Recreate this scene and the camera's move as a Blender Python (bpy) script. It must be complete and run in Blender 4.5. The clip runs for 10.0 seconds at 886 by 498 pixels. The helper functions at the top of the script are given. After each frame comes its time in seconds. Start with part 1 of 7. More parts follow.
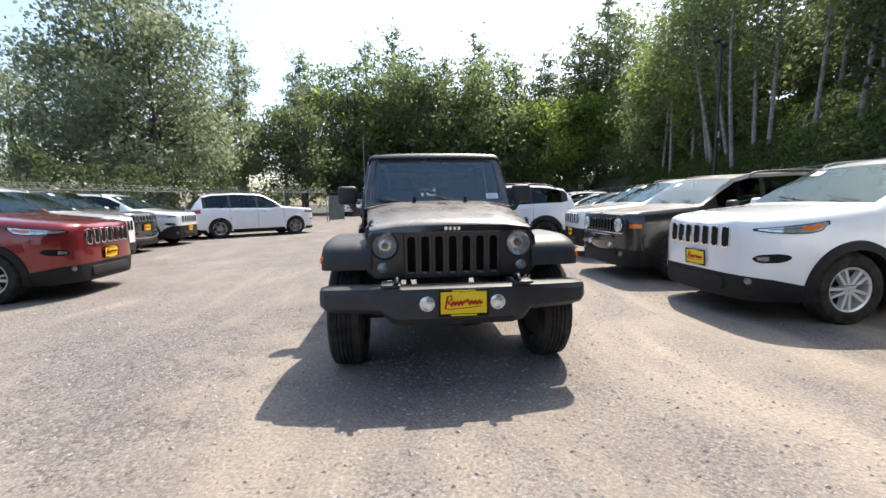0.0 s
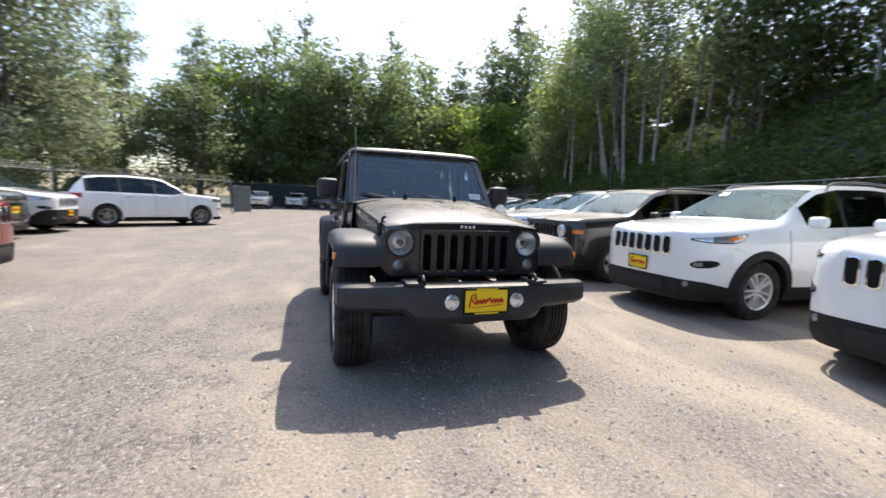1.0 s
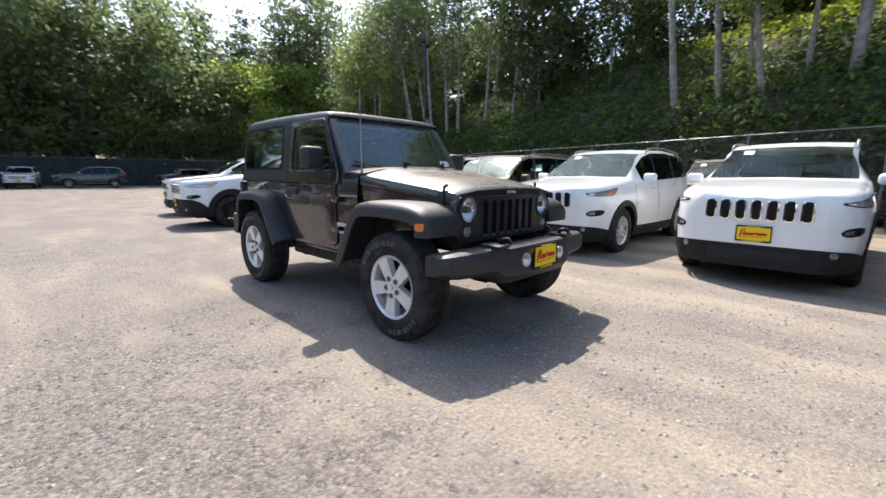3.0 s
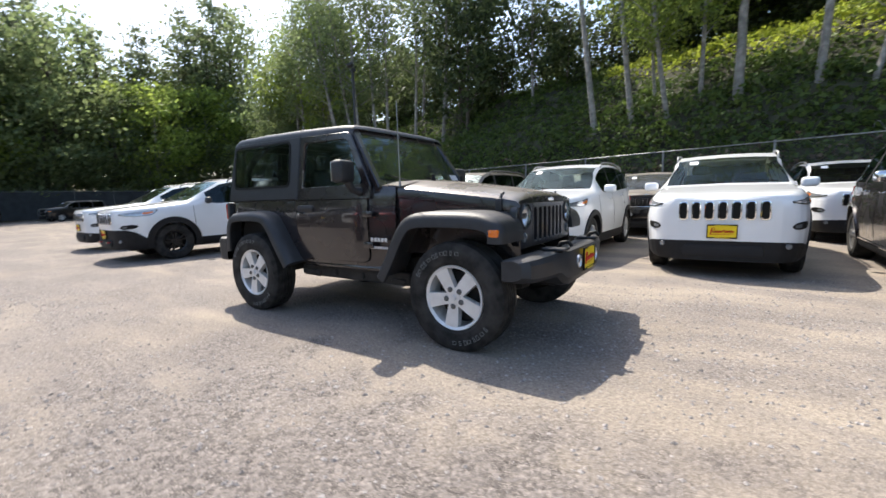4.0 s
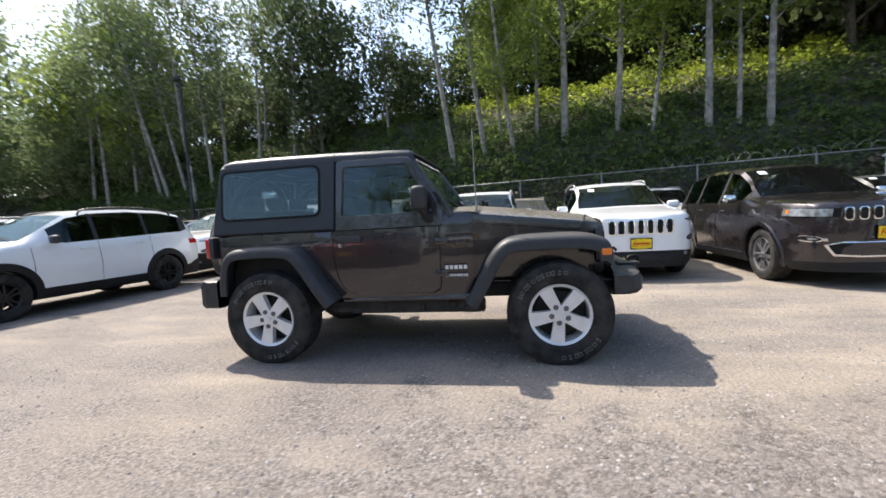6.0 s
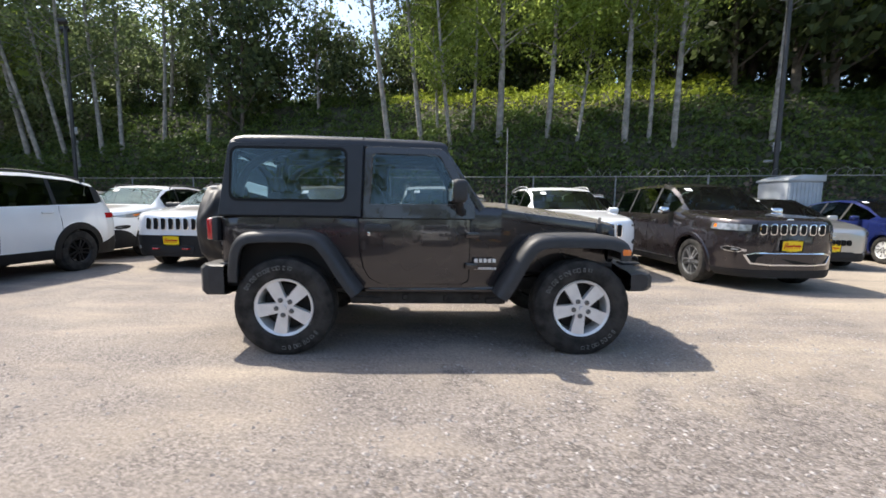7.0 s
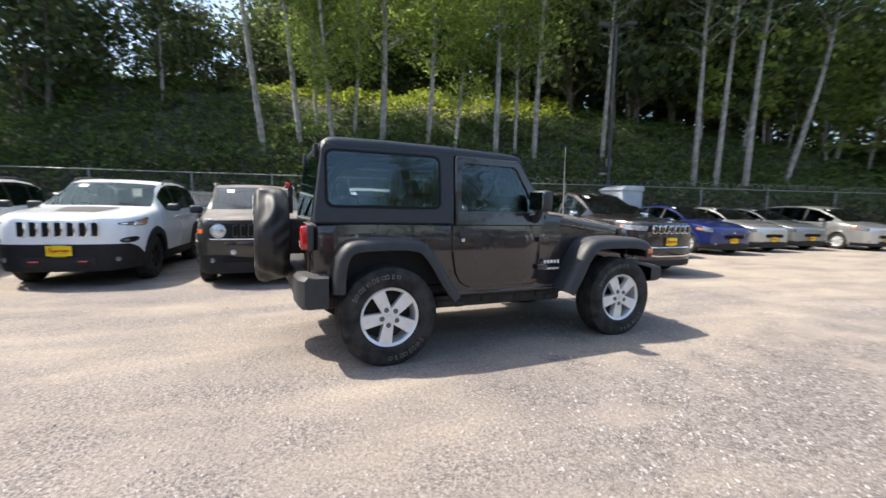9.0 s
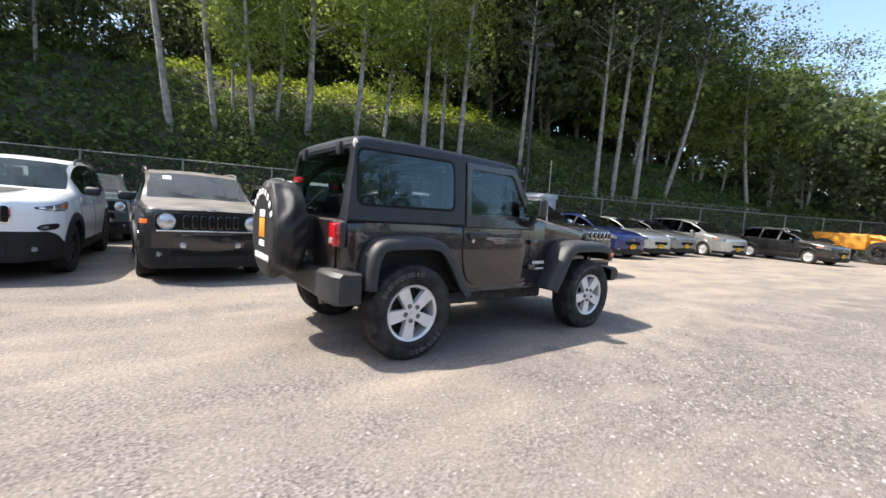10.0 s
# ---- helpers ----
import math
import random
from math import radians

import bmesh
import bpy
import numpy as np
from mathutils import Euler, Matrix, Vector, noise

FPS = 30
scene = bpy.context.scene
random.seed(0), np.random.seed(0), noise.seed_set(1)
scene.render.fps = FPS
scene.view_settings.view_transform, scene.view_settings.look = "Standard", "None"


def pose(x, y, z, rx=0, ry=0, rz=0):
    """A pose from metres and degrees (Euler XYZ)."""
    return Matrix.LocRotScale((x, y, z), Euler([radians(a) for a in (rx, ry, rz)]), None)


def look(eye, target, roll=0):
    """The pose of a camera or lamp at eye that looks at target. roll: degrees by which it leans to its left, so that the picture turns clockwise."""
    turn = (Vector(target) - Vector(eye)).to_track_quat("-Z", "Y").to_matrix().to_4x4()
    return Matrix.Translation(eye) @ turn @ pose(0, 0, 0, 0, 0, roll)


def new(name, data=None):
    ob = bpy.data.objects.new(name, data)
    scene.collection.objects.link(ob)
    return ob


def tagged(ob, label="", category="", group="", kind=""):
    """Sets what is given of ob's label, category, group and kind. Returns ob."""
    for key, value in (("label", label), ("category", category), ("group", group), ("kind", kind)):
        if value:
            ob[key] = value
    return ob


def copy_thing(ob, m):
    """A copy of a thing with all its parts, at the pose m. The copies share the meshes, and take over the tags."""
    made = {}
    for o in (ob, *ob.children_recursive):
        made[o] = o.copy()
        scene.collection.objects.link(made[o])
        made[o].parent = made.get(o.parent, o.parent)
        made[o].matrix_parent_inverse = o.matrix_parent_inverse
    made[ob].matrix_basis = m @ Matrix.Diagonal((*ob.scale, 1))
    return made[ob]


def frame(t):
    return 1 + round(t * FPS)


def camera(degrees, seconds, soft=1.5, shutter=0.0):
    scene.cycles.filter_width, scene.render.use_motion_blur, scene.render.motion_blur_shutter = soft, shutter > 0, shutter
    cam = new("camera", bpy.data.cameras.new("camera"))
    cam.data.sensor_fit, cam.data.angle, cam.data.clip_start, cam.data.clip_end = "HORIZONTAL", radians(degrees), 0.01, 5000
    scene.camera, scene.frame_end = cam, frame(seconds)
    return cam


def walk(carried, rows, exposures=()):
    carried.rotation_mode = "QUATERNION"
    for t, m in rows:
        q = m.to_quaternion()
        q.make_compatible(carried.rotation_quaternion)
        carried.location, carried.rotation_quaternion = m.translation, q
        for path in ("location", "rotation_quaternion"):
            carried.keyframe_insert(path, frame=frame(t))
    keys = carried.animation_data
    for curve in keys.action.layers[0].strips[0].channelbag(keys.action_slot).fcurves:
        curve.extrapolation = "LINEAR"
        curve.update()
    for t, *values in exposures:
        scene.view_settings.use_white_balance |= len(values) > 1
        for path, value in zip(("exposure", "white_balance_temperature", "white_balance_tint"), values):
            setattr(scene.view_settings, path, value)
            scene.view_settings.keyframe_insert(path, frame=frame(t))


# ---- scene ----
cam = camera(93.4, 10.0, soft=1.5, shutter=0.45)
PATH = [
    (0, (-0.067, -0.006, 1.254), (-0.024, 1.981, 1.031), -0.9),
    (0.5, (-0.417, 0.001, 1.229), (-0.245, 1.981, 1.002), 1.8),
    (1, (-0.833, 0.1, 1.235), (-0.346, 2.027, 1.016), 2.3),
    (1.5, (-1.279, 0.148, 1.212), (-0.519, 1.981, 0.961), 1.9),
    (2, (-1.68, 0.354, 1.206), (-0.724, 2.086, 0.911), 0.9),
    (2.5, (-2.113, 0.544, 1.181), (-0.98, 2.17, 0.907), -0.8),
    (2.7, (-2.271, 0.655, 1.196), (-1.067, 2.22, 0.881), -0.5),
    (3.8, (-3.091, 1.403, 1.124), (-1.564, 2.662, 0.833), -0.1),
    (4, (-3.191, 1.55, 1.104), (-1.622, 2.766, 0.858), -1.6),
    (4.5, (-3.433, 1.946, 1.113), (-1.72, 2.956, 0.898), 0.4),
    (5, (-3.689, 2.35, 1.121), (-1.856, 3.133, 0.96), -0.1),
    (5.2, (-3.774, 2.519, 1.1), (-1.918, 3.262, 1.033), -2.2),
    (6.3, (-4.134, 3.639, 1.191), (-2.182, 4.019, 0.973), -2.5),
    (6.5, (-4.168, 3.826, 1.191), (-2.205, 4.117, 0.942), -1.6),
    (7, (-4.27, 4.302, 1.208), (-2.281, 4.377, 1.009), 0.7),
    (7.5, (-4.284, 4.832, 1.212), (-2.291, 4.849, 1.052), 0.2),
    (8, (-4.288, 5.367, 1.216), (-2.298, 5.232, 1.063), 0.1),
    (8.5, (-4.256, 5.895, 1.227), (-2.298, 5.513, 1.082), 0.7),
    (9, (-4.19, 6.396, 1.243), (-2.314, 5.728, 1.054), 1.2),
    (9.5, (-4.088, 6.863, 1.253), (-2.331, 5.92, 1.103), 3.3),
    (10, (-3.977, 7.332, 1.232), (-2.298, 6.258, 1.056), 3.9),
]
walk(cam, [(t, look(eye, target, roll)) for t, eye, target, roll in PATH], exposures=[(0, 1.06), (2.5, 1.04), (5, 1.04), (10, 1.2)])

# ---- daylight: hazy afternoon sun behind the near vehicle ----
SUN_EL, SUN_AZ = 54.6, 25.8
world = bpy.data.worlds.new("sky")
scene.world = world
world.use_nodes = True
_wn = world.node_tree.nodes
_sky = _wn.new("ShaderNodeTexSky")
_sky.sky_type, _sky.sun_disc = "NISHITA", False
_sky.sun_elevation, _sky.sun_rotation = radians(SUN_EL), radians(SUN_AZ)
_sky.dust_density, _sky.air_density, _sky.ozone_density = 2.0, 1.1, 1.3
world.node_tree.links.new(_sky.outputs[0], _wn["Background"].inputs[0])
_wn["Background"].inputs[1].default_value = 0.15
_sun = bpy.data.lights.new("sun", "SUN")
_sun.energy, _sun.angle, _sun.color = 3.9, radians(0.6), (1.0, 0.93, 0.82)
_sd = Vector((math.sin(radians(SUN_AZ)) * math.cos(radians(SUN_EL)), math.cos(radians(SUN_AZ)) * math.cos(radians(SUN_EL)), math.sin(radians(SUN_EL))))
new("sun", _sun).matrix_world = look(_sd * 100, (0, 0, 0))


# ---- materials ----
def material(name, base, rough=0.6, metal=0.0, vary=0.15, scale=8.0, fine=0.0, bump=0.0, bump_scale=60.0, coat=0.0, spec=0.5, second=None, sheen=0.0, rand=0.0, dust=0.0):
    """A surface with broad and fine variation of its colour and a fine relief."""
    m = bpy.data.materials.new(name)
    m.use_nodes = True
    n, l = m.node_tree.nodes, m.node_tree.links
    b = n["Principled BSDF"]
    b.inputs["Roughness"].default_value, b.inputs["Metallic"].default_value = rough, metal
    b.inputs["Coat Weight"].default_value, b.inputs["Coat Roughness"].default_value = coat, 0.03
    b.inputs["Specular IOR Level"].default_value = spec
    b.inputs["Base Color"].default_value = (*base, 1)
    tc = n.new("ShaderNodeTexCoord")
    if vary or second:
        noi = n.new("ShaderNodeTexNoise")
        noi.inputs["Scale"].default_value, noi.inputs["Detail"].default_value = scale, 6
        l.new(tc.outputs["Object"], noi.inputs["Vector"])
        ramp = n.new("ShaderNodeValToRGB")
        dark = tuple(c * (1 - vary) for c in base)
        lite = second or tuple(min(1, c * (1 + vary)) for c in base)
        ramp.color_ramp.elements[0].position, ramp.color_ramp.elements[1].position = 0.35, 0.65
        ramp.color_ramp.elements[0].color, ramp.color_ramp.elements[1].color = (*dark, 1), (*lite, 1)
        l.new(noi.outputs["Fac"], ramp.inputs["Fac"])
        out = ramp.outputs["Color"]
        if fine:
            f2 = n.new("ShaderNodeTexNoise")
            f2.inputs["Scale"].default_value, f2.inputs["Detail"].default_value = scale * 14, 4
            l.new(tc.outputs["Object"], f2.inputs["Vector"])
            mx = n.new("ShaderNodeMix")
            mx.data_type, mx.blend_type = "RGBA", "OVERLAY"
            mx.inputs["Factor"].default_value = fine
            l.new(out, mx.inputs["A"])
            l.new(f2.outputs["Color"], mx.inputs["B"])
            out = mx.outputs["Result"]
        if rand:
            oi = n.new("ShaderNodeObjectInfo")
            hs = n.new("ShaderNodeHueSaturation")
            mr = n.new("ShaderNodeMapRange")
            mr.inputs["To Min"].default_value, mr.inputs["To Max"].default_value = 1 - rand, 1 + rand
            l.new(oi.outputs["Random"], mr.inputs["Value"])
            l.new(mr.outputs["Result"], hs.inputs["Value"])
            l.new(out, hs.inputs["Color"])
            out = hs.outputs["Color"]
        l.new(out, b.inputs["Base Color"])
        rr = n.new("ShaderNodeMapRange")
        rr.inputs["To Min"].default_value, rr.inputs["To Max"].default_value = max(0, rough - 0.06), min(1, rough + 0.08)
        l.new(noi.outputs["Fac"], rr.inputs["Value"])
        l.new(rr.outputs["Result"], b.inputs["Roughness"])
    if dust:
        # dust settled on faces that look up, pale enough to include sky glare
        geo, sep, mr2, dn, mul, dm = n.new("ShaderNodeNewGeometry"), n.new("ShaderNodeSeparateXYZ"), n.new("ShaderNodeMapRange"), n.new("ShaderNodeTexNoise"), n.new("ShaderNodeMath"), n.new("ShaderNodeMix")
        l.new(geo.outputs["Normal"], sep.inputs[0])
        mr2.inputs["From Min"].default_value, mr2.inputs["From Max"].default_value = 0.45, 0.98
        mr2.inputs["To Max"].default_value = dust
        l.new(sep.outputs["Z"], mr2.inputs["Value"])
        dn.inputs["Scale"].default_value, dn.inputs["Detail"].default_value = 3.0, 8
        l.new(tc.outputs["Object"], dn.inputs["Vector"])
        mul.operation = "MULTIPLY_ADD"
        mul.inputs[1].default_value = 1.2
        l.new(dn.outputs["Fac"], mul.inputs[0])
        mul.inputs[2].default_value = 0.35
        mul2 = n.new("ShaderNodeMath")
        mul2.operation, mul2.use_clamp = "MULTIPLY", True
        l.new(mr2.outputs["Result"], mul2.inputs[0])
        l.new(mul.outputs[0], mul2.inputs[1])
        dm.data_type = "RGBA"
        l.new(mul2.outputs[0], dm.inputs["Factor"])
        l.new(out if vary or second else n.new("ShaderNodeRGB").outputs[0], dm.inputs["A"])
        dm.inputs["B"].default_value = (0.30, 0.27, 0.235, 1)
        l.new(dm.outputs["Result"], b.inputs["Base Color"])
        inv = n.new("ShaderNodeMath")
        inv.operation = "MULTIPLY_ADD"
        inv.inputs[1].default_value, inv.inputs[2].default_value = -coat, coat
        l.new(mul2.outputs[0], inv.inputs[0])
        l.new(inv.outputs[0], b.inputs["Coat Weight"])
    if bump:
        bn = n.new("ShaderNodeTexNoise")
        bn.inputs["Scale"].default_value, bn.inputs["Detail"].default_value = bump_scale, 5
        l.new(tc.outputs["Object"], bn.inputs["Vector"])
        bp = n.new("ShaderNodeBump")
        bp.inputs["Strength"].default_value, bp.inputs["Distance"].default_value = min(1, bump), 0.01
        l.new(bn.outputs["Fac"], bp.inputs["Height"])
        l.new(bp.outputs["Normal"], b.inputs["Normal"])
    return m


def glass(name, tint, gloss=0.02, ior=1.5, film=0.0, sheen=(0.72, 0.9, 0.95)):
    """A thin tinted pane: lets light through, mirrors the sky by Fresnel."""
    m = bpy.data.materials.new(name)
    m.use_nodes = True
    n, l = m.node_tree.nodes, m.node_tree.links
    n.remove(n["Principled BSDF"])
    tr, gl, fr, mx = n.new("ShaderNodeBsdfTransparent"), n.new("ShaderNodeBsdfGlossy"), n.new("ShaderNodeFresnel"), n.new("ShaderNodeMixShader")
    tr.inputs["Color"].default_value = (*tint, 1)
    gl.inputs["Roughness"].default_value = gloss
    # the teal of the reflected sky is put into the mirror tint
    gl.inputs["Color"].default_value = (*sheen, 1)
    fr.inputs["IOR"].default_value = ior
    l.new(fr.outputs[0], mx.inputs[0])
    l.new(tr.outputs[0], mx.inputs[1])
    l.new(gl.outputs[0], mx.inputs[2])
    out = mx.outputs[0]
    if film:
        # a film of dry dust, thicker in patches; it also imitates pale reflections
        df, m2, no, mr, tc = n.new("ShaderNodeBsdfDiffuse"), n.new("ShaderNodeMixShader"), n.new("ShaderNodeTexNoise"), n.new("ShaderNodeMapRange"), n.new("ShaderNodeTexCoord")
        df.inputs["Color"].default_value = (0.33, 0.325, 0.31, 1)
        no.inputs["Scale"].default_value, no.inputs["Detail"].default_value = 5.0, 6
        l.new(tc.outputs["Object"], no.inputs["Vector"])
        mr.inputs["To Min"].default_value, mr.inputs["To Max"].default_value = film * 0.5, film * 1.5
        l.new(no.outputs["Fac"], mr.inputs["Value"])
        l.new(mr.outputs["Result"], m2.inputs[0])
        l.new(out, m2.inputs[1])
        l.new(df.outputs[0], m2.inputs[2])
        out = m2.outputs[0]
    l.new(out, n["Material Output"].inputs["Surface"])
    return m


def leaf(name, a, b, trans=0.35):
    """Leaves: two greens mixed clump by clump, thin enough for the sun to shine through."""
    m = bpy.data.materials.new(name)
    m.use_nodes = True
    n, l = m.node_tree.nodes, m.node_tree.links
    pb = n["Principled BSDF"]
    geo, ramp, oi, hs, mr = n.new("ShaderNodeNewGeometry"), n.new("ShaderNodeValToRGB"), n.new("ShaderNodeObjectInfo"), n.new("ShaderNodeHueSaturation"), n.new("ShaderNodeMapRange")
    ramp.color_ramp.elements[0].color, ramp.color_ramp.elements[1].color = (*a, 1), (*b, 1)
    l.new(geo.outputs["Random Per Island"], ramp.inputs["Fac"])
    mr.inputs["To Min"].default_value, mr.inputs["To Max"].default_value = 0.75, 1.25
    l.new(oi.outputs["Random"], mr.inputs["Value"])
    l.new(mr.outputs["Result"], hs.inputs["Value"])
    l.new(ramp.outputs["Color"], hs.inputs["Color"])
    l.new(hs.outputs["Color"], pb.inputs["Base Color"])
    pb.inputs["Roughness"].default_value = 0.55
    pb.inputs["Specular IOR Level"].default_value = 0.3
    tl, mx = n.new("ShaderNodeBsdfTranslucent"), n.new("ShaderNodeMixShader")
    l.new(hs.outputs["Color"], tl.inputs["Color"])
    mx.inputs[0].default_value = trans
    l.new(pb.outputs[0], mx.inputs[1])
    l.new(tl.outputs[0], mx.inputs[2])
    l.new(mx.outputs[0], n["Material Output"].inputs["Surface"])
    return m


def gravel_material():
    """Compacted crushed rock: grey stones over pale dust, in worn tracks and patches."""
    m = bpy.data.materials.new("gravel")
    m.use_nodes = True
    n, l = m.node_tree.nodes, m.node_tree.links
    pb = n["Principled BSDF"]
    pb.inputs["Roughness"].default_value = 0.9
    pb.inputs["Specular IOR Level"].default_value = 0.25
    tc = n.new("ShaderNodeTexCoord")

    def tex(kind, scale, detail=6):
        t = n.new(kind)
        t.inputs["Scale"].default_value = scale
        if kind == "ShaderNodeTexNoise":
            t.inputs["Detail"].default_value = detail
        l.new(tc.outputs["Object"], t.inputs["Vector"])
        return t

    def ramp(src, p0, c0, p1, c1):
        r = n.new("ShaderNodeValToRGB")
        r.color_ramp.elements[0].position, r.color_ramp.elements[1].position = p0, p1
        r.color_ramp.elements[0].color, r.color_ramp.elements[1].color = (*c0, 1), (*c1, 1)
        l.new(src, r.inputs["Fac"])
        return r.outputs["Color"]

    def mix(kind, fac, a, b):
        x = n.new("ShaderNodeMix")
        x.data_type, x.blend_type = "RGBA", kind
        if isinstance(fac, float):
            x.inputs["Factor"].default_value = fac
        else:
            l.new(fac, x.inputs["Factor"])
        l.new(a, x.inputs["A"])
        l.new(b, x.inputs["B"])
        return x.outputs["Result"]

    # dust lies in streaks along the lane, coarse stones in a strip that wheels have thrown clear
    mp = n.new("ShaderNodeMapping")
    mp.inputs["Rotation"].default_value = (0, 0, radians(14))
    mp.inputs["Scale"].default_value = (1.5, 0.42, 1)
    l.new(tc.outputs["Object"], mp.inputs["Vector"])
    streak = n.new("ShaderNodeTexNoise")
    streak.inputs["Scale"].default_value, streak.inputs["Detail"].default_value = 0.9, 9
    streak.inputs["Roughness"].default_value, streak.inputs["Distortion"].default_value = 0.62, 0.6
    l.new(mp.outputs[0], streak.inputs["Vector"])
    side, ssum, sxyz = n.new("ShaderNodeMapRange"), n.new("ShaderNodeMath"), n.new("ShaderNodeSeparateXYZ")
    l.new(tc.outputs["Object"], sxyz.inputs[0])
    side.inputs["From Min"].default_value, side.inputs["From Max"].default_value = -3.5, 2.5
    side.inputs["To Min"].default_value, side.inputs["To Max"].default_value = -0.04, 0.075
    l.new(sxyz.outputs["X"], side.inputs["Value"])
    south, both_ways = n.new("ShaderNodeMapRange"), n.new("ShaderNodeMath")
    south.inputs["From Min"].default_value, south.inputs["From Max"].default_value = -2.0, 9.0
    south.inputs["To Min"].default_value, south.inputs["To Max"].default_value = 0.07, -0.05
    l.new(sxyz.outputs["Y"], south.inputs["Value"])
    l.new(side.outputs["Result"], both_ways.inputs[0])
    l.new(south.outputs["Result"], both_ways.inputs[1])
    l.new(streak.outputs["Fac"], ssum.inputs[0])
    l.new(both_ways.outputs[0], ssum.inputs[1])
    broad, mid = tex("ShaderNodeTexNoise", 0.33), tex("ShaderNodeTexNoise", 1.9)
    stones, pebbles, grit, fine = tex("ShaderNodeTexVoronoi", 31.0), tex("ShaderNodeTexVoronoi", 85.0), tex("ShaderNodeTexNoise", 150.0, 3), tex("ShaderNodeTexNoise", 26.0, 5)
    sep, wob, away = n.new("ShaderNodeSeparateXYZ"), n.new("ShaderNodeMath"), n.new("ShaderNodeMath")
    l.new(tc.outputs["Object"], sep.inputs[0])
    wob.operation, wob.inputs[1].default_value = "MULTIPLY_ADD", 5.0
    l.new(mid.outputs["Fac"], wob.inputs[0])
    l.new(sep.outputs["X"], wob.inputs[2])
    away.operation, away.inputs[1].default_value = "ADD", 0.05
    l.new(wob.outputs[0], away.inputs[0])
    away2 = n.new("ShaderNodeMath")
    away2.operation = "ABSOLUTE"
    l.new(away.outputs[0], away2.inputs[0])
    past = n.new("ShaderNodeMapRange")
    past.inputs["From Min"].default_value, past.inputs["From Max"].default_value = 4.2, 7.0
    past.inputs["To Max"].default_value = 1.6
    l.new(sep.outputs["Y"], past.inputs["Value"])
    near = n.new("ShaderNodeMath")
    near.operation, near.inputs[1].default_value = "MULTIPLY_ADD", 0.5
    l.new(away2.outputs[0], near.inputs[0])
    l.new(past.outputs["Result"], near.inputs[2])
    strip = ramp(near.outputs[0], 0.3, (1, 1, 1), 0.95, (0, 0, 0))
    grey = ramp(broad.outputs["Fac"], 0.40, (0.222, 0.199, 0.184), 0.60, (0.272, 0.239, 0.209))
    beige = ramp(fine.outputs["Fac"], 0.35, (0.32, 0.28, 0.228), 0.65, (0.39, 0.338, 0.276))
    dusty = ramp(ssum.outputs[0], 0.42, (0, 0, 0), 0.70, (1, 1, 1))
    dust = mix("MIX", dusty, grey, beige)
    rock = ramp(stones.outputs["Color"], 0.15, (0.045, 0.041, 0.040), 0.85, (0.275, 0.249, 0.238))
    chip = ramp(pebbles.outputs["Color"], 0.15, (0.095, 0.086, 0.083), 0.85, (0.305, 0.276, 0.261))
    patch = ramp(grit.outputs["Fac"], 0.42, (0, 0, 0), 0.58, (1, 1, 1))
    rock = mix("MIX", patch, rock, chip)
    rock = mix("MIX", strip, chip, rock)
    cover = ramp(mid.outputs["Fac"], 0.40, (0.9, 0.9, 0.9), 0.62, (0.42, 0.42, 0.42))
    packed = ramp(ssum.outputs[0], 0.42, (1, 1, 1), 0.68, (0.25, 0.22, 0.22))
    cover = mix("MULTIPLY", 1.0, cover, packed)
    cover = mix("LIGHTEN", 1.0, cover, ramp(near.outputs[0], 0.3, (0.92, 0.88, 0.88), 0.9, (0, 0, 0)))
    col = mix("MIX", cover, dust, rock)
    speck = ramp(grit.outputs["Fac"], 0.3, (0.66, 0.65, 0.64), 0.7, (1.24, 1.235, 1.22))
    col = mix("MULTIPLY", 0.85, col, speck)
    lumps = tex("ShaderNodeTexNoise", 48.0, 4)
    col = mix("MULTIPLY", 0.8, col, ramp(lumps.outputs["Fac"], 0.34, (0.74, 0.73, 0.72), 0.66, (1.2, 1.195, 1.18)))
    tracks = ramp(tex("ShaderNodeTexNoise", 0.9).outputs["Fac"], 0.3, (0.81, 0.795, 0.795), 0.7, (1.04, 1.025, 1.005))
    col = mix("MULTIPLY", 1.0, col, tracks)
    l.new(col, pb.inputs["Base Color"])
    bp1, bp2 = n.new("ShaderNodeBump"), n.new("ShaderNodeBump")
    bp1.inputs["Strength"].default_value, bp1.inputs["Distance"].default_value = 0.85, 0.02
    bp2.inputs["Strength"].default_value, bp2.inputs["Distance"].default_value = 0.5, 0.01
    bp1.invert = True
    l.new(stones.outputs["Distance"], bp1.inputs["Height"])
    half = n.new("ShaderNodeMath")
    half.operation, half.inputs[1].default_value = "MULTIPLY", 0.5
    l.new(cover, half.inputs[0])
    l.new(half.outputs[0], bp1.inputs["Strength"])
    l.new(lumps.outputs["Fac"], bp2.inputs["Height"])
    l.new(bp1.outputs["Normal"], bp2.inputs["Normal"])
    l.new(bp2.outputs["Normal"], pb.inputs["Normal"])
    return m


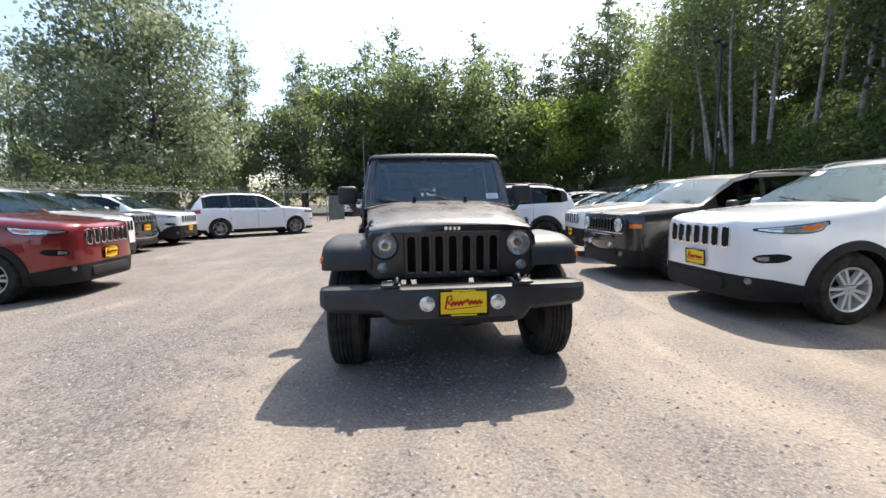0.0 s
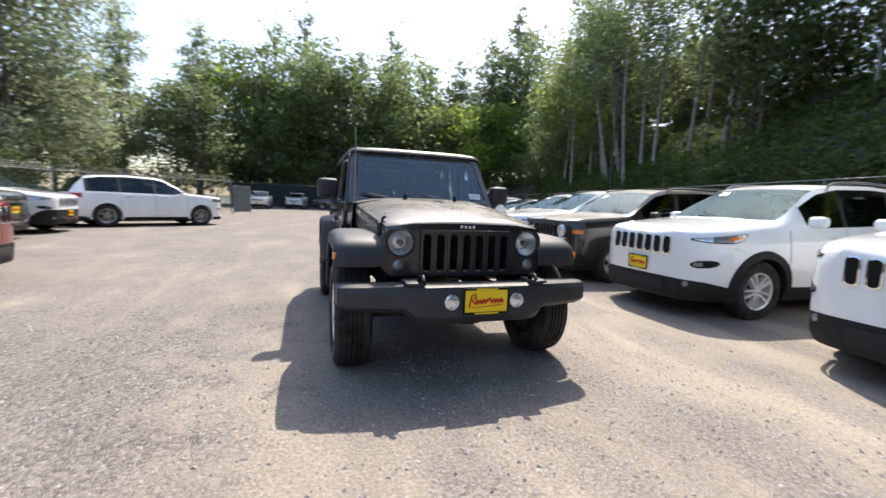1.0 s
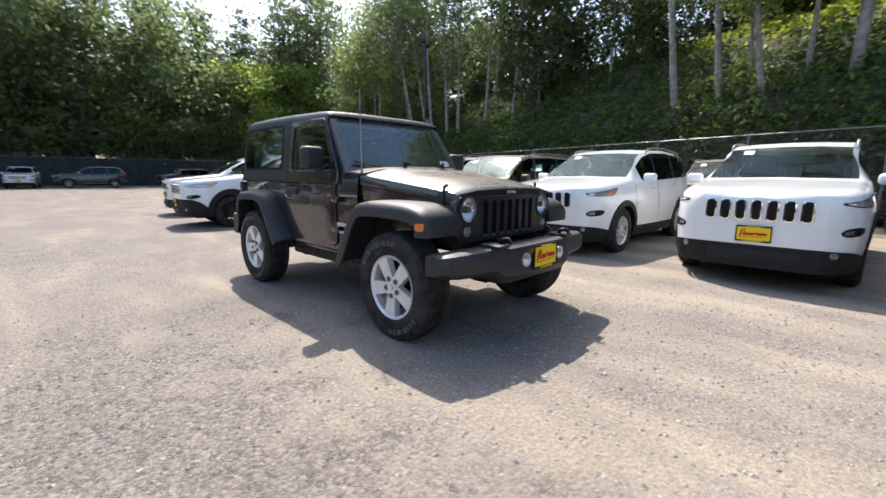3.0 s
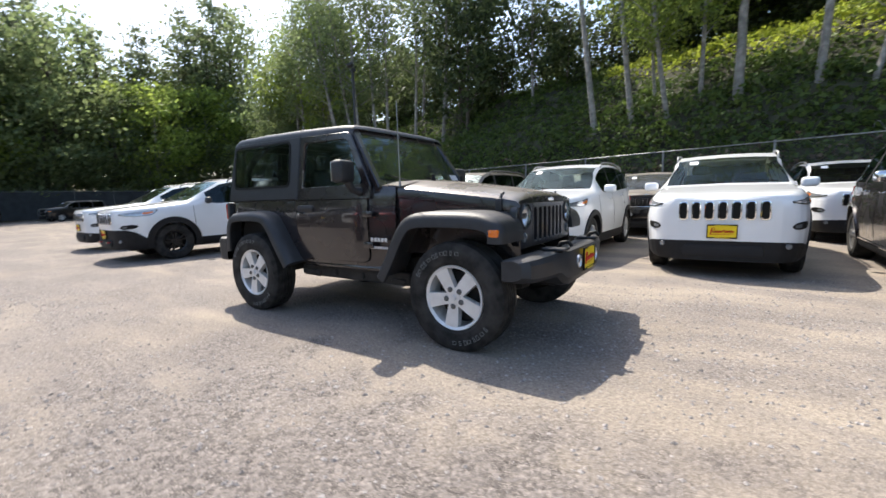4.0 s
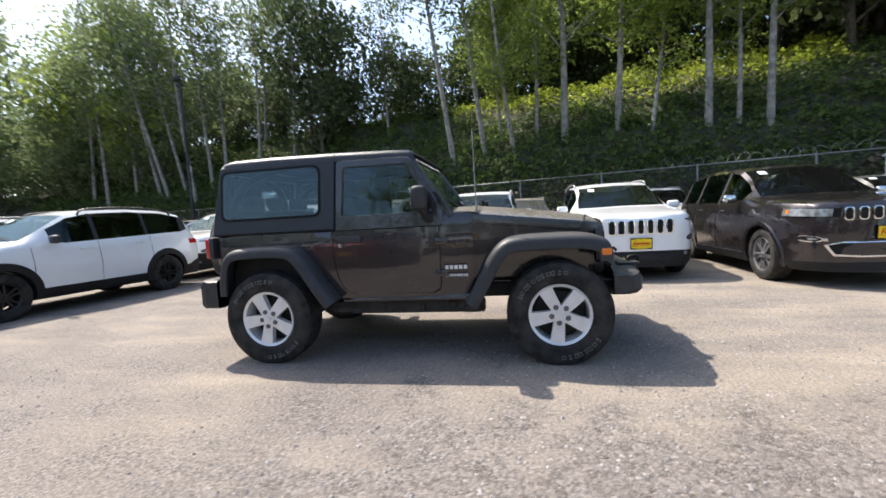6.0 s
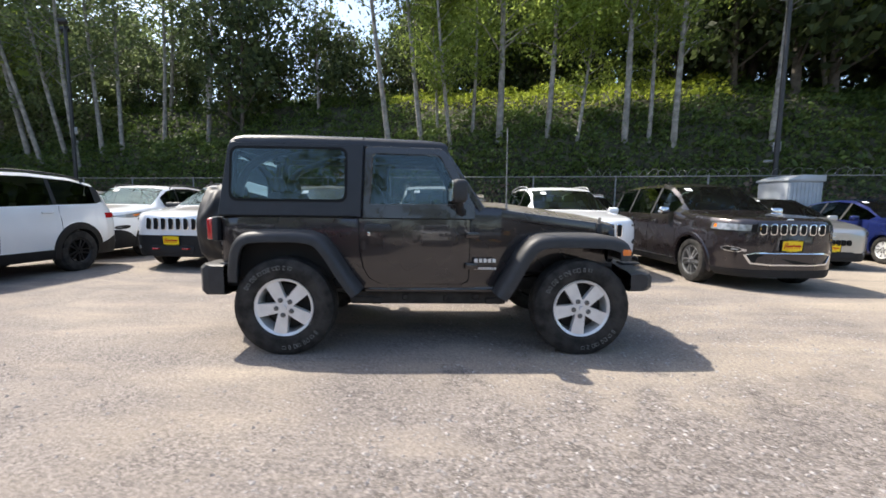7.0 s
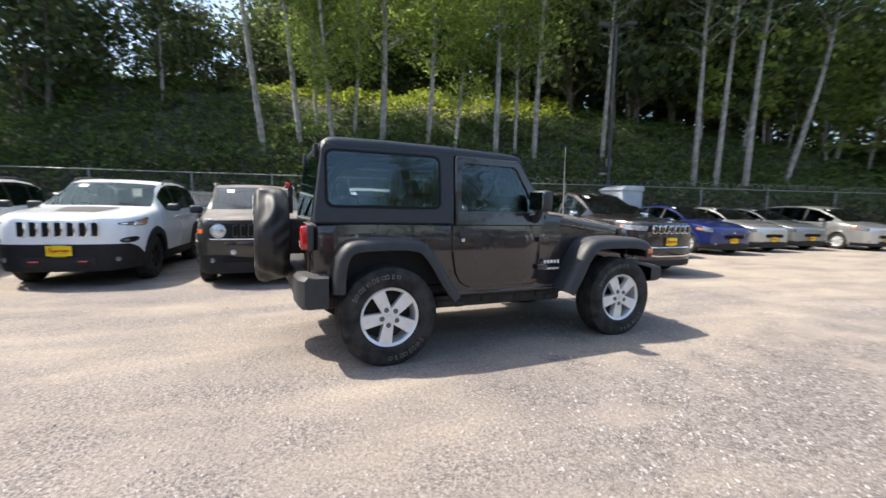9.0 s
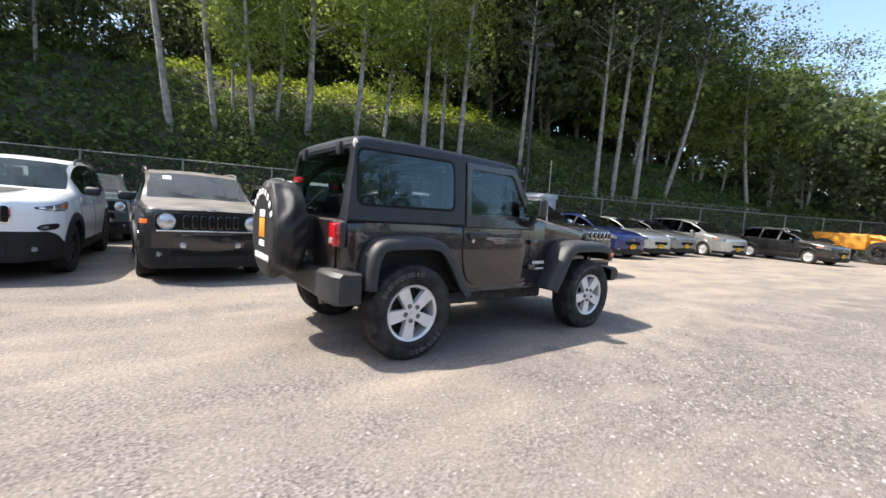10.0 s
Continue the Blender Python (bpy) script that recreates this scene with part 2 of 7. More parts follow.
M = {
    "gravel": gravel_material(),
    "stone": material("crushed_stone", (0.22, 0.20, 0.19), 0.9, vary=0.35, scale=40, second=(0.40, 0.37, 0.35)),
    "soil": material("hill_soil", (0.045, 0.046, 0.027), 0.95, vary=0.5, scale=2.5, fine=0.6, bump=1.0, bump_scale=9),
    # strong dust, part of it painted for sky glare on the hood
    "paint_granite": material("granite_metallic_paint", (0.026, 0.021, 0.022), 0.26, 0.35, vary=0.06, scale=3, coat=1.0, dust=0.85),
    # the granite body paint again, darkened for the dim reflection on the grille
    "paint_shaded_grille": material("shaded_granite_paint", (0.017, 0.017, 0.021), 0.34, 0.15, vary=0.08, scale=3, coat=0.35),
    "paint_white": material("white_paint", (0.80, 0.81, 0.82), 0.35, vary=0.03, scale=2, coat=1.0),
    "paint_red": material("deep_red_paint", (0.21, 0.014, 0.018), 0.3, 0.4, vary=0.05, scale=2, coat=1.0),
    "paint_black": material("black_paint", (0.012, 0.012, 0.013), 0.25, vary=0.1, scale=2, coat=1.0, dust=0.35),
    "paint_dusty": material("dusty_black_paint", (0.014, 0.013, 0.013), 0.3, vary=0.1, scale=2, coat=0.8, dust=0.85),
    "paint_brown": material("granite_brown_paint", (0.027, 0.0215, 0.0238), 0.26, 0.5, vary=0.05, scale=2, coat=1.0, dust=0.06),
    "paint_silver": material("silver_paint", (0.45, 0.45, 0.44), 0.3, 0.7, vary=0.04, scale=2, coat=1.0),
    "paint_grey": material("grey_paint", (0.2, 0.205, 0.21), 0.3, 0.6, vary=0.04, scale=2, coat=1.0),
    "paint_blue": material("blue_paint", (0.011, 0.02, 0.11), 0.28, 0.3, vary=0.05, scale=2, coat=1.0),
    "paint_teal": material("grey_green_paint", (0.10, 0.14, 0.14), 0.3, 0.4, vary=0.05, scale=2, coat=1.0),
    "paint_orange": material("worn_orange_paint", (0.62, 0.27, 0.03), 0.5, vary=0.25, scale=4, bump=0.1),
    # the dust tint also stands for sunlight on upward plastic faces
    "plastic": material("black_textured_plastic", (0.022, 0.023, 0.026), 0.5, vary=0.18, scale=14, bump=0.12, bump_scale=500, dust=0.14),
    "hardtop": material("black_grained_hardtop", (0.015, 0.017, 0.022), 0.40, vary=0.12, scale=8, bump=0.12, bump_scale=600),
    "rubber": material("tyre_rubber", (0.016, 0.0155, 0.015), 0.78, spec=0.25, vary=0.35, scale=10, second=(0.045, 0.042, 0.039), fine=0.3, bump=0.2, bump_scale=120),
    "letter": material("raised_white_rubber", (0.18, 0.18, 0.176), 0.8, vary=0.2, scale=30),
    "alloy": material("painted_alloy", (0.70, 0.70, 0.70), 0.34, 0.3, vary=0.06, scale=12, coat=0.4),
    "alloy_dark": material("black_alloy", (0.02, 0.02, 0.022), 0.35, 0.4, vary=0.1, scale=12),
    "alloy_grey": material("machined_grey_alloy", (0.34, 0.34, 0.345), 0.3, 0.75, vary=0.15, scale=14, coat=0.3),
    "chrome": material("chrome", (0.75, 0.76, 0.78), 0.08, 1.0, vary=0),
    "steel": material("dull_steel", (0.16, 0.155, 0.15), 0.55, 0.7, vary=0.3, scale=15),
    "rust": material("dark_chassis", (0.03, 0.027, 0.025), 0.7, 0.2, vary=0.4, scale=9, bump=0.3),
    "dark": material("dark_interior", (0.012, 0.012, 0.013), 0.8, vary=0.2, scale=5),
    "fabric": material("charcoal_seat_cloth", (0.035, 0.034, 0.034), 0.95, vary=0.2, scale=20, bump=0.3, bump_scale=300),
    "vinyl": material("black_vinyl", (0.013, 0.013, 0.014), 0.55, vary=0.25, scale=6, bump=0.5, bump_scale=9),
    "amber": material("amber_lens", (0.75, 0.17, 0.01), 0.15, vary=0.05, coat=1.0),
    "redlens": material("red_lens", (0.42, 0.006, 0.01), 0.12, vary=0.05, coat=1.0),
    "lens": material("clear_lamp_lens", (0.62, 0.64, 0.66), 0.12, 0.6, vary=0.25, scale=30, coat=1.0),
    "lamp_dark": material("smoked_headlight", (0.20, 0.21, 0.22), 0.12, 0.3, vary=0.35, scale=14, coat=1.0),
    "reflector": material("bright_lamp_reflector", (0.9, 0.91, 0.92), 0.2, 0.8, vary=0.2, scale=45, bump=0.4, bump_scale=38),
    "plate_y": material("yellow_plate", (0.86, 0.62, 0.01), 0.4, vary=0.04, scale=20),
    "plate_red": material("red_print", (0.55, 0.02, 0.01), 0.5, vary=0),
    "print_black": material("black_print", (0.006, 0.006, 0.006), 0.5, vary=0, spec=0.2),
    "paper": material("white_paper", (0.8, 0.8, 0.8), 0.6, vary=0.03),
    "print_grey": material("grey_print", (0.35, 0.36, 0.4), 0.6, vary=0),
    "galv": material("galvanised_steel", (0.26, 0.265, 0.265), 0.5, 0.6, vary=0.2, scale=12),
    "wire": material("weathered_chain_wire", (0.13, 0.13, 0.125), 0.6, 0.5, vary=0.25, scale=9),
    "mesh_dark": material("black_privacy_mesh", (0.03, 0.033, 0.034), 0.85, vary=0.3, scale=2, bump=0.2),
    "mesh_grey": material("grey_slatted_screen", (0.10, 0.125, 0.125), 0.7, vary=0.2, scale=3),
    "shed": material("pale_grey_metal_cladding", (0.42, 0.44, 0.46), 0.5, 0.2, vary=0.12, scale=2),
    "bark_birch": material("pale_alder_bark", (0.245, 0.23, 0.205), 0.9, vary=0.35, scale=5, fine=0.5, bump=0.5, bump_scale=14),
    "bark": material("brown_bark", (0.10, 0.085, 0.07), 0.95, vary=0.35, scale=4, bump=0.6, bump_scale=12),
    "pole": material("dark_painted_pole", (0.03, 0.03, 0.032), 0.5, vary=0.2, scale=5),
    "leaf_lite": leaf("alder_leaf", (0.17, 0.235, 0.05), (0.35, 0.43, 0.10), 0.68),
    "leaf_mid": leaf("maple_leaf", (0.13, 0.175, 0.075), (0.25, 0.30, 0.13), 0.64),
    # greens made paler and greyer: distance haze put into the leaf colour
    "leaf_hazed": leaf("hazed_cottonwood_leaf", (0.17, 0.20, 0.12), (0.30, 0.34, 0.21), 0.62),
    # darkened copy of the leaf greens, standing in for shade among the trees
    "leaf_shaded": leaf("shade_tinted_leaf", (0.045, 0.066, 0.03), (0.125, 0.16, 0.06), 0.5),
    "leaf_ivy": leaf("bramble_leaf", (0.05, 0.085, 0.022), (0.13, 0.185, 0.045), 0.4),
    # brighter copy of the bank's leaves, with sunlight put into the colour
    "leaf_sun": leaf("sun_tinted_leaf", (0.225, 0.285, 0.033), (0.38, 0.43, 0.065), 0.5),
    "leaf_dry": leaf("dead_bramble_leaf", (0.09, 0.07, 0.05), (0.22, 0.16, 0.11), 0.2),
    "glass": glass("windscreen_glass", (0.72, 0.82, 0.81), ior=1.5, film=0.012, sheen=(0.40, 0.56, 0.61)),
    "glass_front": glass("upright_windscreen_glass", (0.70, 0.83, 0.84), ior=2.0, film=0.05),
    "glass_dark": glass("privacy_glass", (0.16, 0.18, 0.19)),
    "glass_tint": glass("tinted_quarter_glass", (0.50, 0.57, 0.60), ior=1.75),
    "glass_dusty": glass("dusty_windscreen_glass", (0.62, 0.66, 0.64), 0.12, 1.6, film=0.17),
    "glass_clear": glass("lamp_glass", (0.96, 0.96, 0.96), ior=1.2),
    "cladding": material("black_lower_cladding", (0.012, 0.012, 0.013), 0.6, vary=0.2, scale=12, bump=0.1, bump_scale=400, spec=0.3),
    "mirror": material("mirror_glass", (0.8, 0.82, 0.84), 0.02, 1.0, vary=0),
}


# ---- mesh helpers ----
def mesh(name, verts, faces, mat=None, smooth=40):
    me = bpy.data.meshes.new(name)
    me.from_pydata([tuple(v) for v in verts], [], [tuple(f) for f in faces])
    me.update()
    if smooth:
        me.shade_smooth()
        me.set_sharp_from_angle(angle=radians(smooth))
    if mat:
        me.materials.append(M[mat])
    return me


def part(name, data, parent=None, m=None, label=""):
    """Links a mesh as one object, under a thing or under a part."""
    ob = new(name, data)
    if parent is not None:
        ob.parent = parent
    if m is not None:
        ob.matrix_basis = m
    if label:
        ob["label"] = label
    return ob


def outward(me, ref=(0, 0.4, 0.9)):
    """Turns the faces of an open shell away from ref."""
    if sum(f.area * f.normal.dot(f.center - Vector(ref)) for f in me.polygons) < 0:
        me.flip_normals()
    return me


def from_bm(name, bm, mat, smooth=40):
    bmesh.ops.recalc_face_normals(bm, faces=bm.faces)
    me = bpy.data.meshes.new(name)
    bm.to_mesh(me)
    bm.free()
    if smooth:
        me.shade_smooth()
        me.set_sharp_from_angle(angle=radians(smooth))
    me.materials.append(M[mat])
    return me


def add_box(bm, c, s, bevel=0.0, seg=2, rot=None):
    """A box with middle c and size s, its edges rounded."""
    r = bmesh.ops.create_cube(bm, size=1.0)
    vs = r["verts"]
    bmesh.ops.scale(bm, vec=s, verts=vs)
    if bevel:
        es = list({e for v in vs for e in v.link_edges})
        out = bmesh.ops.bevel(bm, geom=es, offset=min(bevel, min(s) * 0.49), segments=seg, affect="EDGES", profile=0.5)
        vs = list({v for f in out["faces"] for v in f.verts} | {v for v in vs if v.is_valid})
    if rot:
        bmesh.ops.rotate(bm, cent=(0, 0, 0), matrix=Euler([radians(a) for a in rot]).to_matrix(), verts=vs)
    bmesh.ops.translate(bm, vec=c, verts=vs)
    return vs


def box(name, c, s, mat, bevel=0.0, seg=2, rot=None):
    bm = bmesh.new()
    add_box(bm, c, s, bevel, seg, rot)
    return from_bm(name, bm, mat)


def lathe(name, prof, mat, n=40, axis="x", smooth=40):
    """Turns a profile of (radius, along) round an axis."""
    vs, fs, k = [], [], len(prof)
    for i in range(n):
        a = 2 * math.pi * i / n
        c, s = math.cos(a), math.sin(a)
        for r, h in prof:
            vs.append({"x": (h, r * c, r * s), "y": (r * c, h, r * s), "z": (r * c, r * s, h)}[axis])
    for i in range(n):
        for j in range(k - 1):
            a, b = i * k + j, ((i + 1) % n) * k + j
            fs.append((a, b, b + 1, a + 1))
    me = mesh(name, vs, fs, mat, smooth)
    bm = bmesh.new()
    bm.from_mesh(me)
    bmesh.ops.remove_doubles(bm, verts=bm.verts, dist=1e-5)
    bmesh.ops.recalc_face_normals(bm, faces=bm.faces)
    bm.to_mesh(me)
    bm.free()
    return me


def tube_into(vs, fs, pts, radii, n=8, cap=True):
    """Appends a tapering tube along points."""
    base = len(vs)
    pts = [Vector(p) for p in pts]
    for i, p in enumerate(pts):
        d = (pts[min(i + 1, len(pts) - 1)] - pts[max(i - 1, 0)]).normalized()
        side = d.cross(Vector((0.31, 0.17, 0.93)) if abs(d.z) < 0.9 else Vector((1, 0.1, 0))).normalized()
        up = side.cross(d)
        r = radii[i] if hasattr(radii, "__len__") else radii
        for k in range(n):
            a = 2 * math.pi * k / n
            vs.append(p + side * (r * math.cos(a)) + up * (r * math.sin(a)))
    for i in range(len(pts) - 1):
        for k in range(n):
            a, b = base + i * n + k, base + i * n + (k + 1) % n
            fs.append((a, b, b + n, a + n))
    if cap:
        fs.append(tuple(base + k for k in range(n))[::-1])
        fs.append(tuple(base + (len(pts) - 1) * n + k for k in range(n)))


def tube(name, pts, radii, mat, n=8):
    vs, fs = [], []
    tube_into(vs, fs, pts, radii, n)
    return mesh(name, vs, fs, mat, 50)


def prism(name, outline, axis, lo, hi, mat, bevel=0.0, smooth=35):
    """An outline of (a, b) pairs drawn out along an axis from lo to hi: axis x takes (y, z), y takes (x, z), z takes (x, y)."""
    put = {"x": lambda a, b, c: (c, a, b), "y": lambda a, b, c: (a, c, b), "z": lambda a, b, c: (a, b, c)}[axis]
    bm = bmesh.new()
    k = len(outline)
    v0 = [bm.verts.new(put(a, b, lo)) for a, b in outline]
    v1 = [bm.verts.new(put(a, b, hi)) for a, b in outline]
    bm.faces.new(v0)
    bm.faces.new(v1)
    for i in range(k):
        bm.faces.new((v0[i], v0[(i + 1) % k], v1[(i + 1) % k], v1[i]))
    if bevel:
        bmesh.ops.recalc_face_normals(bm, faces=bm.faces)
        es = [e for e in bm.edges if len(e.link_faces) == 2 and e.calc_face_angle(0) > 0.6]
        bmesh.ops.bevel(bm, geom=es, offset=bevel, segments=2, affect="EDGES", profile=0.5)
    return from_bm(name, bm, mat, smooth)


def rounded(x0, y0, x1, y1, r, seg=4):
    """The outline of a rectangle with rounded corners."""
    out = []
    for cx, cy, a0 in ((x1 - r, y1 - r, 0), (x0 + r, y1 - r, 90), (x0 + r, y0 + r, 180), (x1 - r, y0 + r, 270)):
        for i in range(seg + 1):
            a = radians(a0 + 90 * i / seg)
            out.append((cx + r * math.cos(a), cy + r * math.sin(a)))
    return out


def thing(name, label, category, m=None, group="", kind=""):
    ob = new(name)
    ob.empty_display_size = 0.2
    if m is not None:
        ob.matrix_basis = m
    return tagged(ob, label, category, group, kind)


MIRROR_X = Matrix.Diagonal((-1, 1, 1, 1))


def smooth_path(pts, n=5):
    """Rounds a polyline with a Catmull-Rom curve."""
    out = []
    for i in range(len(pts) - 1):
        p0, p1, p2, p3 = (np.array(pts[min(max(k, 0), len(pts) - 1)], float) for k in (i - 1, i, i + 1, i + 2))
        for t in np.linspace(0, 1, n, endpoint=False):
            out.append(tuple(0.5 * (2 * p1 + (p2 - p0) * t + (2 * p0 - 5 * p1 + 4 * p2 - p3) * t * t + (3 * p1 - p0 - 3 * p2 + p3) * t ** 3)))
    return out + [tuple(pts[-1])]


def resample(poly, centre, angles):
    """The points where rays from centre at the angles meet an outline."""
    out = []
    n = len(poly)
    for a in angles:
        dx, dy = math.cos(a), math.sin(a)
        best = None
        for i in range(n):
            (x0, y0), (x1, y1) = poly[i], poly[(i + 1) % n]
            ex, ey = x1 - x0, y1 - y0
            den = dx * ey - dy * ex
            if abs(den) < 1e-12:
                continue
            t = ((x0 - centre[0]) * ey - (y0 - centre[1]) * ex) / den
            u = ((x0 - centre[0]) * dy - (y0 - centre[1]) * dx) / den
            if t > 1e-6 and -1e-9 <= u <= 1 + 1e-9 and (best is None or t > best):
                best = t
        out.append((centre[0] + dx * best, centre[1] + dy * best))
    return out


def ring_panel(name, outer, hole, place, depth, mat, lip=0.006, smooth=35):
    """A panel with a hole. place(a, b, d) sets the outline's (a, b) at depth d into the world; the rims are rounded by lip."""
    c = (sum(p[0] for p in hole) / len(hole), sum(p[1] for p in hole) / len(hole))
    ang = sorted({round(math.atan2(p[1] - c[1], p[0] - c[0]), 5) for p in list(outer) + list(hole)})
    o, h = resample(outer, c, ang), resample(hole, c, ang)

    def grow(pts, k):
        return [(p[0] + (p[0] - c[0]) / math.hypot(p[0] - c[0], p[1] - c[1]) * k, p[1] + (p[1] - c[1]) / math.hypot(p[0] - c[0], p[1] - c[1]) * k) for p in pts]

    loops = [(o, depth), (o, lip), (grow(o, -lip), 0.0), (grow(h, lip), 0.0), (h, lip), (h, depth)]
    n = len(ang)
    vs = [place(a, b, d) for pts, d in loops for a, b in pts]
    fs = []
    for k in range(len(loops) - 1):
        for i in range(n):
            j = (i + 1) % n
            fs.append((k * n + i, k * n + j, (k + 1) * n + j, (k + 1) * n + i))
    me = mesh(name, vs, fs, mat, smooth)
    bm = bmesh.new()
    bm.from_mesh(me)
    bmesh.ops.recalc_face_normals(bm, faces=bm.faces)
    bm.to_mesh(me)
    bm.free()
    return me


def sheet(name, poly, place, mat, d=0.0, thick=0.0):
    """A flat pane with the given outline."""
    vs = [place(a, b, d) for a, b in poly]
    n = len(vs)
    fs = [tuple(range(n))]
    if thick:
        vs += [place(a, b, d + thick) for a, b in poly]
        fs += [tuple(range(2 * n - 1, n - 1, -1))] + [(i, (i + 1) % n, n + (i + 1) % n, n + i) for i in range(n)]
    me = mesh(name, vs, fs, mat, 30)
    bm = bmesh.new()
    bm.from_mesh(me)
    bmesh.ops.recalc_face_normals(bm, faces=bm.faces)
    bm.to_mesh(me)
    bm.free()
    return outward(me, (0, 0.5, 1.0)) if not thick else me

# ---- land: gravel lot, wooded bank behind the fence ----
FENCE_E = [(2.0, -34.0), (6.5, -24.0), (9.0, -14.0), (10.4, -7.5), (11.7, -1.5), (12.75, 4.4), (13.8, 10.0), (15.4, 20.0), (16.8, 31.0), (17.8, 42.0), (18.6, 52.0)]
FENCE_N = [(18.6, 52.0), (4.0, 52.5), (-12.5, 51.0)]
FENCE_G = [(-6.7, 31.2), (-7.4, 29.7)]
FENCE_W = [(-7.5, 29.5), (-9.6, 27.2), (-14.0, 24.0), (-17.5, 15.0), (-18.5, 3.0), (-18.5, -12.0)]
_fy, _fx = [p[1] for p in FENCE_E], [p[0] for p in FENCE_E]


def fence_x(y):
    return np.interp(y, _fy, _fx)


def height(x, y):
    """The land's height: level lot, a steep bank behind the east fence with a terrace above."""
    d = x - fence_x(y)
    up = np.interp(d, [0.3, 0.9, 2.0, 3.0, 5.0, 8.0, 16.0, 40.0, 200.0], [0, 1.1, 3.4, 4.5, 6.4, 7.6, 8.0, 11.0, 25.0])
    grow = np.interp(y, [-60, -22, -9, 34, 60, 140], [0.55, 0.75, 1.0, 1.0, 0.7, 0.5])
    rough = 0.25 * np.sin(x * 1.3 + y * 0.7) * np.sin(y * 0.9 - x * 0.4) * np.clip(d / 3, 0, 1)
    return np.where(d > 0.3, up * grow + rough, 0.0)


def build_land():
    xs = np.concatenate([[-700, -300, -120, -70], np.arange(-44, 8, 2.0), np.arange(8, 34, 0.5), np.arange(34, 60, 3.0), [70, 120, 300, 700]])
    ys = np.concatenate([[-700, -300, -120, -80], np.arange(-60, 64, 1.0), [70, 90, 140, 300, 700]])
    gx, gy = np.meshgrid(xs, ys)
    gz = height(gx, gy)
    vs = np.stack([gx, gy, gz], -1).reshape(-1, 3)
    nx, fs, idx = len(xs), [], []
    for j in range(len(ys) - 1):
        for i in range(nx - 1):
            a = j * nx + i
            fs.append((a, a + 1, a + nx + 1, a + nx))
            cx, cy = (xs[i] + xs[i + 1]) / 2, (ys[j] + ys[j + 1]) / 2
            out = cx > fence_x(cy) - 0.3 or cy > 53.5 or cy < -60 or cx < -22
            idx.append(1 if out else 0)
    me = mesh("ground", vs.tolist(), fs, None, 60)
    me.materials.append(M["gravel"])
    me.materials.append(M["soil"])
    me.polygons.foreach_set("material_index", idx)
    tagged(new("ground", me), "pale grey crushed gravel lot with a steep soil bank", "ground", kind="structure")


build_land()
RNG = np.random.default_rng(7)


def leaves_mesh(name, mat, centres, size, flat=0.0, spread=0.35):
    """Small bent leaves, one at each centre."""
    n = len(centres)
    c = np.asarray(centres, float)
    d = RNG.normal(size=(n, 3))
    d[:, 2] = d[:, 2] * (1 - flat) - 0.15
    d /= np.linalg.norm(d, axis=1)[:, None] + 1e-9
    o = RNG.normal(size=(n, 3))
    s = np.cross(d, o)
    s /= np.linalg.norm(s, axis=1)[:, None] + 1e-9
    k = size * (1 + spread * RNG.normal(size=(n, 1))).clip(0.4, 1.8)
    up = np.cross(d, s) * k * 0.18
    v = np.stack([c - d * k * 0.6, c + s * k * 0.38 + up, c + d * k * 0.6, c - s * k * 0.38 + up], 1).reshape(-1, 3)
    me = bpy.data.meshes.new(name)
    me.vertices.add(4 * n)
    me.vertices.foreach_set("co", v.ravel())
    me.loops.add(4 * n)
    me.loops.foreach_set("vertex_index", np.arange(4 * n))
    me.polygons.add(n)
    me.polygons.foreach_set("loop_start", np.arange(0, 4 * n, 4))
    me.polygons.foreach_set("loop_total", np.full(n, 4))
    me.update()
    me.validate()
    me.materials.append(M[mat])
    return me


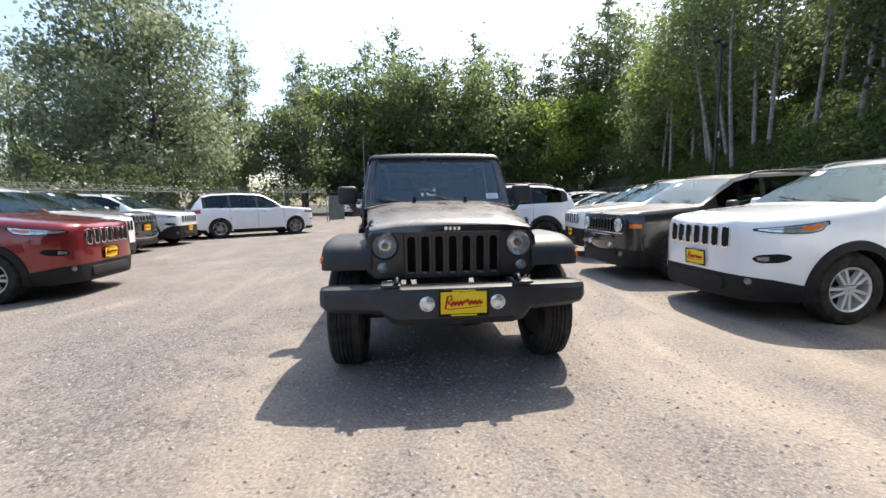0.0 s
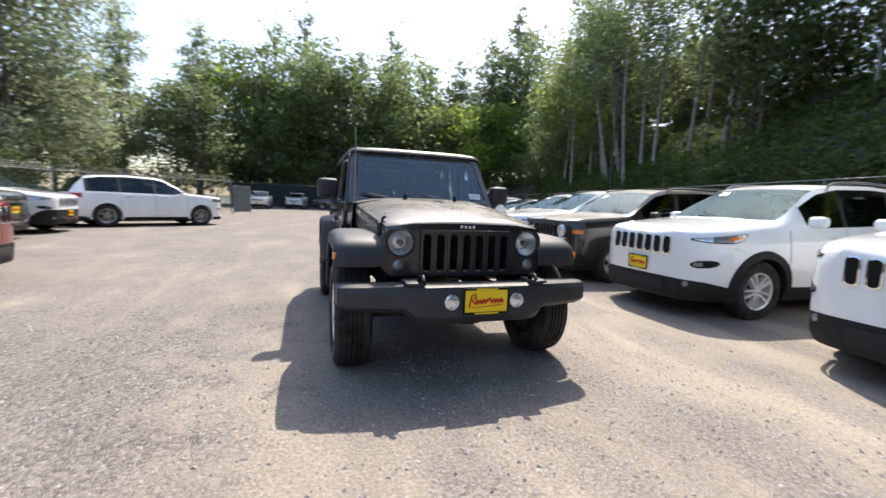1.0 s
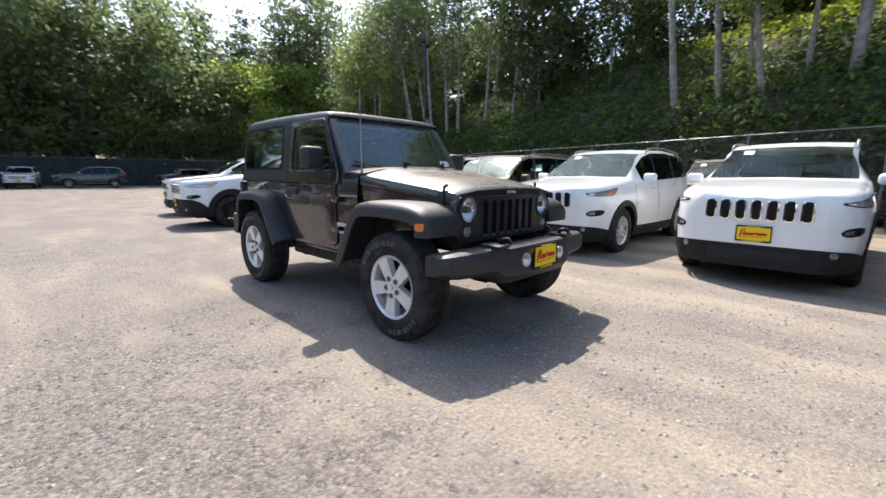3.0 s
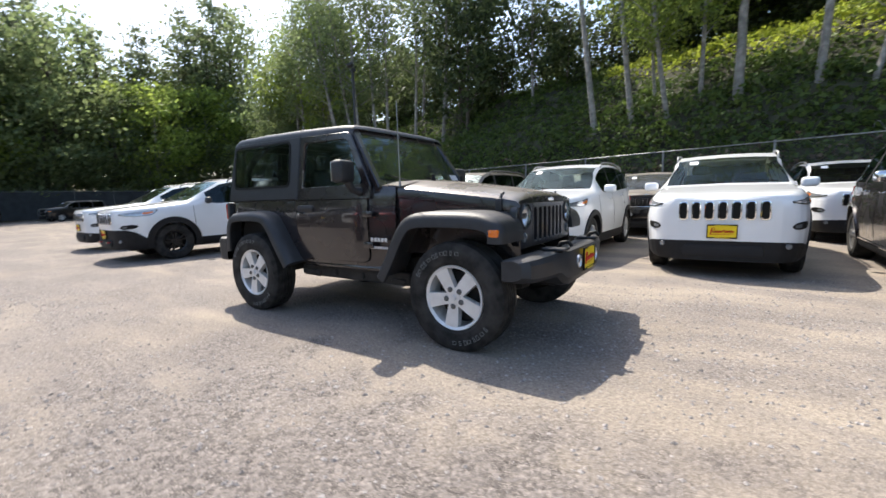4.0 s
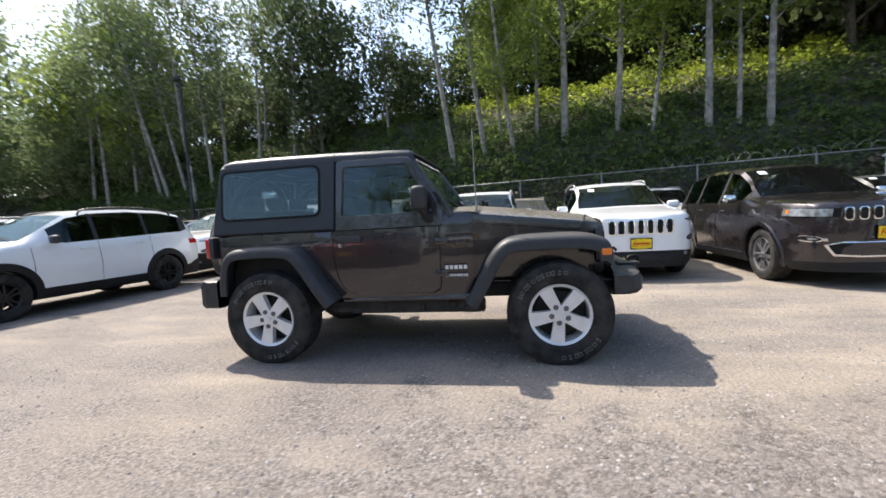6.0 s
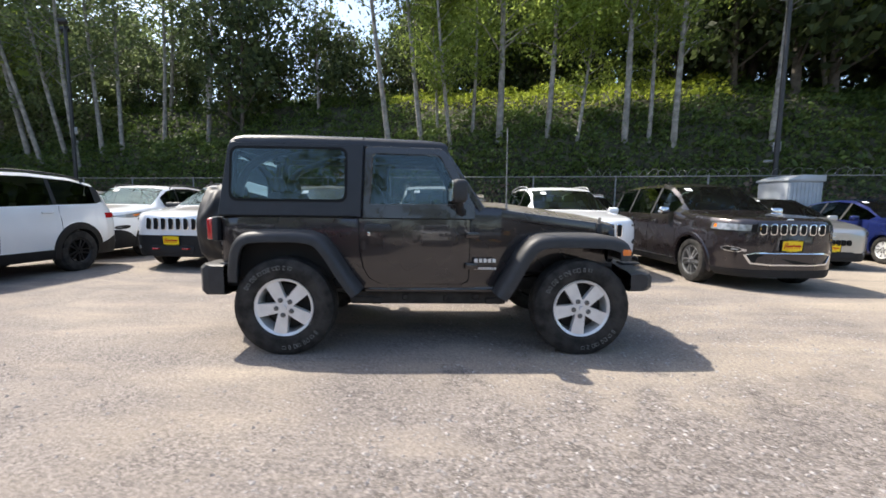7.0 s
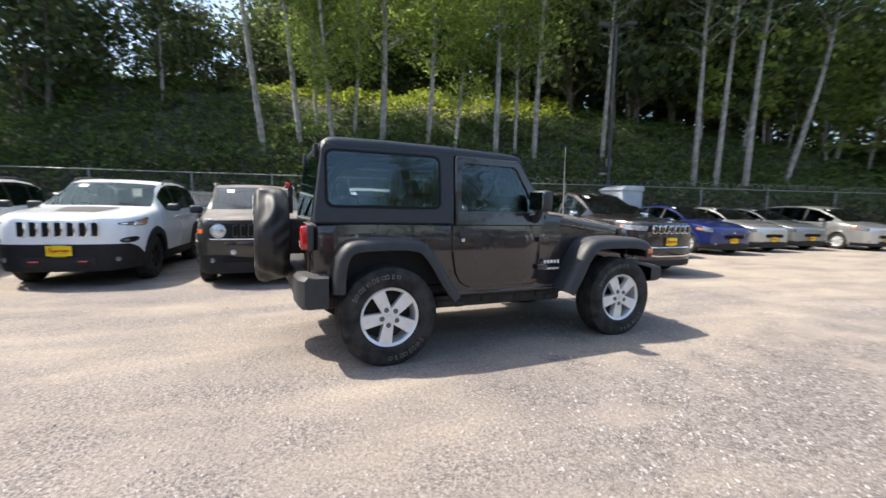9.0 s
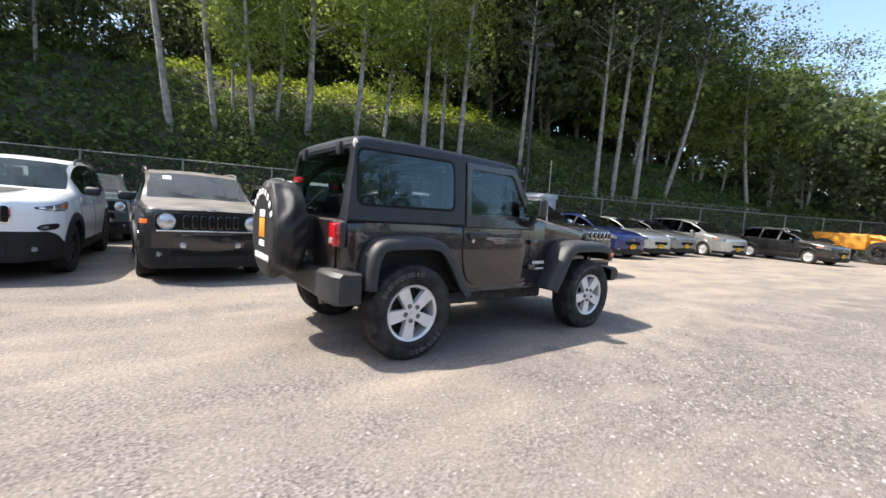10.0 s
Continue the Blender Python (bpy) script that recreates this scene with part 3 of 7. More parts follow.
def tree_meshes(kind, seed, h, leaf_mat, bark, leaves, size, start, width, lean=0.0, r0=0.14, shape="egg"):
    """A trunk with limbs, and a crown of leaf clumps along them."""
    rg = np.random.default_rng(seed)
    vs, fs = [], []
    bend = rg.normal(size=2) * 0.25

    def trunk_at(s):
        return np.array([lean * s * s + bend[0] * math.sin(s * 3), bend[1] * math.sin(s * 2.4), h * s])

    steps = np.linspace(0, 1, 10)
    tube_into(vs, fs, [trunk_at(s) for s in steps], [r0 * (1 - 0.9 * s) + 0.012 for s in steps], 7)
    clumps = []
    limbs = int(16 + h * 1.6)
    for i in range(limbs):
        s = start + (0.98 - start) * (i + rg.random()) / limbs
        u = (s - start) / (1 - start)
        if shape == "cone":
            reach = width * (1.05 - u) ** 0.8
        elif shape == "egg":
            reach = width * (0.35 + 1.25 * math.sin(math.pi * min(1, u * 0.85 + 0.12)) ** 0.8) * 0.7
        else:
            reach = width * (0.5 + 0.6 * math.sin(math.pi * u))
        reach *= 0.65 + 0.7 * rg.random()
        a = rg.random() * 2 * math.pi
        p0 = trunk_at(s)
        rise = (0.25 + 0.5 * rg.random()) * reach
        p1 = p0 + np.array([math.cos(a) * reach * 0.55, math.sin(a) * reach * 0.55, rise * 0.8])
        p2 = p0 + np.array([math.cos(a) * reach, math.sin(a) * reach, rise * (0.9 if kind != "weep" else 0.3)])
        rr = r0 * (1 - 0.85 * s) * 0.4
        tube_into(vs, fs, [p0, p1, p2], [rr, rr * 0.6, 0.008], 4, False)
        for k in range(3):
            f = 0.35 + 0.65 * (k + rg.random()) / 3
            q = p0 * (1 - f) + p2 * f + np.array([0, 0, rise * 0.25 * math.sin(math.pi * f)])
            clumps.append((q, 0.28 * reach + 0.18))
    clumps.append((trunk_at(0.97), 0.3 * width))
    w = np.array([c[1] ** 2 for c in clumps])
    pick = rg.choice(len(clumps), leaves, p=w / w.sum())
    ctr = np.array([c[0] for c in clumps])[pick]
    rad = np.array([c[1] for c in clumps])[pick][:, None]
    ctr = ctr + rg.normal(size=(leaves, 3)) * rad * np.array([0.62, 0.62, 0.45])
    return mesh(kind + "_trunk", vs, fs, bark, 60), leaves_mesh(kind + "_crown", leaf_mat, ctr, size)


TREES = {
    "alder": [tree_meshes("alder", 11 + i, h, "leaf_lite", "bark_birch", 4800, 0.125, st, wd, ln, r) for i, (h, st, wd, ln, r) in enumerate([(11.5, 0.24, 1.9, 0.3, 0.11), (13.0, 0.27, 2.0, -0.4, 0.12), (10.0, 0.22, 1.7, 0.4, 0.095), (12.0, 0.25, 2.1, -0.2, 0.125)])] + [tree_meshes("alder", 21 + i, h, "leaf_mid", "bark_birch", 2600, 0.135, 0.30, wd, ln, 0.10) for i, (h, wd, ln) in enumerate([(12.0, 1.7, 0.4), (13.5, 1.8, -0.5)])] + [tree_meshes("alder", 25 + i, h, "leaf_shaded", "bark_birch", 2400, 0.13, 0.45, 1.8, ln, 0.12) for i, (h, ln) in enumerate([(12.5, 0.3), (13.5, -0.4)])],
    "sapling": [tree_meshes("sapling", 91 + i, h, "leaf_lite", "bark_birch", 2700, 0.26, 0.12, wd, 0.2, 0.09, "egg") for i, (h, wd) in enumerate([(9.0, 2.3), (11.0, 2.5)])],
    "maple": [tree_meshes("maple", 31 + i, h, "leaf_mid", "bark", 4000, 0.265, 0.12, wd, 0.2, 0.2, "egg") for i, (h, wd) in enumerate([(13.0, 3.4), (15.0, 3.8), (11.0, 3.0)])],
    "cottonwood": [tree_meshes("cottonwood", 51 + i, h, "leaf_hazed", "bark", 14000, 0.27, 0.05, wd, 0.3, 0.3, sh) for i, (h, wd, sh) in enumerate([(19.0, 5.2, "egg"), (22.0, 4.8, "cone"), (17.0, 5.2, "egg")])],
    "woodland": [tree_meshes("woodland", 81 + i, h, "leaf_shaded", "bark", 3300, 0.40, 0.06, wd, 0.1, 0.2, "egg") for i, (h, wd) in enumerate([(15.0, 4.2), (18.0, 4.4)])],
    # thickets in two tones: leaves darkened for shade, then lighter ones
    "thicket": [tree_meshes("thicket", 111 + i, h, "leaf_shaded", "bark", 1250, 0.2, 0.04, wd, 0.2, 0.06, "egg") for i, (h, wd) in enumerate([(4.6, 1.5), (5.4, 1.4), (4.9, 1.7)])] + [tree_meshes("thicket", 121 + i, h, "leaf_mid", "bark", 1250, 0.2, 0.04, wd, 0.2, 0.06, "egg") for i, (h, wd) in enumerate([(4.6, 1.6), (5.2, 1.5)])],
    "poplar": [tree_meshes("poplar", 71 + i, h, "leaf_hazed", "bark", 5000, 0.34, 0.1, wd, 0.1, 0.25, "cone") for i, (h, wd) in enumerate([(24.0, 4.4), (22.0, 4.0)])],
}
TREE_WORDS = {
    "alder": ("slender pale-barked alder, leaves light green or darkened for shade", "alder trees on the bank"),
    "sapling": ("young light green broadleaf tree with thin trunk", "young trees"),
    "maple": ("bushy green broadleaf tree", "broadleaf trees"),
    "cottonwood": ("large dense cottonwood tree, its green paled for haze", "cottonwood trees"),
    "woodland": ("dense dark green woodland tree, shade put into its leaves", "woodland trees"),
    "thicket": ("low green shrubby tree at the edge of the lot", "shrubby trees"),
    "poplar": ("tall pointed tree against the sky, its green paled for haze", "tall far trees"),
}


def along(points, step):
    out = []
    for (x0, y0), (x1, y1) in zip(points, points[1:]):
        n = max(1, round(math.hypot(x1 - x0, y1 - y0) / step))
        out += [(x0 + (x1 - x0) * i / n, y0 + (y1 - y0) * i / n) for i in range(n)]
    return out + [points[-1]]


def plant(kind, x, y, scale=1.0, variant=None, lean=(0, 0), sink=0.15):
    """lean: degrees by which the tree leans towards north and east."""
    v = int(RNG.integers(len(TREES[kind]))) if variant is None else variant
    tr, cr = TREES[kind][v]
    z = float(height(x, y)) - sink
    words, grp = TREE_WORDS[kind]
    t = thing(kind + "_tree", words, "tree", pose(x, y, z, -lean[0], lean[1]) @ pose(0, 0, 0, 0, 0, RNG.random() * 360) @ Matrix.Diagonal((scale, scale, scale * (0.92 + 0.16 * RNG.random()), 1)), grp)
    part("trunk", tr, t)
    part("crown", cr, t)
    return t


# alders on the face of the bank: place, lean to the north, size
for x, y, ln, s in [(15.6, 7.6, 7, 1.1), (15.5, 6.1, 5, 1.0), (16.3, 5.4, 4, 0.7), (15.2, 4.75, 4, 0.95), (15.8, 3.75, 2, 0.85), (15.2, 2.55, 1, 1.2), (14.9, 0.45, 0, 1.1), (14.5, -0.75, -6, 0.9), (14.0, -2.6, 1, 1.1), (13.85, -3.55, -2, 0.75), (13.5, -4.4, -1, 1.05), (12.8, -7.8, -1, 0.95), (11.2, -12.0, -2, 1.1), (10.9, -13.1, -9, 1.1), (10.5, -14.6, -10, 1.2), (10.6, -17.7, -7, 1.1), (11.3, -22.9, -3, 1.0), (8.7, -24.2, -3, 1.0), (8.1, -25.7, -5, 0.9), (7.1, -28.9, -3, 0.9), (18.7, 12.0, 2, 0.65)]:
    # both ends of the row get leaves darkened for shade
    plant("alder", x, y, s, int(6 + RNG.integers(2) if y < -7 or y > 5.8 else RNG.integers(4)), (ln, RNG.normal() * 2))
# thinner, darker ones further north, with the sky behind them
for x, y, ln, s in [(18.2, 17.9, 0, 1.05), (18.9, 20.8, 1, 1.0), (18.1, 22.6, 3, 1.1), (18.2, 23.8, 3, 1.1), (17.7, 24.7, 1, 1.2), (18.2, 25.8, 4, 1.1), (18.3, 27.4, 14, 1.15), (18.8, 28.6, 4, 1.25), (19.3, 31.2, 2, 1.2), (18.9, 33.4, 5, 1.2), (19.3, 35.2, 1, 1.2), (20.4, 30.0, 0, 1.2), (20.2, 19.0, 0, 1.0), (21.6, 17.2, 2, 0.95), (21.0, 21.8, -1, 1.05)]:
    plant("alder", x, y, s, int(4 + RNG.integers(2)), (ln, RNG.normal() * 2))
# young trees along the terrace
for y in np.arange(-30, 40, 2.6):
    if -11 < y < 38:
        continue
    plant("sapling", float(fence_x(y)) + 5.2 + RNG.normal() * 0.8, y + RNG.normal() * 0.6, (0.65 if y < -20 else 0.9) + 0.3 * RNG.random())
for y in np.arange(-8.0, 8.0, 1.9):
    plant("sapling", float(fence_x(y)) + 11.6 + RNG.normal() * 0.7, y + RNG.normal() * 0.5, 0.65 + 0.3 * RNG.random())
# where the bank bends
for y, d, k, s in [(31.6, 3.2, "sapling", 1.3), (36.0, 3.4, "sapling", 1.0), (38.5, 3.0, "maple", 0.75), (41.0, 3.5, "maple", 0.8)]:
    plant(k, float(fence_x(y)) + d, y, s)
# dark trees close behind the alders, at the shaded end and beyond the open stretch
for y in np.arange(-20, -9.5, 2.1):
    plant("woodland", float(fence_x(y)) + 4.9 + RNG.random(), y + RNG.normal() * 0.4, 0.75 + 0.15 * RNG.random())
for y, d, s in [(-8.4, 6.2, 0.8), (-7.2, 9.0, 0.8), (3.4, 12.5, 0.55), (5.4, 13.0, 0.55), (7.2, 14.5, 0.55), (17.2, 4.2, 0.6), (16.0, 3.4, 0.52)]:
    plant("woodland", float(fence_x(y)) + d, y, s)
# woods above and behind: dark and close in the south, open to the sky further north
for y in np.arange(-52, 52, 4.4):
    for d in (6.6, 9.5, 13.0, 17.5):
        keep, k, size = 0.9, "woodland", 0.8
        if y < -19:
            keep, k, size = (0.7 if 9 < d < 14 else 0.0), "maple", 0.42
        elif y < -8.5:
            keep = 1.0
        elif y < 2:
            keep = 0.0 if d < 12 else 0.95
        elif y < 36:
            keep = 0.0
        elif d < 7 or d > 10:
            keep = 0.0
        else:
            k, size = "maple", 0.38
        if RNG.random() < keep:
            plant(k, float(fence_x(y)) + d + RNG.normal() * 0.9, y + RNG.normal() * 1.4, size + 0.25 * RNG.random())
# low dark trees that close the view under the crowns
for y in np.arange(-26.5, 54, 1.9):
    low, d = (0.6, 6.0) if 14 < y < 25 else (0.64, 6.2) if 8 < y <= 14 else (0.85, 8.6) if 2 < y <= 8 else (0.65, 10.5) if -8.5 < y <= 2 else (1.15, 8.0)
    for k in range(3 if 8 < y <= 14 else 2):
        plant("thicket", float(fence_x(y)) + d + 2.2 * k + RNG.normal() * 0.6, y + RNG.normal() * 0.7, low + 0.3 * RNG.random(), variant=int(3 + RNG.integers(2) if y > 25 or y < -20 else RNG.integers(3)), sink=0.3)
for x in np.arange(-12, 27, 2.1):
    plant("thicket", x + RNG.normal() * 0.5, 54.6 + RNG.normal() * 0.4, 0.9 + 0.4 * RNG.random(), variant=int(3 + RNG.integers(2)), sink=0.3)
for y in np.arange(26, 54, 1.8):
    plant("thicket", float(fence_x(y)) + 2.4 + RNG.random(), y + RNG.normal() * 0.5, 0.7 + 0.3 * RNG.random(), variant=int(3 + RNG.integers(2)), sink=0.3)
for y in np.arange(-34, -19, 2.0):
    plant("sapling", float(fence_x(y)) + 3.5 + 1.5 * RNG.random(), y + RNG.normal() * 0.5, 0.55 + 0.25 * RNG.random())
# the bank goes on behind the last vehicles, its trees lower with distance
for y in np.arange(-26, -50, -1.7):
    plant("thicket", float(fence_x(y)) + 1.6 + RNG.random(), y + RNG.normal() * 0.4, 1.1 + 0.3 * RNG.random(), variant=int(RNG.integers(3)), sink=0.3)
    plant("thicket", float(fence_x(y)) + 4.0 + RNG.random(), y + RNG.normal() * 0.4, 1.3 + 0.3 * RNG.random(), variant=int(3 + RNG.integers(2)), sink=0.3)
for y, d, s in [(-25.0, 6.0, 0.66), (-28.5, 5.0, 0.56), (-31.5, 5.6, 0.5), (-34.5, 5.0, 0.46), (-37.5, 5.4, 0.42), (-40.5, 4.6, 0.42), (-43.5, 3.2, 0.42), (-46.5, 1.0, 0.42)]:
    plant("sapling", float(fence_x(y)) + d, y, s * 1.3)
# a row of shrubby trees behind the long west fence
for x, y in along([(-11.0, 30.5), (-16.0, 26.5), (-20.0, 15.0), (-21.0, 2.0)], 2.6):
    plant("thicket", x + RNG.normal() * 0.4, y + RNG.normal() * 0.4, 0.55 + 0.3 * RNG.random(), variant=int(RNG.integers(3)), sink=0.3)
# beyond the north fence, lower trees in front of tall ones
for x in np.arange(-13, 27, 2.6):
    plant("sapling" if RNG.random() < 0.45 else "maple", x + RNG.normal() * 0.9, 56 + RNG.normal() * 1.2, 1.1 + 0.3 * RNG.random())
    plant("maple", x + 1.7 + RNG.normal() * 0.9, 61 + RNG.normal() * 1.2, 0.98 + 0.4 * RNG.random())
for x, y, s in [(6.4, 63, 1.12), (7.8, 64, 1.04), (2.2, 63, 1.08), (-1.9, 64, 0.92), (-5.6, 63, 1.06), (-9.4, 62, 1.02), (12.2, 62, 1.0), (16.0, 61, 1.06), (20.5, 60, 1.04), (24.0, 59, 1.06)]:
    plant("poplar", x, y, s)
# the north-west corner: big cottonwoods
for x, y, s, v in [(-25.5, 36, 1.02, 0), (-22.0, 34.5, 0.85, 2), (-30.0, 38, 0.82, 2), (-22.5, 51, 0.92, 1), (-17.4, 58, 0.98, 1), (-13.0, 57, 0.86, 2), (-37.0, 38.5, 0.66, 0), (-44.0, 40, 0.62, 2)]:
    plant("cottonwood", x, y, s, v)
for x, y, s in [(-20.5, 43, 0.85), (-14.5, 47, 0.95), (-18, 52, 1.0), (-27, 48, 0.95), (-46, 32, 0.6), (-45, 18, 0.6), (-34, 45, 0.8), (-10.0, 56, 1.05)]:
    plant("maple", x, y, s)
# far south end, behind the last vehicles
for x, y, s, k in [(8, -37, 0.45, "maple"), (3, -42, 0.48, "maple"), (-2, -46, 0.5, "maple"), (-8, -50, 0.6, "maple"), (-14, -54, 0.6, "maple"), (5, -48, 0.7, "sapling"), (-3, -56, 0.5, "cottonwood"), (-22, -56, 0.6, "maple"), (-30, -50, 0.55, "cottonwood")]:
    plant(k, x, y, s)

# the west side, behind the camera
for y in np.arange(-44, 22, 9.0):
    plant("maple", -34 + RNG.normal() * 2, y + RNG.normal() * 1.5, 0.8 + 0.3 * RNG.random())


def undergrowth():
    """Brambles and ivy in mounds on the bank: sunlight painted into the leaves along its top, dry near the fence, a
    hedge behind.
    """
    m = 2150
    by = RNG.uniform(-32, 42, m)
    bd = np.where(RNG.random(m) < 0.6, RNG.uniform(0.5, 4.5, m), RNG.uniform(4.0, 9.5, m))
    br = RNG.uniform(0.25, 0.75, m)
    hedge = 420
    by = np.concatenate([by, RNG.uniform(-40, 40, hedge)])
    bd = np.concatenate([bd, RNG.uniform(9.0, 12.5, hedge)])
    br = np.concatenate([br, RNG.uniform(0.8, 1.7, hedge)])
    bx = fence_x(by) + bd
    n = 120000
    w = br ** 1.7 * np.where(bd > 9, 0.6, 1.0)
    i = RNG.choice(len(by), n, p=w / w.sum())
    v = RNG.normal(size=(n, 3))
    v /= np.linalg.norm(v, axis=1)[:, None]
    v[:, 2] = np.abs(v[:, 2]) * 0.85
    v *= (br[i] * (0.75 + 0.3 * RNG.random(n)))[:, None]
    p = np.stack([bx[i], by[i], height(bx[i], by[i]) - 0.05], -1) + v
    k = 66000
    y = RNG.uniform(-32, 42, k)
    d = np.where(RNG.random(k) < 0.55, RNG.uniform(0.3, 3.2, k), RNG.uniform(3.0, 9.5, k))
    x = fence_x(y) + d
    p = np.concatenate([p, np.stack([x, y, height(x, y) + 0.25 * RNG.random(k)], -1)])
    e = 34000
    y = RNG.uniform(-26, 40, e)
    d = RNG.uniform(0.25, 1.9, e)
    x = fence_x(y) + d
    p = np.concatenate([p, np.stack([x - 0.2 * RNG.random(e), y, height(x, y) + 0.3 * RNG.random(e) * (1 + np.sin(y * 2.7) * np.sin(d * 4 + y))], -1)])
    y, d = p[:, 1], p[:, 0] - fence_x(p[:, 1])
    n += k + e
    # the stretch of bank top that gets the sun-coloured leaves
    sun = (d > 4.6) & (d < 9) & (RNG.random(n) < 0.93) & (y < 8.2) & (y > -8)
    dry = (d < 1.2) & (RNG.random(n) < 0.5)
    for sel, mat, lab in ((~sun & ~dry, "leaf_ivy", "dark green brambles and ivy covering the bank"), (sun, "leaf_sun", "bright shrubs along the top of the bank, sunlight put into their green"), (dry & ~sun, "leaf_dry", "dry brown brambles along the fence")):
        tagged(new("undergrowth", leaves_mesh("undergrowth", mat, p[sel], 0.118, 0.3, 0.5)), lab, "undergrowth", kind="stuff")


undergrowth()


# ---- chain-link fence ----
def fence(points, label, top=2.05, lift=0.12, screen=None, step=3.0, arms=True):
    f = thing("chain_link_fence", label, "fence")
    ps = along(points, step)
    post = mesh("fence_post", *post_geometry(top, arms), "galv", 50)
    for i, (x, y) in enumerate(ps):
        nx, ny = ps[min(i + 1, len(ps) - 1)]
        mx, my = ps[max(i - 1, 0)]
        part("post", post, f, pose(x, y, 0, 0, 0, math.degrees(math.atan2(ny - my, nx - mx))))
    part("top_rail", tube("top_rail", [(x, y, top) for x, y in ps], 0.019, "galv", 6), f)
    vs, fs = [], []
    for (x0, y0), (x1, y1) in zip(ps, ps[1:]):
        ln = math.hypot(x1 - x0, y1 - y0)
        ux, uy = (x1 - x0) / ln, (y1 - y0) / ln
        hgt = top - lift
        for k in np.arange(-hgt, ln, 0.075):
            for sg in (1, -1):
                a0, a1 = (k, k + hgt) if sg > 0 else (k + hgt, k)
                za, zb = lift, top
                lo, hi = max(0, -min(a0, a1)) , max(0, max(a0, a1) - ln)
                t0, t1 = (lo / hgt, 1 - hi / hgt) if sg > 0 else (hi / hgt, 1 - lo / hgt)
                if t1 - t0 < 0.02:
                    continue
                b = len(vs)
                for t in (t0, t1):
                    a, z = a0 + (a1 - a0) * t, za + (zb - za) * t
                    vs += [(x0 + ux * a - ux * 0.002, y0 + uy * a - uy * 0.002, z), (x0 + ux * a + ux * 0.002, y0 + uy * a + uy * 0.002, z)]
                fs.append((b, b + 1, b + 3, b + 2))
    part("wire_mesh", mesh("wire_mesh", vs, fs, "wire", 0), f)
    vs, fs = [], []
    if arms:
        for k in range(3):
            o = 0.06 + 0.1 * k
            pts = []
            for i, (x, y) in enumerate(ps):
                nx, ny = ps[min(i + 1, len(ps) - 1)]
                mx, my = ps[max(i - 1, 0)]
                ln = math.hypot(nx - mx, ny - my)
                pts.append((x + (ny - my) / ln * o, y - (nx - mx) / ln * o, top + 0.08 + 0.1 * k))
            tube_into(vs, fs, pts, 0.004, 4, False)
        part("barbed_wire", mesh("barbed_wire", vs, fs, "galv", 0), f)
    if screen:
        vs, fs = [], []
        for i, (x, y) in enumerate(ps):
            vs += [(x, y, lift), (x, y, top - 0.05)]
            if i:
                b = 2 * i
                fs.append((b - 2, b, b + 1, b - 1))
        part("screen", mesh("screen", vs, fs, screen, 0), f, pose(0.03, -0.03, 0))
    return f


def post_geometry(top, arms):
    vs, fs = [], []
    tube_into(vs, fs, [(0, 0, -0.1), (0, 0, top + 0.04)], 0.032, 8)
    if arms:
        tube_into(vs, fs, [(0, 0, top), (0, -0.3, top + 0.32)], [0.02, 0.012], 6)
    return vs, fs


east = fence(FENCE_E, "galvanised chain-link fence with razor wire along the bank", 2.42, arms=False)
_coil = []
for _k, _y in enumerate(np.arange(-0.5, -22.0, -0.045)):
    _a = _k * 0.9
    _coil.append((float(fence_x(_y)) + 0.1 + (0.13 + 0.03 * math.sin(_k * 0.37)) * math.cos(_a), _y + 0.05 * math.sin(_k * 0.7), 2.56 + (0.13 + 0.03 * math.sin(_k * 0.51)) * math.sin(_a)))
part("razor_wire", tube("razor_wire", _coil, 0.008, "galv", 4), east, None, "loose coil of razor wire")
fence(FENCE_N, "chain-link fence with dark privacy screen below the trees", 2.6, screen="mesh_dark")
fence(FENCE_G, "weathered grey-green slatted fence by the gate", 1.8, screen="mesh_grey", arms=False)
fence(FENCE_W, "long chain-link fence behind the parked cars", screen=None)


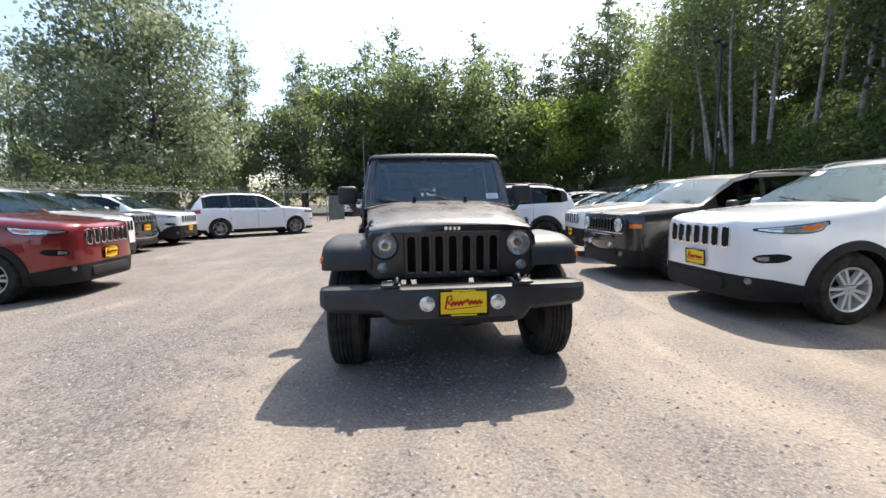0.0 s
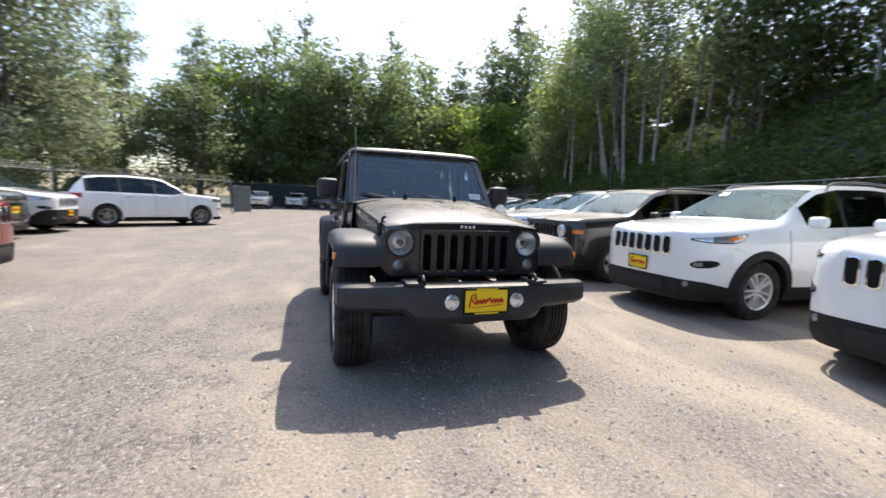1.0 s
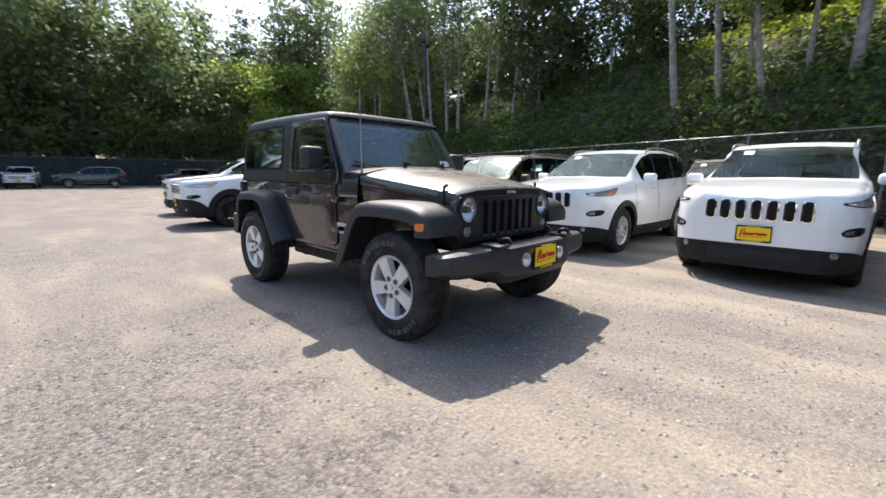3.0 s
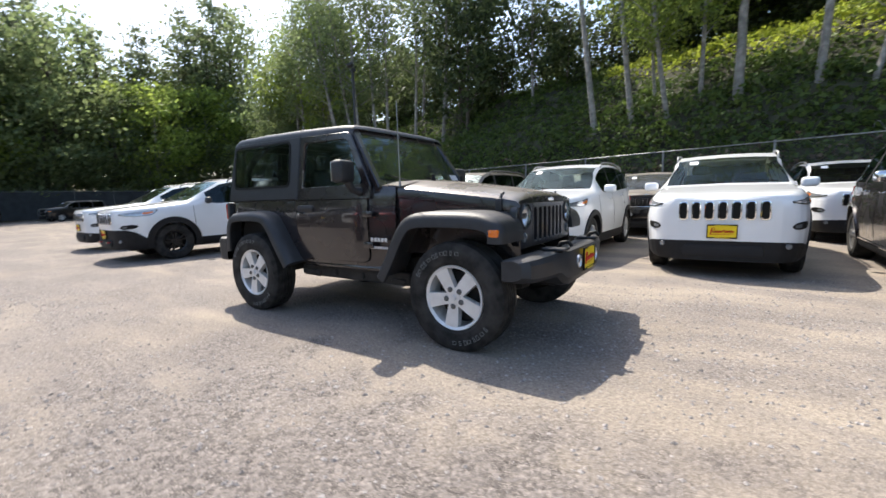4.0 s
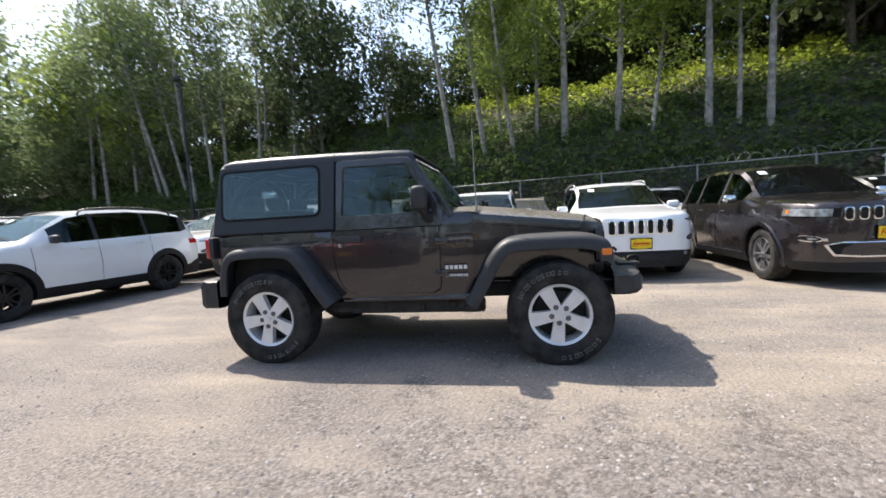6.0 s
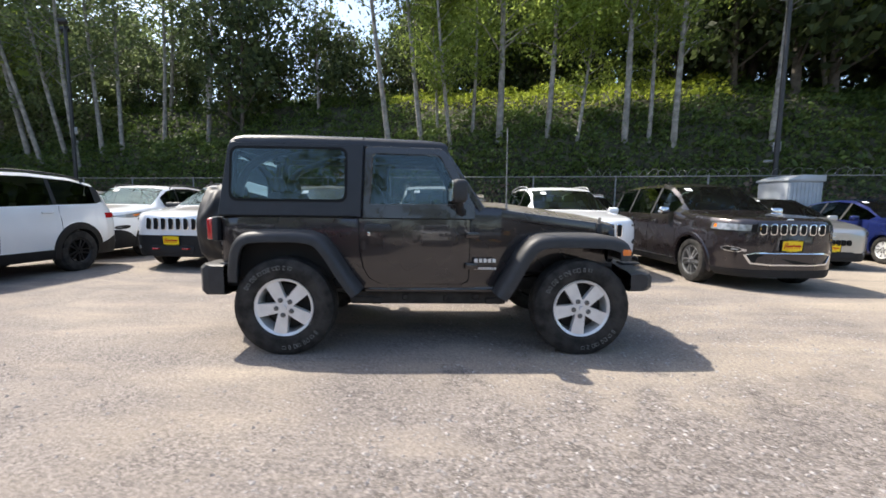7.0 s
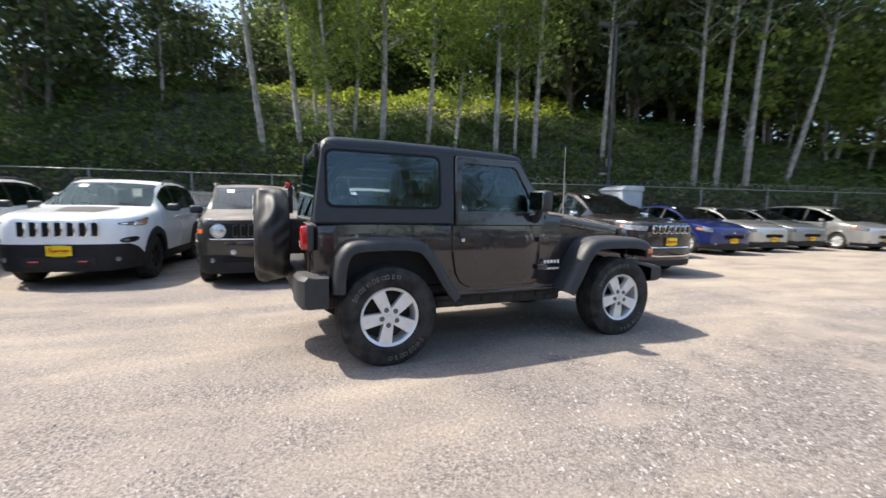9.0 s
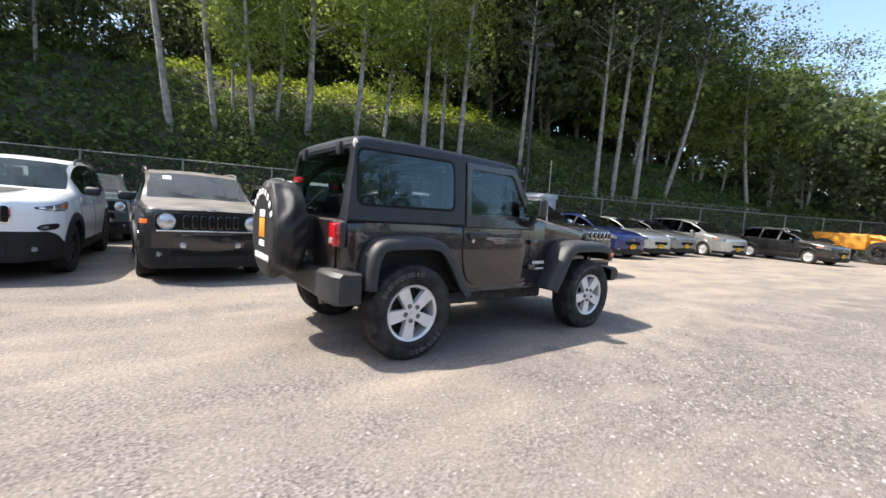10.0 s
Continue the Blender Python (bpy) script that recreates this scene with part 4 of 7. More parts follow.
def stones():
    """Loose crushed stones, thickest where wheels have not packed them."""
    n = 64000
    x, y = RNG.uniform(-7.5, 3.5, n), RNG.uniform(-1.5, 10.5, n)
    loose = np.exp(-((x + 2.5 + 0.5 * np.sin(y * 0.8)) / 1.0) ** 2)
    keep = np.sin(x * 0.9 + 0.5 * y) * np.sin(0.8 * y - 0.3 * x) + RNG.normal(size=n) * 0.5 + 0.9 * loose - 0.9 * np.clip((y - 4.5) / 2.5, 0, 1) > 0.12
    x, y = x[keep], y[keep]
    n = len(x)
    r = 0.0045 + 0.013 * RNG.random(n) ** 2.6
    base = np.array([(1, 0, 0), (0, 1, 0), (-1, 0, 0), (0, -1, 0), (0, 0, 0.5), (0, 0, -0.5)], float)
    tri = np.array([(0, 1, 4), (1, 2, 4), (2, 3, 4), (3, 0, 4), (1, 0, 5), (2, 1, 5), (3, 2, 5), (0, 3, 5)])
    v = base[None] * (0.6 + 0.8 * RNG.random((n, 6, 1))) * r[:, None, None]
    a = RNG.random(n) * 6.28
    c, s = np.cos(a)[:, None], np.sin(a)[:, None]
    v = np.stack([v[..., 0] * c - v[..., 1] * s + x[:, None], v[..., 0] * s + v[..., 1] * c + y[:, None], v[..., 2] + (r * 0.1)[:, None]], -1)
    f = (tri[None] + 6 * np.arange(n)[:, None, None]).reshape(-1, 3)
    me = bpy.data.meshes.new("loose_stones")
    me.from_pydata(v.reshape(-1, 3).tolist(), [], f.tolist())
    me.materials.append(M["stone"])
    tagged(new("loose_stones", me), "loose grey crushed stones scattered on the lot", "gravel", kind="stuff")


stones()


# ---- poles and the box by the fence ----
def light_pole(x, y, h, turn, box_z):
    p = thing("light_pole", "tall dark light pole with two floodlights near the fence", "light pole", pose(x, y, 0, 0, 0, turn), "light poles")
    part("pole", tube("pole", [(0, 0, 0), (0, 0, h)], [0.09, 0.07], "pole", 10), p)
    part("base", lathe("base", [(0, 0.5), (0.24, 0.5), (0.26, 0.45), (0.26, 0.0)], "stone", 16, "z"), p)
    part("cross_arm", tube("cross_arm", [(-0.5, 0, h - 0.06), (0.5, 0, h - 0.06)], 0.035, "pole", 6), p)
    for sx in (-0.55, 0.55):
        part("floodlight", box("floodlight", (sx, 0.05, h + 0.02), (0.46, 0.36, 0.16), "pole", 0.04, 2, (-18, 0, 0)), p)
    part("junction_box", box("junction_box", (0.0, -0.13, box_z), (0.24, 0.12, 0.34), "galv", 0.02), p)
    part("camera_housing", box("camera_housing", (0.2, -0.12, box_z - 0.5), (0.3, 0.1, 0.1), "galv", 0.02), p)


light_pole(11.3, -6.95, 9.4, 60, 3.5)
light_pole(15.2, 22.6, 9.3, 40, 4.6)


def storage_box():
    b = thing("storage_container", "pale grey metal storage box beside the fence", "container", pose(9.75, -6.32, 0, 0, 0, 8))
    part("body", box("body", (0, 0, 1.1), (1.1, 1.2, 2.1), "shed", 0.02), b)
    part("roof", prism("roof", [(-0.64, 2.14), (0.64, 2.14), (0.64, 2.2), (0.2, 2.34), (-0.64, 2.34)], "x", -0.6, 0.6, "shed", 0.01), b)
    for k in range(9):
        part("rib", box("rib", (-0.56, -0.54 + k * 0.135, 1.1), (0.03, 0.05, 2.0), "shed", 0.008, 1), b)


storage_box()

# ---- parked vehicles ----
def spoke_rim(name, radius, width, mat, spokes, twin=False, thick=0.055):
    """An alloy rim: barrel, lip, hub and spokes. Its outer face looks along +x."""
    bm = bmesh.new()
    prof = [(radius * 0.9, -width), (radius * 0.93, 0.0), (radius, 0.012), (radius * 0.985, 0.02), (radius * 0.9, 0.008), (radius * 0.86, -width)]
    n = 24 if twin else 40
    rows = []
    for i in range(n):
        a = 2 * math.pi * i / n
        rows.append([bm.verts.new((h, r * math.cos(a), r * math.sin(a))) for r, h in prof])
    for i in range(n):
        for j in range(len(prof) - 1):
            bm.faces.new((rows[i][j], rows[(i + 1) % n][j], rows[(i + 1) % n][j + 1], rows[i][j + 1]))
    # hub
    hub = bmesh.ops.create_cone(bm, cap_ends=True, segments=20, radius1=radius * 0.27, radius2=radius * 0.22, depth=0.06)["verts"]
    bmesh.ops.rotate(bm, cent=(0, 0, 0), matrix=Euler((0, radians(90), 0)).to_matrix(), verts=hub)
    bmesh.ops.translate(bm, vec=(-0.02, 0, 0), verts=hub)
    cap = bmesh.ops.create_cone(bm, cap_ends=True, segments=16, radius1=radius * 0.1, radius2=radius * 0.085, depth=0.02)["verts"]
    bmesh.ops.rotate(bm, cent=(0, 0, 0), matrix=Euler((0, radians(90), 0)).to_matrix(), verts=cap)
    bmesh.ops.translate(bm, vec=(0.016, 0, 0), verts=cap)
    for i in range(spokes):
        a = 2 * math.pi * i / spokes + math.pi / 2
        for off in ((-0.14, 0.14) if twin else (0,)):
            w0, w1 = (radius * 0.07, radius * 0.058) if twin else (radius * 0.165, radius * 0.235)
            c, s = math.cos(a), math.sin(a)
            r0, r1 = radius * 0.18, radius * 0.95
            o0, o1 = off * radius * 0.5, off * radius * 1.4
            quad = []
            for x in (0.006, -0.045):
                for r, w, o in ((r0, w0, o0), (r1, w1, o1)):
                    xx = x + (0.004 if r == r1 else 0)
                    quad.append([bm.verts.new((xx, c * r - s * (o + k * w), s * r + c * (o + k * w))) for k in (-1, 1)])
            (a0, b0), (a1, b1), (d0, e0), (d1, e1) = quad
            for f in ((a0, a1, b1, b0), (d0, e0, e1, d1), (a0, d0, d1, a1), (b0, b1, e1, e0)):
                bm.faces.new(f)
    return from_bm(name, bm, mat, 35)


def tyre(name, R, rim, width, treads=0):
    """A tyre with its middle at the origin, turning about x."""
    h = width / 2
    if R < 0.4:
        return lathe(name, [(rim, -h * 0.82), ((R + rim) / 2, -h * 1.03), (R - 0.03, -h * 0.95), (R, -h * 0.6), (R, h * 0.6), (R - 0.03, h * 0.95), (R - 0.07, h * 1.03), (rim + 0.02, h * 0.97), (rim, h * 0.82)], "rubber", 30, "x", 30)
    prof = [(rim, -h * 0.82), (rim + 0.02, -h * 0.95), ((R + rim) / 2, -h * 1.03), (R - 0.035, -h * 0.95), (R - 0.008, -h * 0.80), (R, -h * 0.5)]
    for k in (-0.36, -0.12, 0.12, 0.36):
        prof += [(R, h * (k - 0.05)), (R - 0.010, h * (k - 0.035)), (R - 0.010, h * (k + 0.035)), (R, h * (k + 0.05))]
    prof += [(R, h * 0.5), (R - 0.008, h * 0.80), (R - 0.035, h * 0.95), ((R + rim) / 2, h * 1.03), (rim + 0.02, h * 0.95), (rim, h * 0.82)]
    return lathe(name, prof, "rubber", 56, "x", 30)


WHEELS = {}
# dark disc added behind the spokes in place of the shade inside the wheel
SHADE_DISC = lathe("dust_shield", [(0.0, -0.03), (0.205, -0.03), (0.222, -0.06), (0.222, -0.10), (0.0, -0.11)], "rust", 28, "x")
NUT = lathe("wheel_nut", [(0.0, 0.014), (0.011, 0.014), (0.016, 0.005), (0.021, 0.003), (0.023, -0.012)], "steel", 8, "x")


def add_wheel(parent, kind, x, y, side, steer=0.0):
    """kind: (radius, rim radius, width, rim material, spokes, twin)."""
    if kind not in WHEELS:
        R, rim, w, mat, sp, tw = kind
        WHEELS[kind] = (tyre("tyre", R, rim, w), spoke_rim("rim", rim, w * 0.5, mat, sp, tw), lathe("brake_disc", [(0.0, -0.03), (rim * 0.72, -0.03), (rim * 0.72, -0.05), (0, -0.05)], "rust", 24))
    t, r, d = WHEELS[kind]
    R, rim, w = kind[:3]
    ob = part("wheel", t, parent, pose(x, y, R - 0.012, RNG.random() * 70, 0, 0) if side > 0 else pose(x, y, R - 0.012, 0, 0, 180) @ pose(0, 0, 0, RNG.random() * 70))
    if steer:
        ob.matrix_basis = pose(0, 0, 0) @ Matrix.Translation((x, y, R - 0.012)) @ pose(0, 0, 0, 0, 0, steer) @ Matrix.Translation((-x, -y, -(R - 0.012))) @ ob.matrix_basis
    part("rim", r, ob, pose(w * 0.5 - 0.035, 0, 0), "alloy wheel rim")
    part("brake_disc", d, ob, pose(0.03, 0, 0))
    if R > 0.4:
        part("dust_shield", SHADE_DISC, ob)
    if not kind[5]:
        for i in range(5):
            a = 2 * math.pi * i / 5 + math.pi / 2 + math.pi / 5 * (kind[4] != 5)
            part("wheel_nut", NUT, ob, pose(w * 0.5 - 0.026, rim * 0.27 * math.cos(a), rim * 0.27 * math.sin(a)))
    return ob


def keyed(pairs):
    a, b = zip(*pairs)
    return lambda y: float(np.interp(y, a, b))


PROF = keyed([(0.15, 0.90), (0.28, 0.955), (0.45, 0.985), (0.62, 0.998), (0.75, 1.0), (0.92, 0.985), (1.02, 0.955), (1.2, 0.93)])


def plate(parent, y, z, x=0.0, w=0.32, tilt=8, rows=True):
    """Yellow dealer plate with dark frame; the print is drawn as bars."""
    p = part("number_plate", box("number_plate", (0, 0, 0), (w, 0.008, w * 0.5), "plate_y", 0.003, 1), parent, pose(x, y, z, tilt), "yellow dealer plate with red print in a black frame")
    bm = bmesh.new()
    for cx, cz, sx, sz in ((0, w * 0.265, w * 1.06, w * 0.05), (0, -w * 0.265, w * 1.06, w * 0.05), (-w * 0.515, 0, w * 0.03, w * 0.56), (w * 0.515, 0, w * 0.03, w * 0.56)):
        add_box(bm, (cx, -0.003, cz), (sx, 0.014, sz), 0.002, 1)
    part("plate_frame", from_bm("plate_frame", bm, "print_black"), p)
    vs, fs = [], []
    lead = [(-0.40, -0.13), (-0.35, 0.13), (-0.27, 0.16), (-0.25, 0.08), (-0.34, 0.02), (-0.25, -0.07)]
    flow = [(-0.25 + 0.64 * i / 44, -0.015 + 0.05 * math.sin(i * 1.15) + (0.07 if i in (20, 21, 22) else 0) + 0.02 * i / 44) for i in range(45)]
    tube_into(vs, fs, [(w * px, -0.0065, w * pz) for px, pz in lead + flow], w * 0.022, 4)
    tube_into(vs, fs, [(-w * 0.36, -0.0065, -w * 0.14), (0, -0.0065, -w * 0.12), (w * 0.38, -0.0065, -w * 0.09)], w * 0.008, 4)
    part("print", mesh("print", vs, fs, "plate_red", 40), p)
    bm = bmesh.new()
    add_box(bm, (0, -0.012, -w * 0.262), (w * 0.55, 0.004, w * 0.028))
    add_box(bm, (0, -0.012, w * 0.262), (w * 0.5, 0.004, w * 0.02))
    part("small_print", from_bm("small_print", bm, "plate_y"), p)
    return p


class Car:
    """A car body lofted from its plan, profile and belt line; front at -y."""

    def __init__(self, s):
        self.s = s
        self.W, self.T, self.B = keyed(s["W"]), keyed(s["T"]), keyed(s["B"])
        self.C = keyed(s["clad"])

    def surf(self, y, z):
        return self.W(y) * PROF(z)

    def arch(self, y):
        s, z = self.s, 0.0
        for a in s["axles"]:
            if abs(y - a) < s["Ra"]:
                z = max(z, s["R"] + math.sqrt(s["Ra"] ** 2 - (y - a) ** 2))
        return z

    def stations(self):
        s = self.s
        y0, y1 = s["W"][0][0], s["W"][-1][0]
        ys = set(np.round(np.linspace(y0, y1, 56), 3)) | {round(p[0], 3) for k in ("W", "T", "B") for p in s[k]}
        for a in s["axles"]:
            ys |= {round(a + s["Ra"] * math.cos(t) * 0.999, 3) for t in np.linspace(0, math.pi, 15)}
        for a, b in s["windows"] + [s["ws"], s["rear"]]:
            ys |= {a, b}
        out = []
        for y in sorted(ys):
            if not out or y - out[-1] > 0.004:
                out.append(y)
        return out

    def upper(self, y):
        s, W, T, B = self.s, self.W(y), self.T(y), self.B(y)
        Wb = W * PROF(B)
        g = min(1, max(0, (T - B - 0.10) / 0.32))
        mix = lambda a, b: a + (b - a) * g
        h0, h1 = s.get("hood", (0.84, 0.75))
        e = mix(h0 * Wb, min(s["RW"], Wb * 0.86))
        return [(mix(Wb - 0.03, Wb - 0.015), mix(B + 0.5 * (T - B), B + 0.02)), (e, mix(T - 0.018, T - 0.075)), (mix(h1 * Wb, e - 0.055), mix(T - 0.006, T - 0.022)), (0.42 * Wb, T - 0.002), (0.0, T + 0.006)]

    def shells(self):
        """Faces of the paint, the glass, the pillars and the cladding, as (verts, faces)."""
        s, ys = self.s, self.stations()
        bins = {k: ([], []) for k in ("body", "side_window", "windscreen", "rear_window", "pillar", "cladding")}

        def quad(k, pts):
            vs, fs = bins[k]
            for sx in (1, -1):
                b = len(vs)
                vs.extend([(sx * p[0], p[1], p[2]) for p in pts])
                fs.append(tuple(range(b, b + len(pts))) if sx > 0 else tuple(range(b + len(pts) - 1, b - 1, -1)))

        secs, clads = [], []
        for y in ys:
            B, zc = self.B(y), self.C(y)
            zb = min(max(zc, self.arch(y)), B - 0.02)
            side = [(self.surf(y, zb + (B - zb) * t), y, zb + (B - zb) * t) for t in (0, 0.1, 0.35, 0.6, 0.82, 1.0)]
            secs.append(side + [(x, y, z) for x, z in self.upper(y)])
            z0 = min(max(s["zbot"], self.arch(y)), zc)
            clads.append([(self.surf(y, z0 + (zc - z0) * t) + 0.012 - (0.02 if t == 0 else 0), y, z0 + (zc - z0) * t) for t in (0, 0.3, 1.0)])
        nb = 6
        for i in range(len(ys) - 1):
            ym = (ys[i] + ys[i + 1]) / 2
            g = self.T(ym) - self.B(ym)
            for j in range(len(secs[i]) - 1):
                k, u = "body", j - nb
                if u == 0 and g > 0.16:
                    k = "side_window" if any(a < ym < b for a, b in s["windows"]) else ("pillar" if s["windows"][0][0] < ym < s["windows"][-1][1] + 0.15 else "body")
                if u >= 2 and s["ws"][0] < ym < s["ws"][1]:
                    k = "windscreen"
                if u >= 2 and s["rear"][0] < ym < s["rear"][1]:
                    k = "rear_window"
                quad(k, [secs[i][j], secs[i][j + 1], secs[i + 1][j + 1], secs[i + 1][j]][::-1])
            for j in range(2):
                quad("cladding", [clads[i][j], clads[i][j + 1], clads[i + 1][j + 1], clads[i + 1][j]][::-1])
        for i, flip in ((0, 1), (len(ys) - 1, -1)):
            for k, sec in (("body", secs[i]), ("cladding", clads[i])):
                ring = [(x, y, z) for x, y, z in sec] + [(-x, y, z) for x, y, z in reversed(sec) if x > 1e-6]
                vs, fs = bins[k]
                b = len(vs)
                vs.extend(ring)
                fs.append(tuple(range(b, b + len(ring)))[::flip])
        return bins

    def patch(self, name, y0, y1, lo, hi, off, mat, n=12, m=3):
        """A thin shell on the side skin (+x side), standing off by off."""
        vs, fs = [], []
        lo, hi = (lo if callable(lo) else (lambda y, v=lo: v)), (hi if callable(hi) else (lambda y, v=hi: v))
        for o in (0.0, off):
            for i in range(n + 1):
                y = y0 + (y1 - y0) * i / n
                for j in range(m + 1):
                    z = lo(y) + (hi(y) - lo(y)) * j / m
                    edge = 0.0 if o else -0.01
                    vs.append((self.surf(y, z) + o + edge, y, z))
        k = (n + 1) * (m + 1)
        for i in range(n):
            for j in range(m):
                a = k + i * (m + 1) + j
                fs.append((a, a + 1, a + m + 2, a + m + 1))
        ringi = [i * (m + 1) for i in range(n + 1)] + [n * (m + 1) + j for j in range(1, m + 1)] + [i * (m + 1) + m for i in range(n - 1, -1, -1)] + [j for j in range(m - 1, 0, -1)]
        for a, b in zip(ringi, ringi[1:] + ringi[:1]):
            fs.append((a, b, b + k, a + k))
        return mesh(name, vs, fs, mat, 40)


def weld(vs, fs):
    """Joins equal corners, so that shading runs on from face to face."""
    seen, out, idx = {}, [], []
    for v in vs:
        key = (round(v[0], 4), round(v[1], 4), round(v[2], 4))
        if key not in seen:
            seen[key] = len(out)
            out.append(v)
        idx.append(seen[key])
    faces = []
    for f in fs:
        g = []
        for i in f:
            if not g or idx[i] != g[-1]:
                g.append(idx[i])
        if g[0] == g[-1]:
            g.pop()
        if len(set(g)) == len(g) > 2:
            faces.append(tuple(g))
    return out, faces


def loft(name, sections, mat, closed=False, cap=False, smooth=35, mirror=False):
    """Skins sections that have equal numbers of points."""
    vs, fs = [], []
    k = len(sections[0])
    for sec in sections:
        vs.extend(sec)
    for i in range(len(sections) - 1):
        for j in range(k if closed else k - 1):
            a, b = i * k + j, i * k + (j + 1) % k
            fs.append((a, b, b + k, a + k))
    if cap:
        fs.append(tuple(range(k)))
        fs.append(tuple(range((len(sections) - 1) * k, len(sections) * k)))
    if mirror:
        n = len(vs)
        vs = vs + [(-x, y, z) for x, y, z in vs]
        fs = fs + [tuple(i + n for i in f[::-1]) for f in fs]
    vs, fs = weld(vs, fs)
    me = mesh(name, vs, fs, mat, smooth)
    bm = bmesh.new()
    bm.from_mesh(me)
    bmesh.ops.recalc_face_normals(bm, faces=bm.faces)
    bm.to_mesh(me)
    bm.free()
    return me


def boxy_face(car, c, L0, paint):
    """Black grille panel with round lamps, chrome bumper line and fog lamps."""
    part("grille_panel", prism("grille_panel", rounded(-0.655, 0.75, 0.655, 0.965, 0.05), "y", L0 - 0.010, L0 + 0.04, "print_black", 0.006), car)
    part("bumper_strip", box("bumper_strip", (0, L0 - 0.012, 0.735), (1.3, 0.03, 0.022), "chrome", 0.006), car)
    secs = []
    for x in np.linspace(-0.84, 0.84, 17):
        yf = L0 - 0.055 + 0.27 * (abs(x) / 0.84) ** 2.6
        secs.append([(x, yf + 0.2, 0.715), (x, yf + 0.03, 0.71), (x, yf + 0.006, 0.69), (x, yf, 0.60), (x, yf + 0.012, 0.50), (x, yf + 0.03, 0.47), (x, yf + 0.06, 0.36), (x, yf + 0.2, 0.34)])
    part("bumper", loft("bumper", secs, "paint_black", smooth=35), car)
    part("bumper_intake", prism("bumper_intake", rounded(-0.5, 0.39, 0.5, 0.46, 0.02), "y", L0 - 0.02, L0 + 0.05, "print_black", 0.004), car)
    for sx in (1, -1):
        l = part("headlight", lathe("headlight", [(0.0, -0.03), (0.05, -0.026), (0.085, -0.012), (0.098, 0.0), (0.108, -0.012), (0.11, 0.04)], "lens", 28, "y"), car, pose(sx * 0.535, L0 - 0.012, 0.86), "round headlight")
        part("fog_lamp", lathe("fog_lamp", [(0.0, -0.02), (0.035, -0.014), (0.045, 0.0), (0.045, 0.05)], "lens", 18, "y"), car, pose(sx * 0.34, L0 - 0.045, 0.54))
        part("corner_indicator", c.patch("corner_indicator", L0 + 0.05, L0 + 0.2, 0.82, 0.88, 0.008, "amber", 6), car, None if sx > 0 else MIRROR_X)


def build_car(s, paint, name, label, wheel, m, trail=False):
    c = Car(s)
    car = thing(name, label, "car", m, "parked cars")
    bins = c.shells()
    mats = {"body": paint, "side_window": "glass_dark", "windscreen": s.get("ws_mat", "glass"), "rear_window": "glass_dark", "pillar": "plastic", "cladding": "cladding"}
    for k in ("body", "windscreen", "rear_window", "cladding"):
        vs, fs = weld(*bins[k])
        if fs:
            part(k, outward(mesh(k, vs, fs, mats[k], 32)), car)
    vs, fs = bins["side_window"]
    for a, b in s["windows"]:
        for sx in (1, -1):
            sel = [f for f in fs if a < sum(vs[i][1] for i in f) / len(f) < b and vs[f[0]][0] * sx > 0]
            if sel:
                used = sorted({i for f in sel for i in f})
                mp = {o: n for n, o in enumerate(used)}
                part("side_window", outward(mesh("side_window", *weld([vs[i] for i in used], [tuple(mp[i] for i in f) for f in sel]), "glass_dark", 32)), car)
    vs, fs = bins["pillar"]
    gaps = [-9.0] + [(a + b) / 2 for a, b in s["windows"]] + [9.0]
    for a, b in zip(gaps, gaps[1:]):
        for sx in (1, -1):
            sel = [f for f in fs if a < sum(vs[i][1] for i in f) / len(f) < b and vs[f[0]][0] * sx > 0]
            if sel:
                used = sorted({i for f in sel for i in f})
                mp = {o: n for n, o in enumerate(used)}
                part("pillar", mesh("pillar", *weld([vs[i] for i in used], [tuple(mp[i] for i in f) for f in sel]), "plastic", 32), car)
    R, L0, L1 = s["R"], s["W"][0][0], s["W"][-1][0]
    hw = s["W"][len(s["W"]) // 2][1]
    # floor, inner wings and cabin furniture keep daylight out of the shell
    bm = bmesh.new()
    add_box(bm, (0, (L0 + L1) / 2, 0.36), (2 * hw - 0.62, L1 - L0 - 0.5, 0.3), 0.05)
    add_box(bm, (0, L0 + 0.62, 0.62), (2 * hw - 0.62, 0.75, 0.5), 0.08)
    part("underbody", from_bm("underbody", bm, "rust"), car)
    bm = bmesh.new()
    bel = c.B(0.0)
    add_box(bm, (0, s["ws"][0] + 0.32, bel - 0.12), (2 * hw - 0.3, 0.5, 0.26), 0.06)
    for sx in (-0.36, 0.36):
        for yy in s["seats"]:
            add_box(bm, (sx, yy, bel - 0.36), (0.5, 0.5, 0.18), 0.06)
            add_box(bm, (sx, yy + 0.27, bel - 0.05), (0.48, 0.15, 0.62), 0.06, 2, (-10, 0, 0))
            add_box(bm, (sx, yy + 0.36, bel + 0.33), (0.24, 0.09, 0.17), 0.04, 2, (-10, 0, 0))
    part("interior", from_bm("interior", bm, "dark"), car)
    # wheel arch lips
    for a in s["axles"]:
        vs, fs = [], []
        n = 22
        for i in range(n + 1):
            t = math.pi * (-0.10 + 1.20 * i / n)
            for rr, dx in ((s["Ra"] - 0.03, -0.16), (s["Ra"] - 0.03, 0.018), (s["Ra"] + s["lip"], 0.022), (s["Ra"] + s["lip"] + 0.012, -0.004)):
                y, z = a + rr * math.cos(t), max(s["zbot"], R + rr * math.sin(t))
                vs.append((c.surf(y, z) + dx, y, z))
        for i in range(n):
            for j in range(3):
                b = i * 4 + j
                fs.append((b, b + 1, b + 5, b + 4))
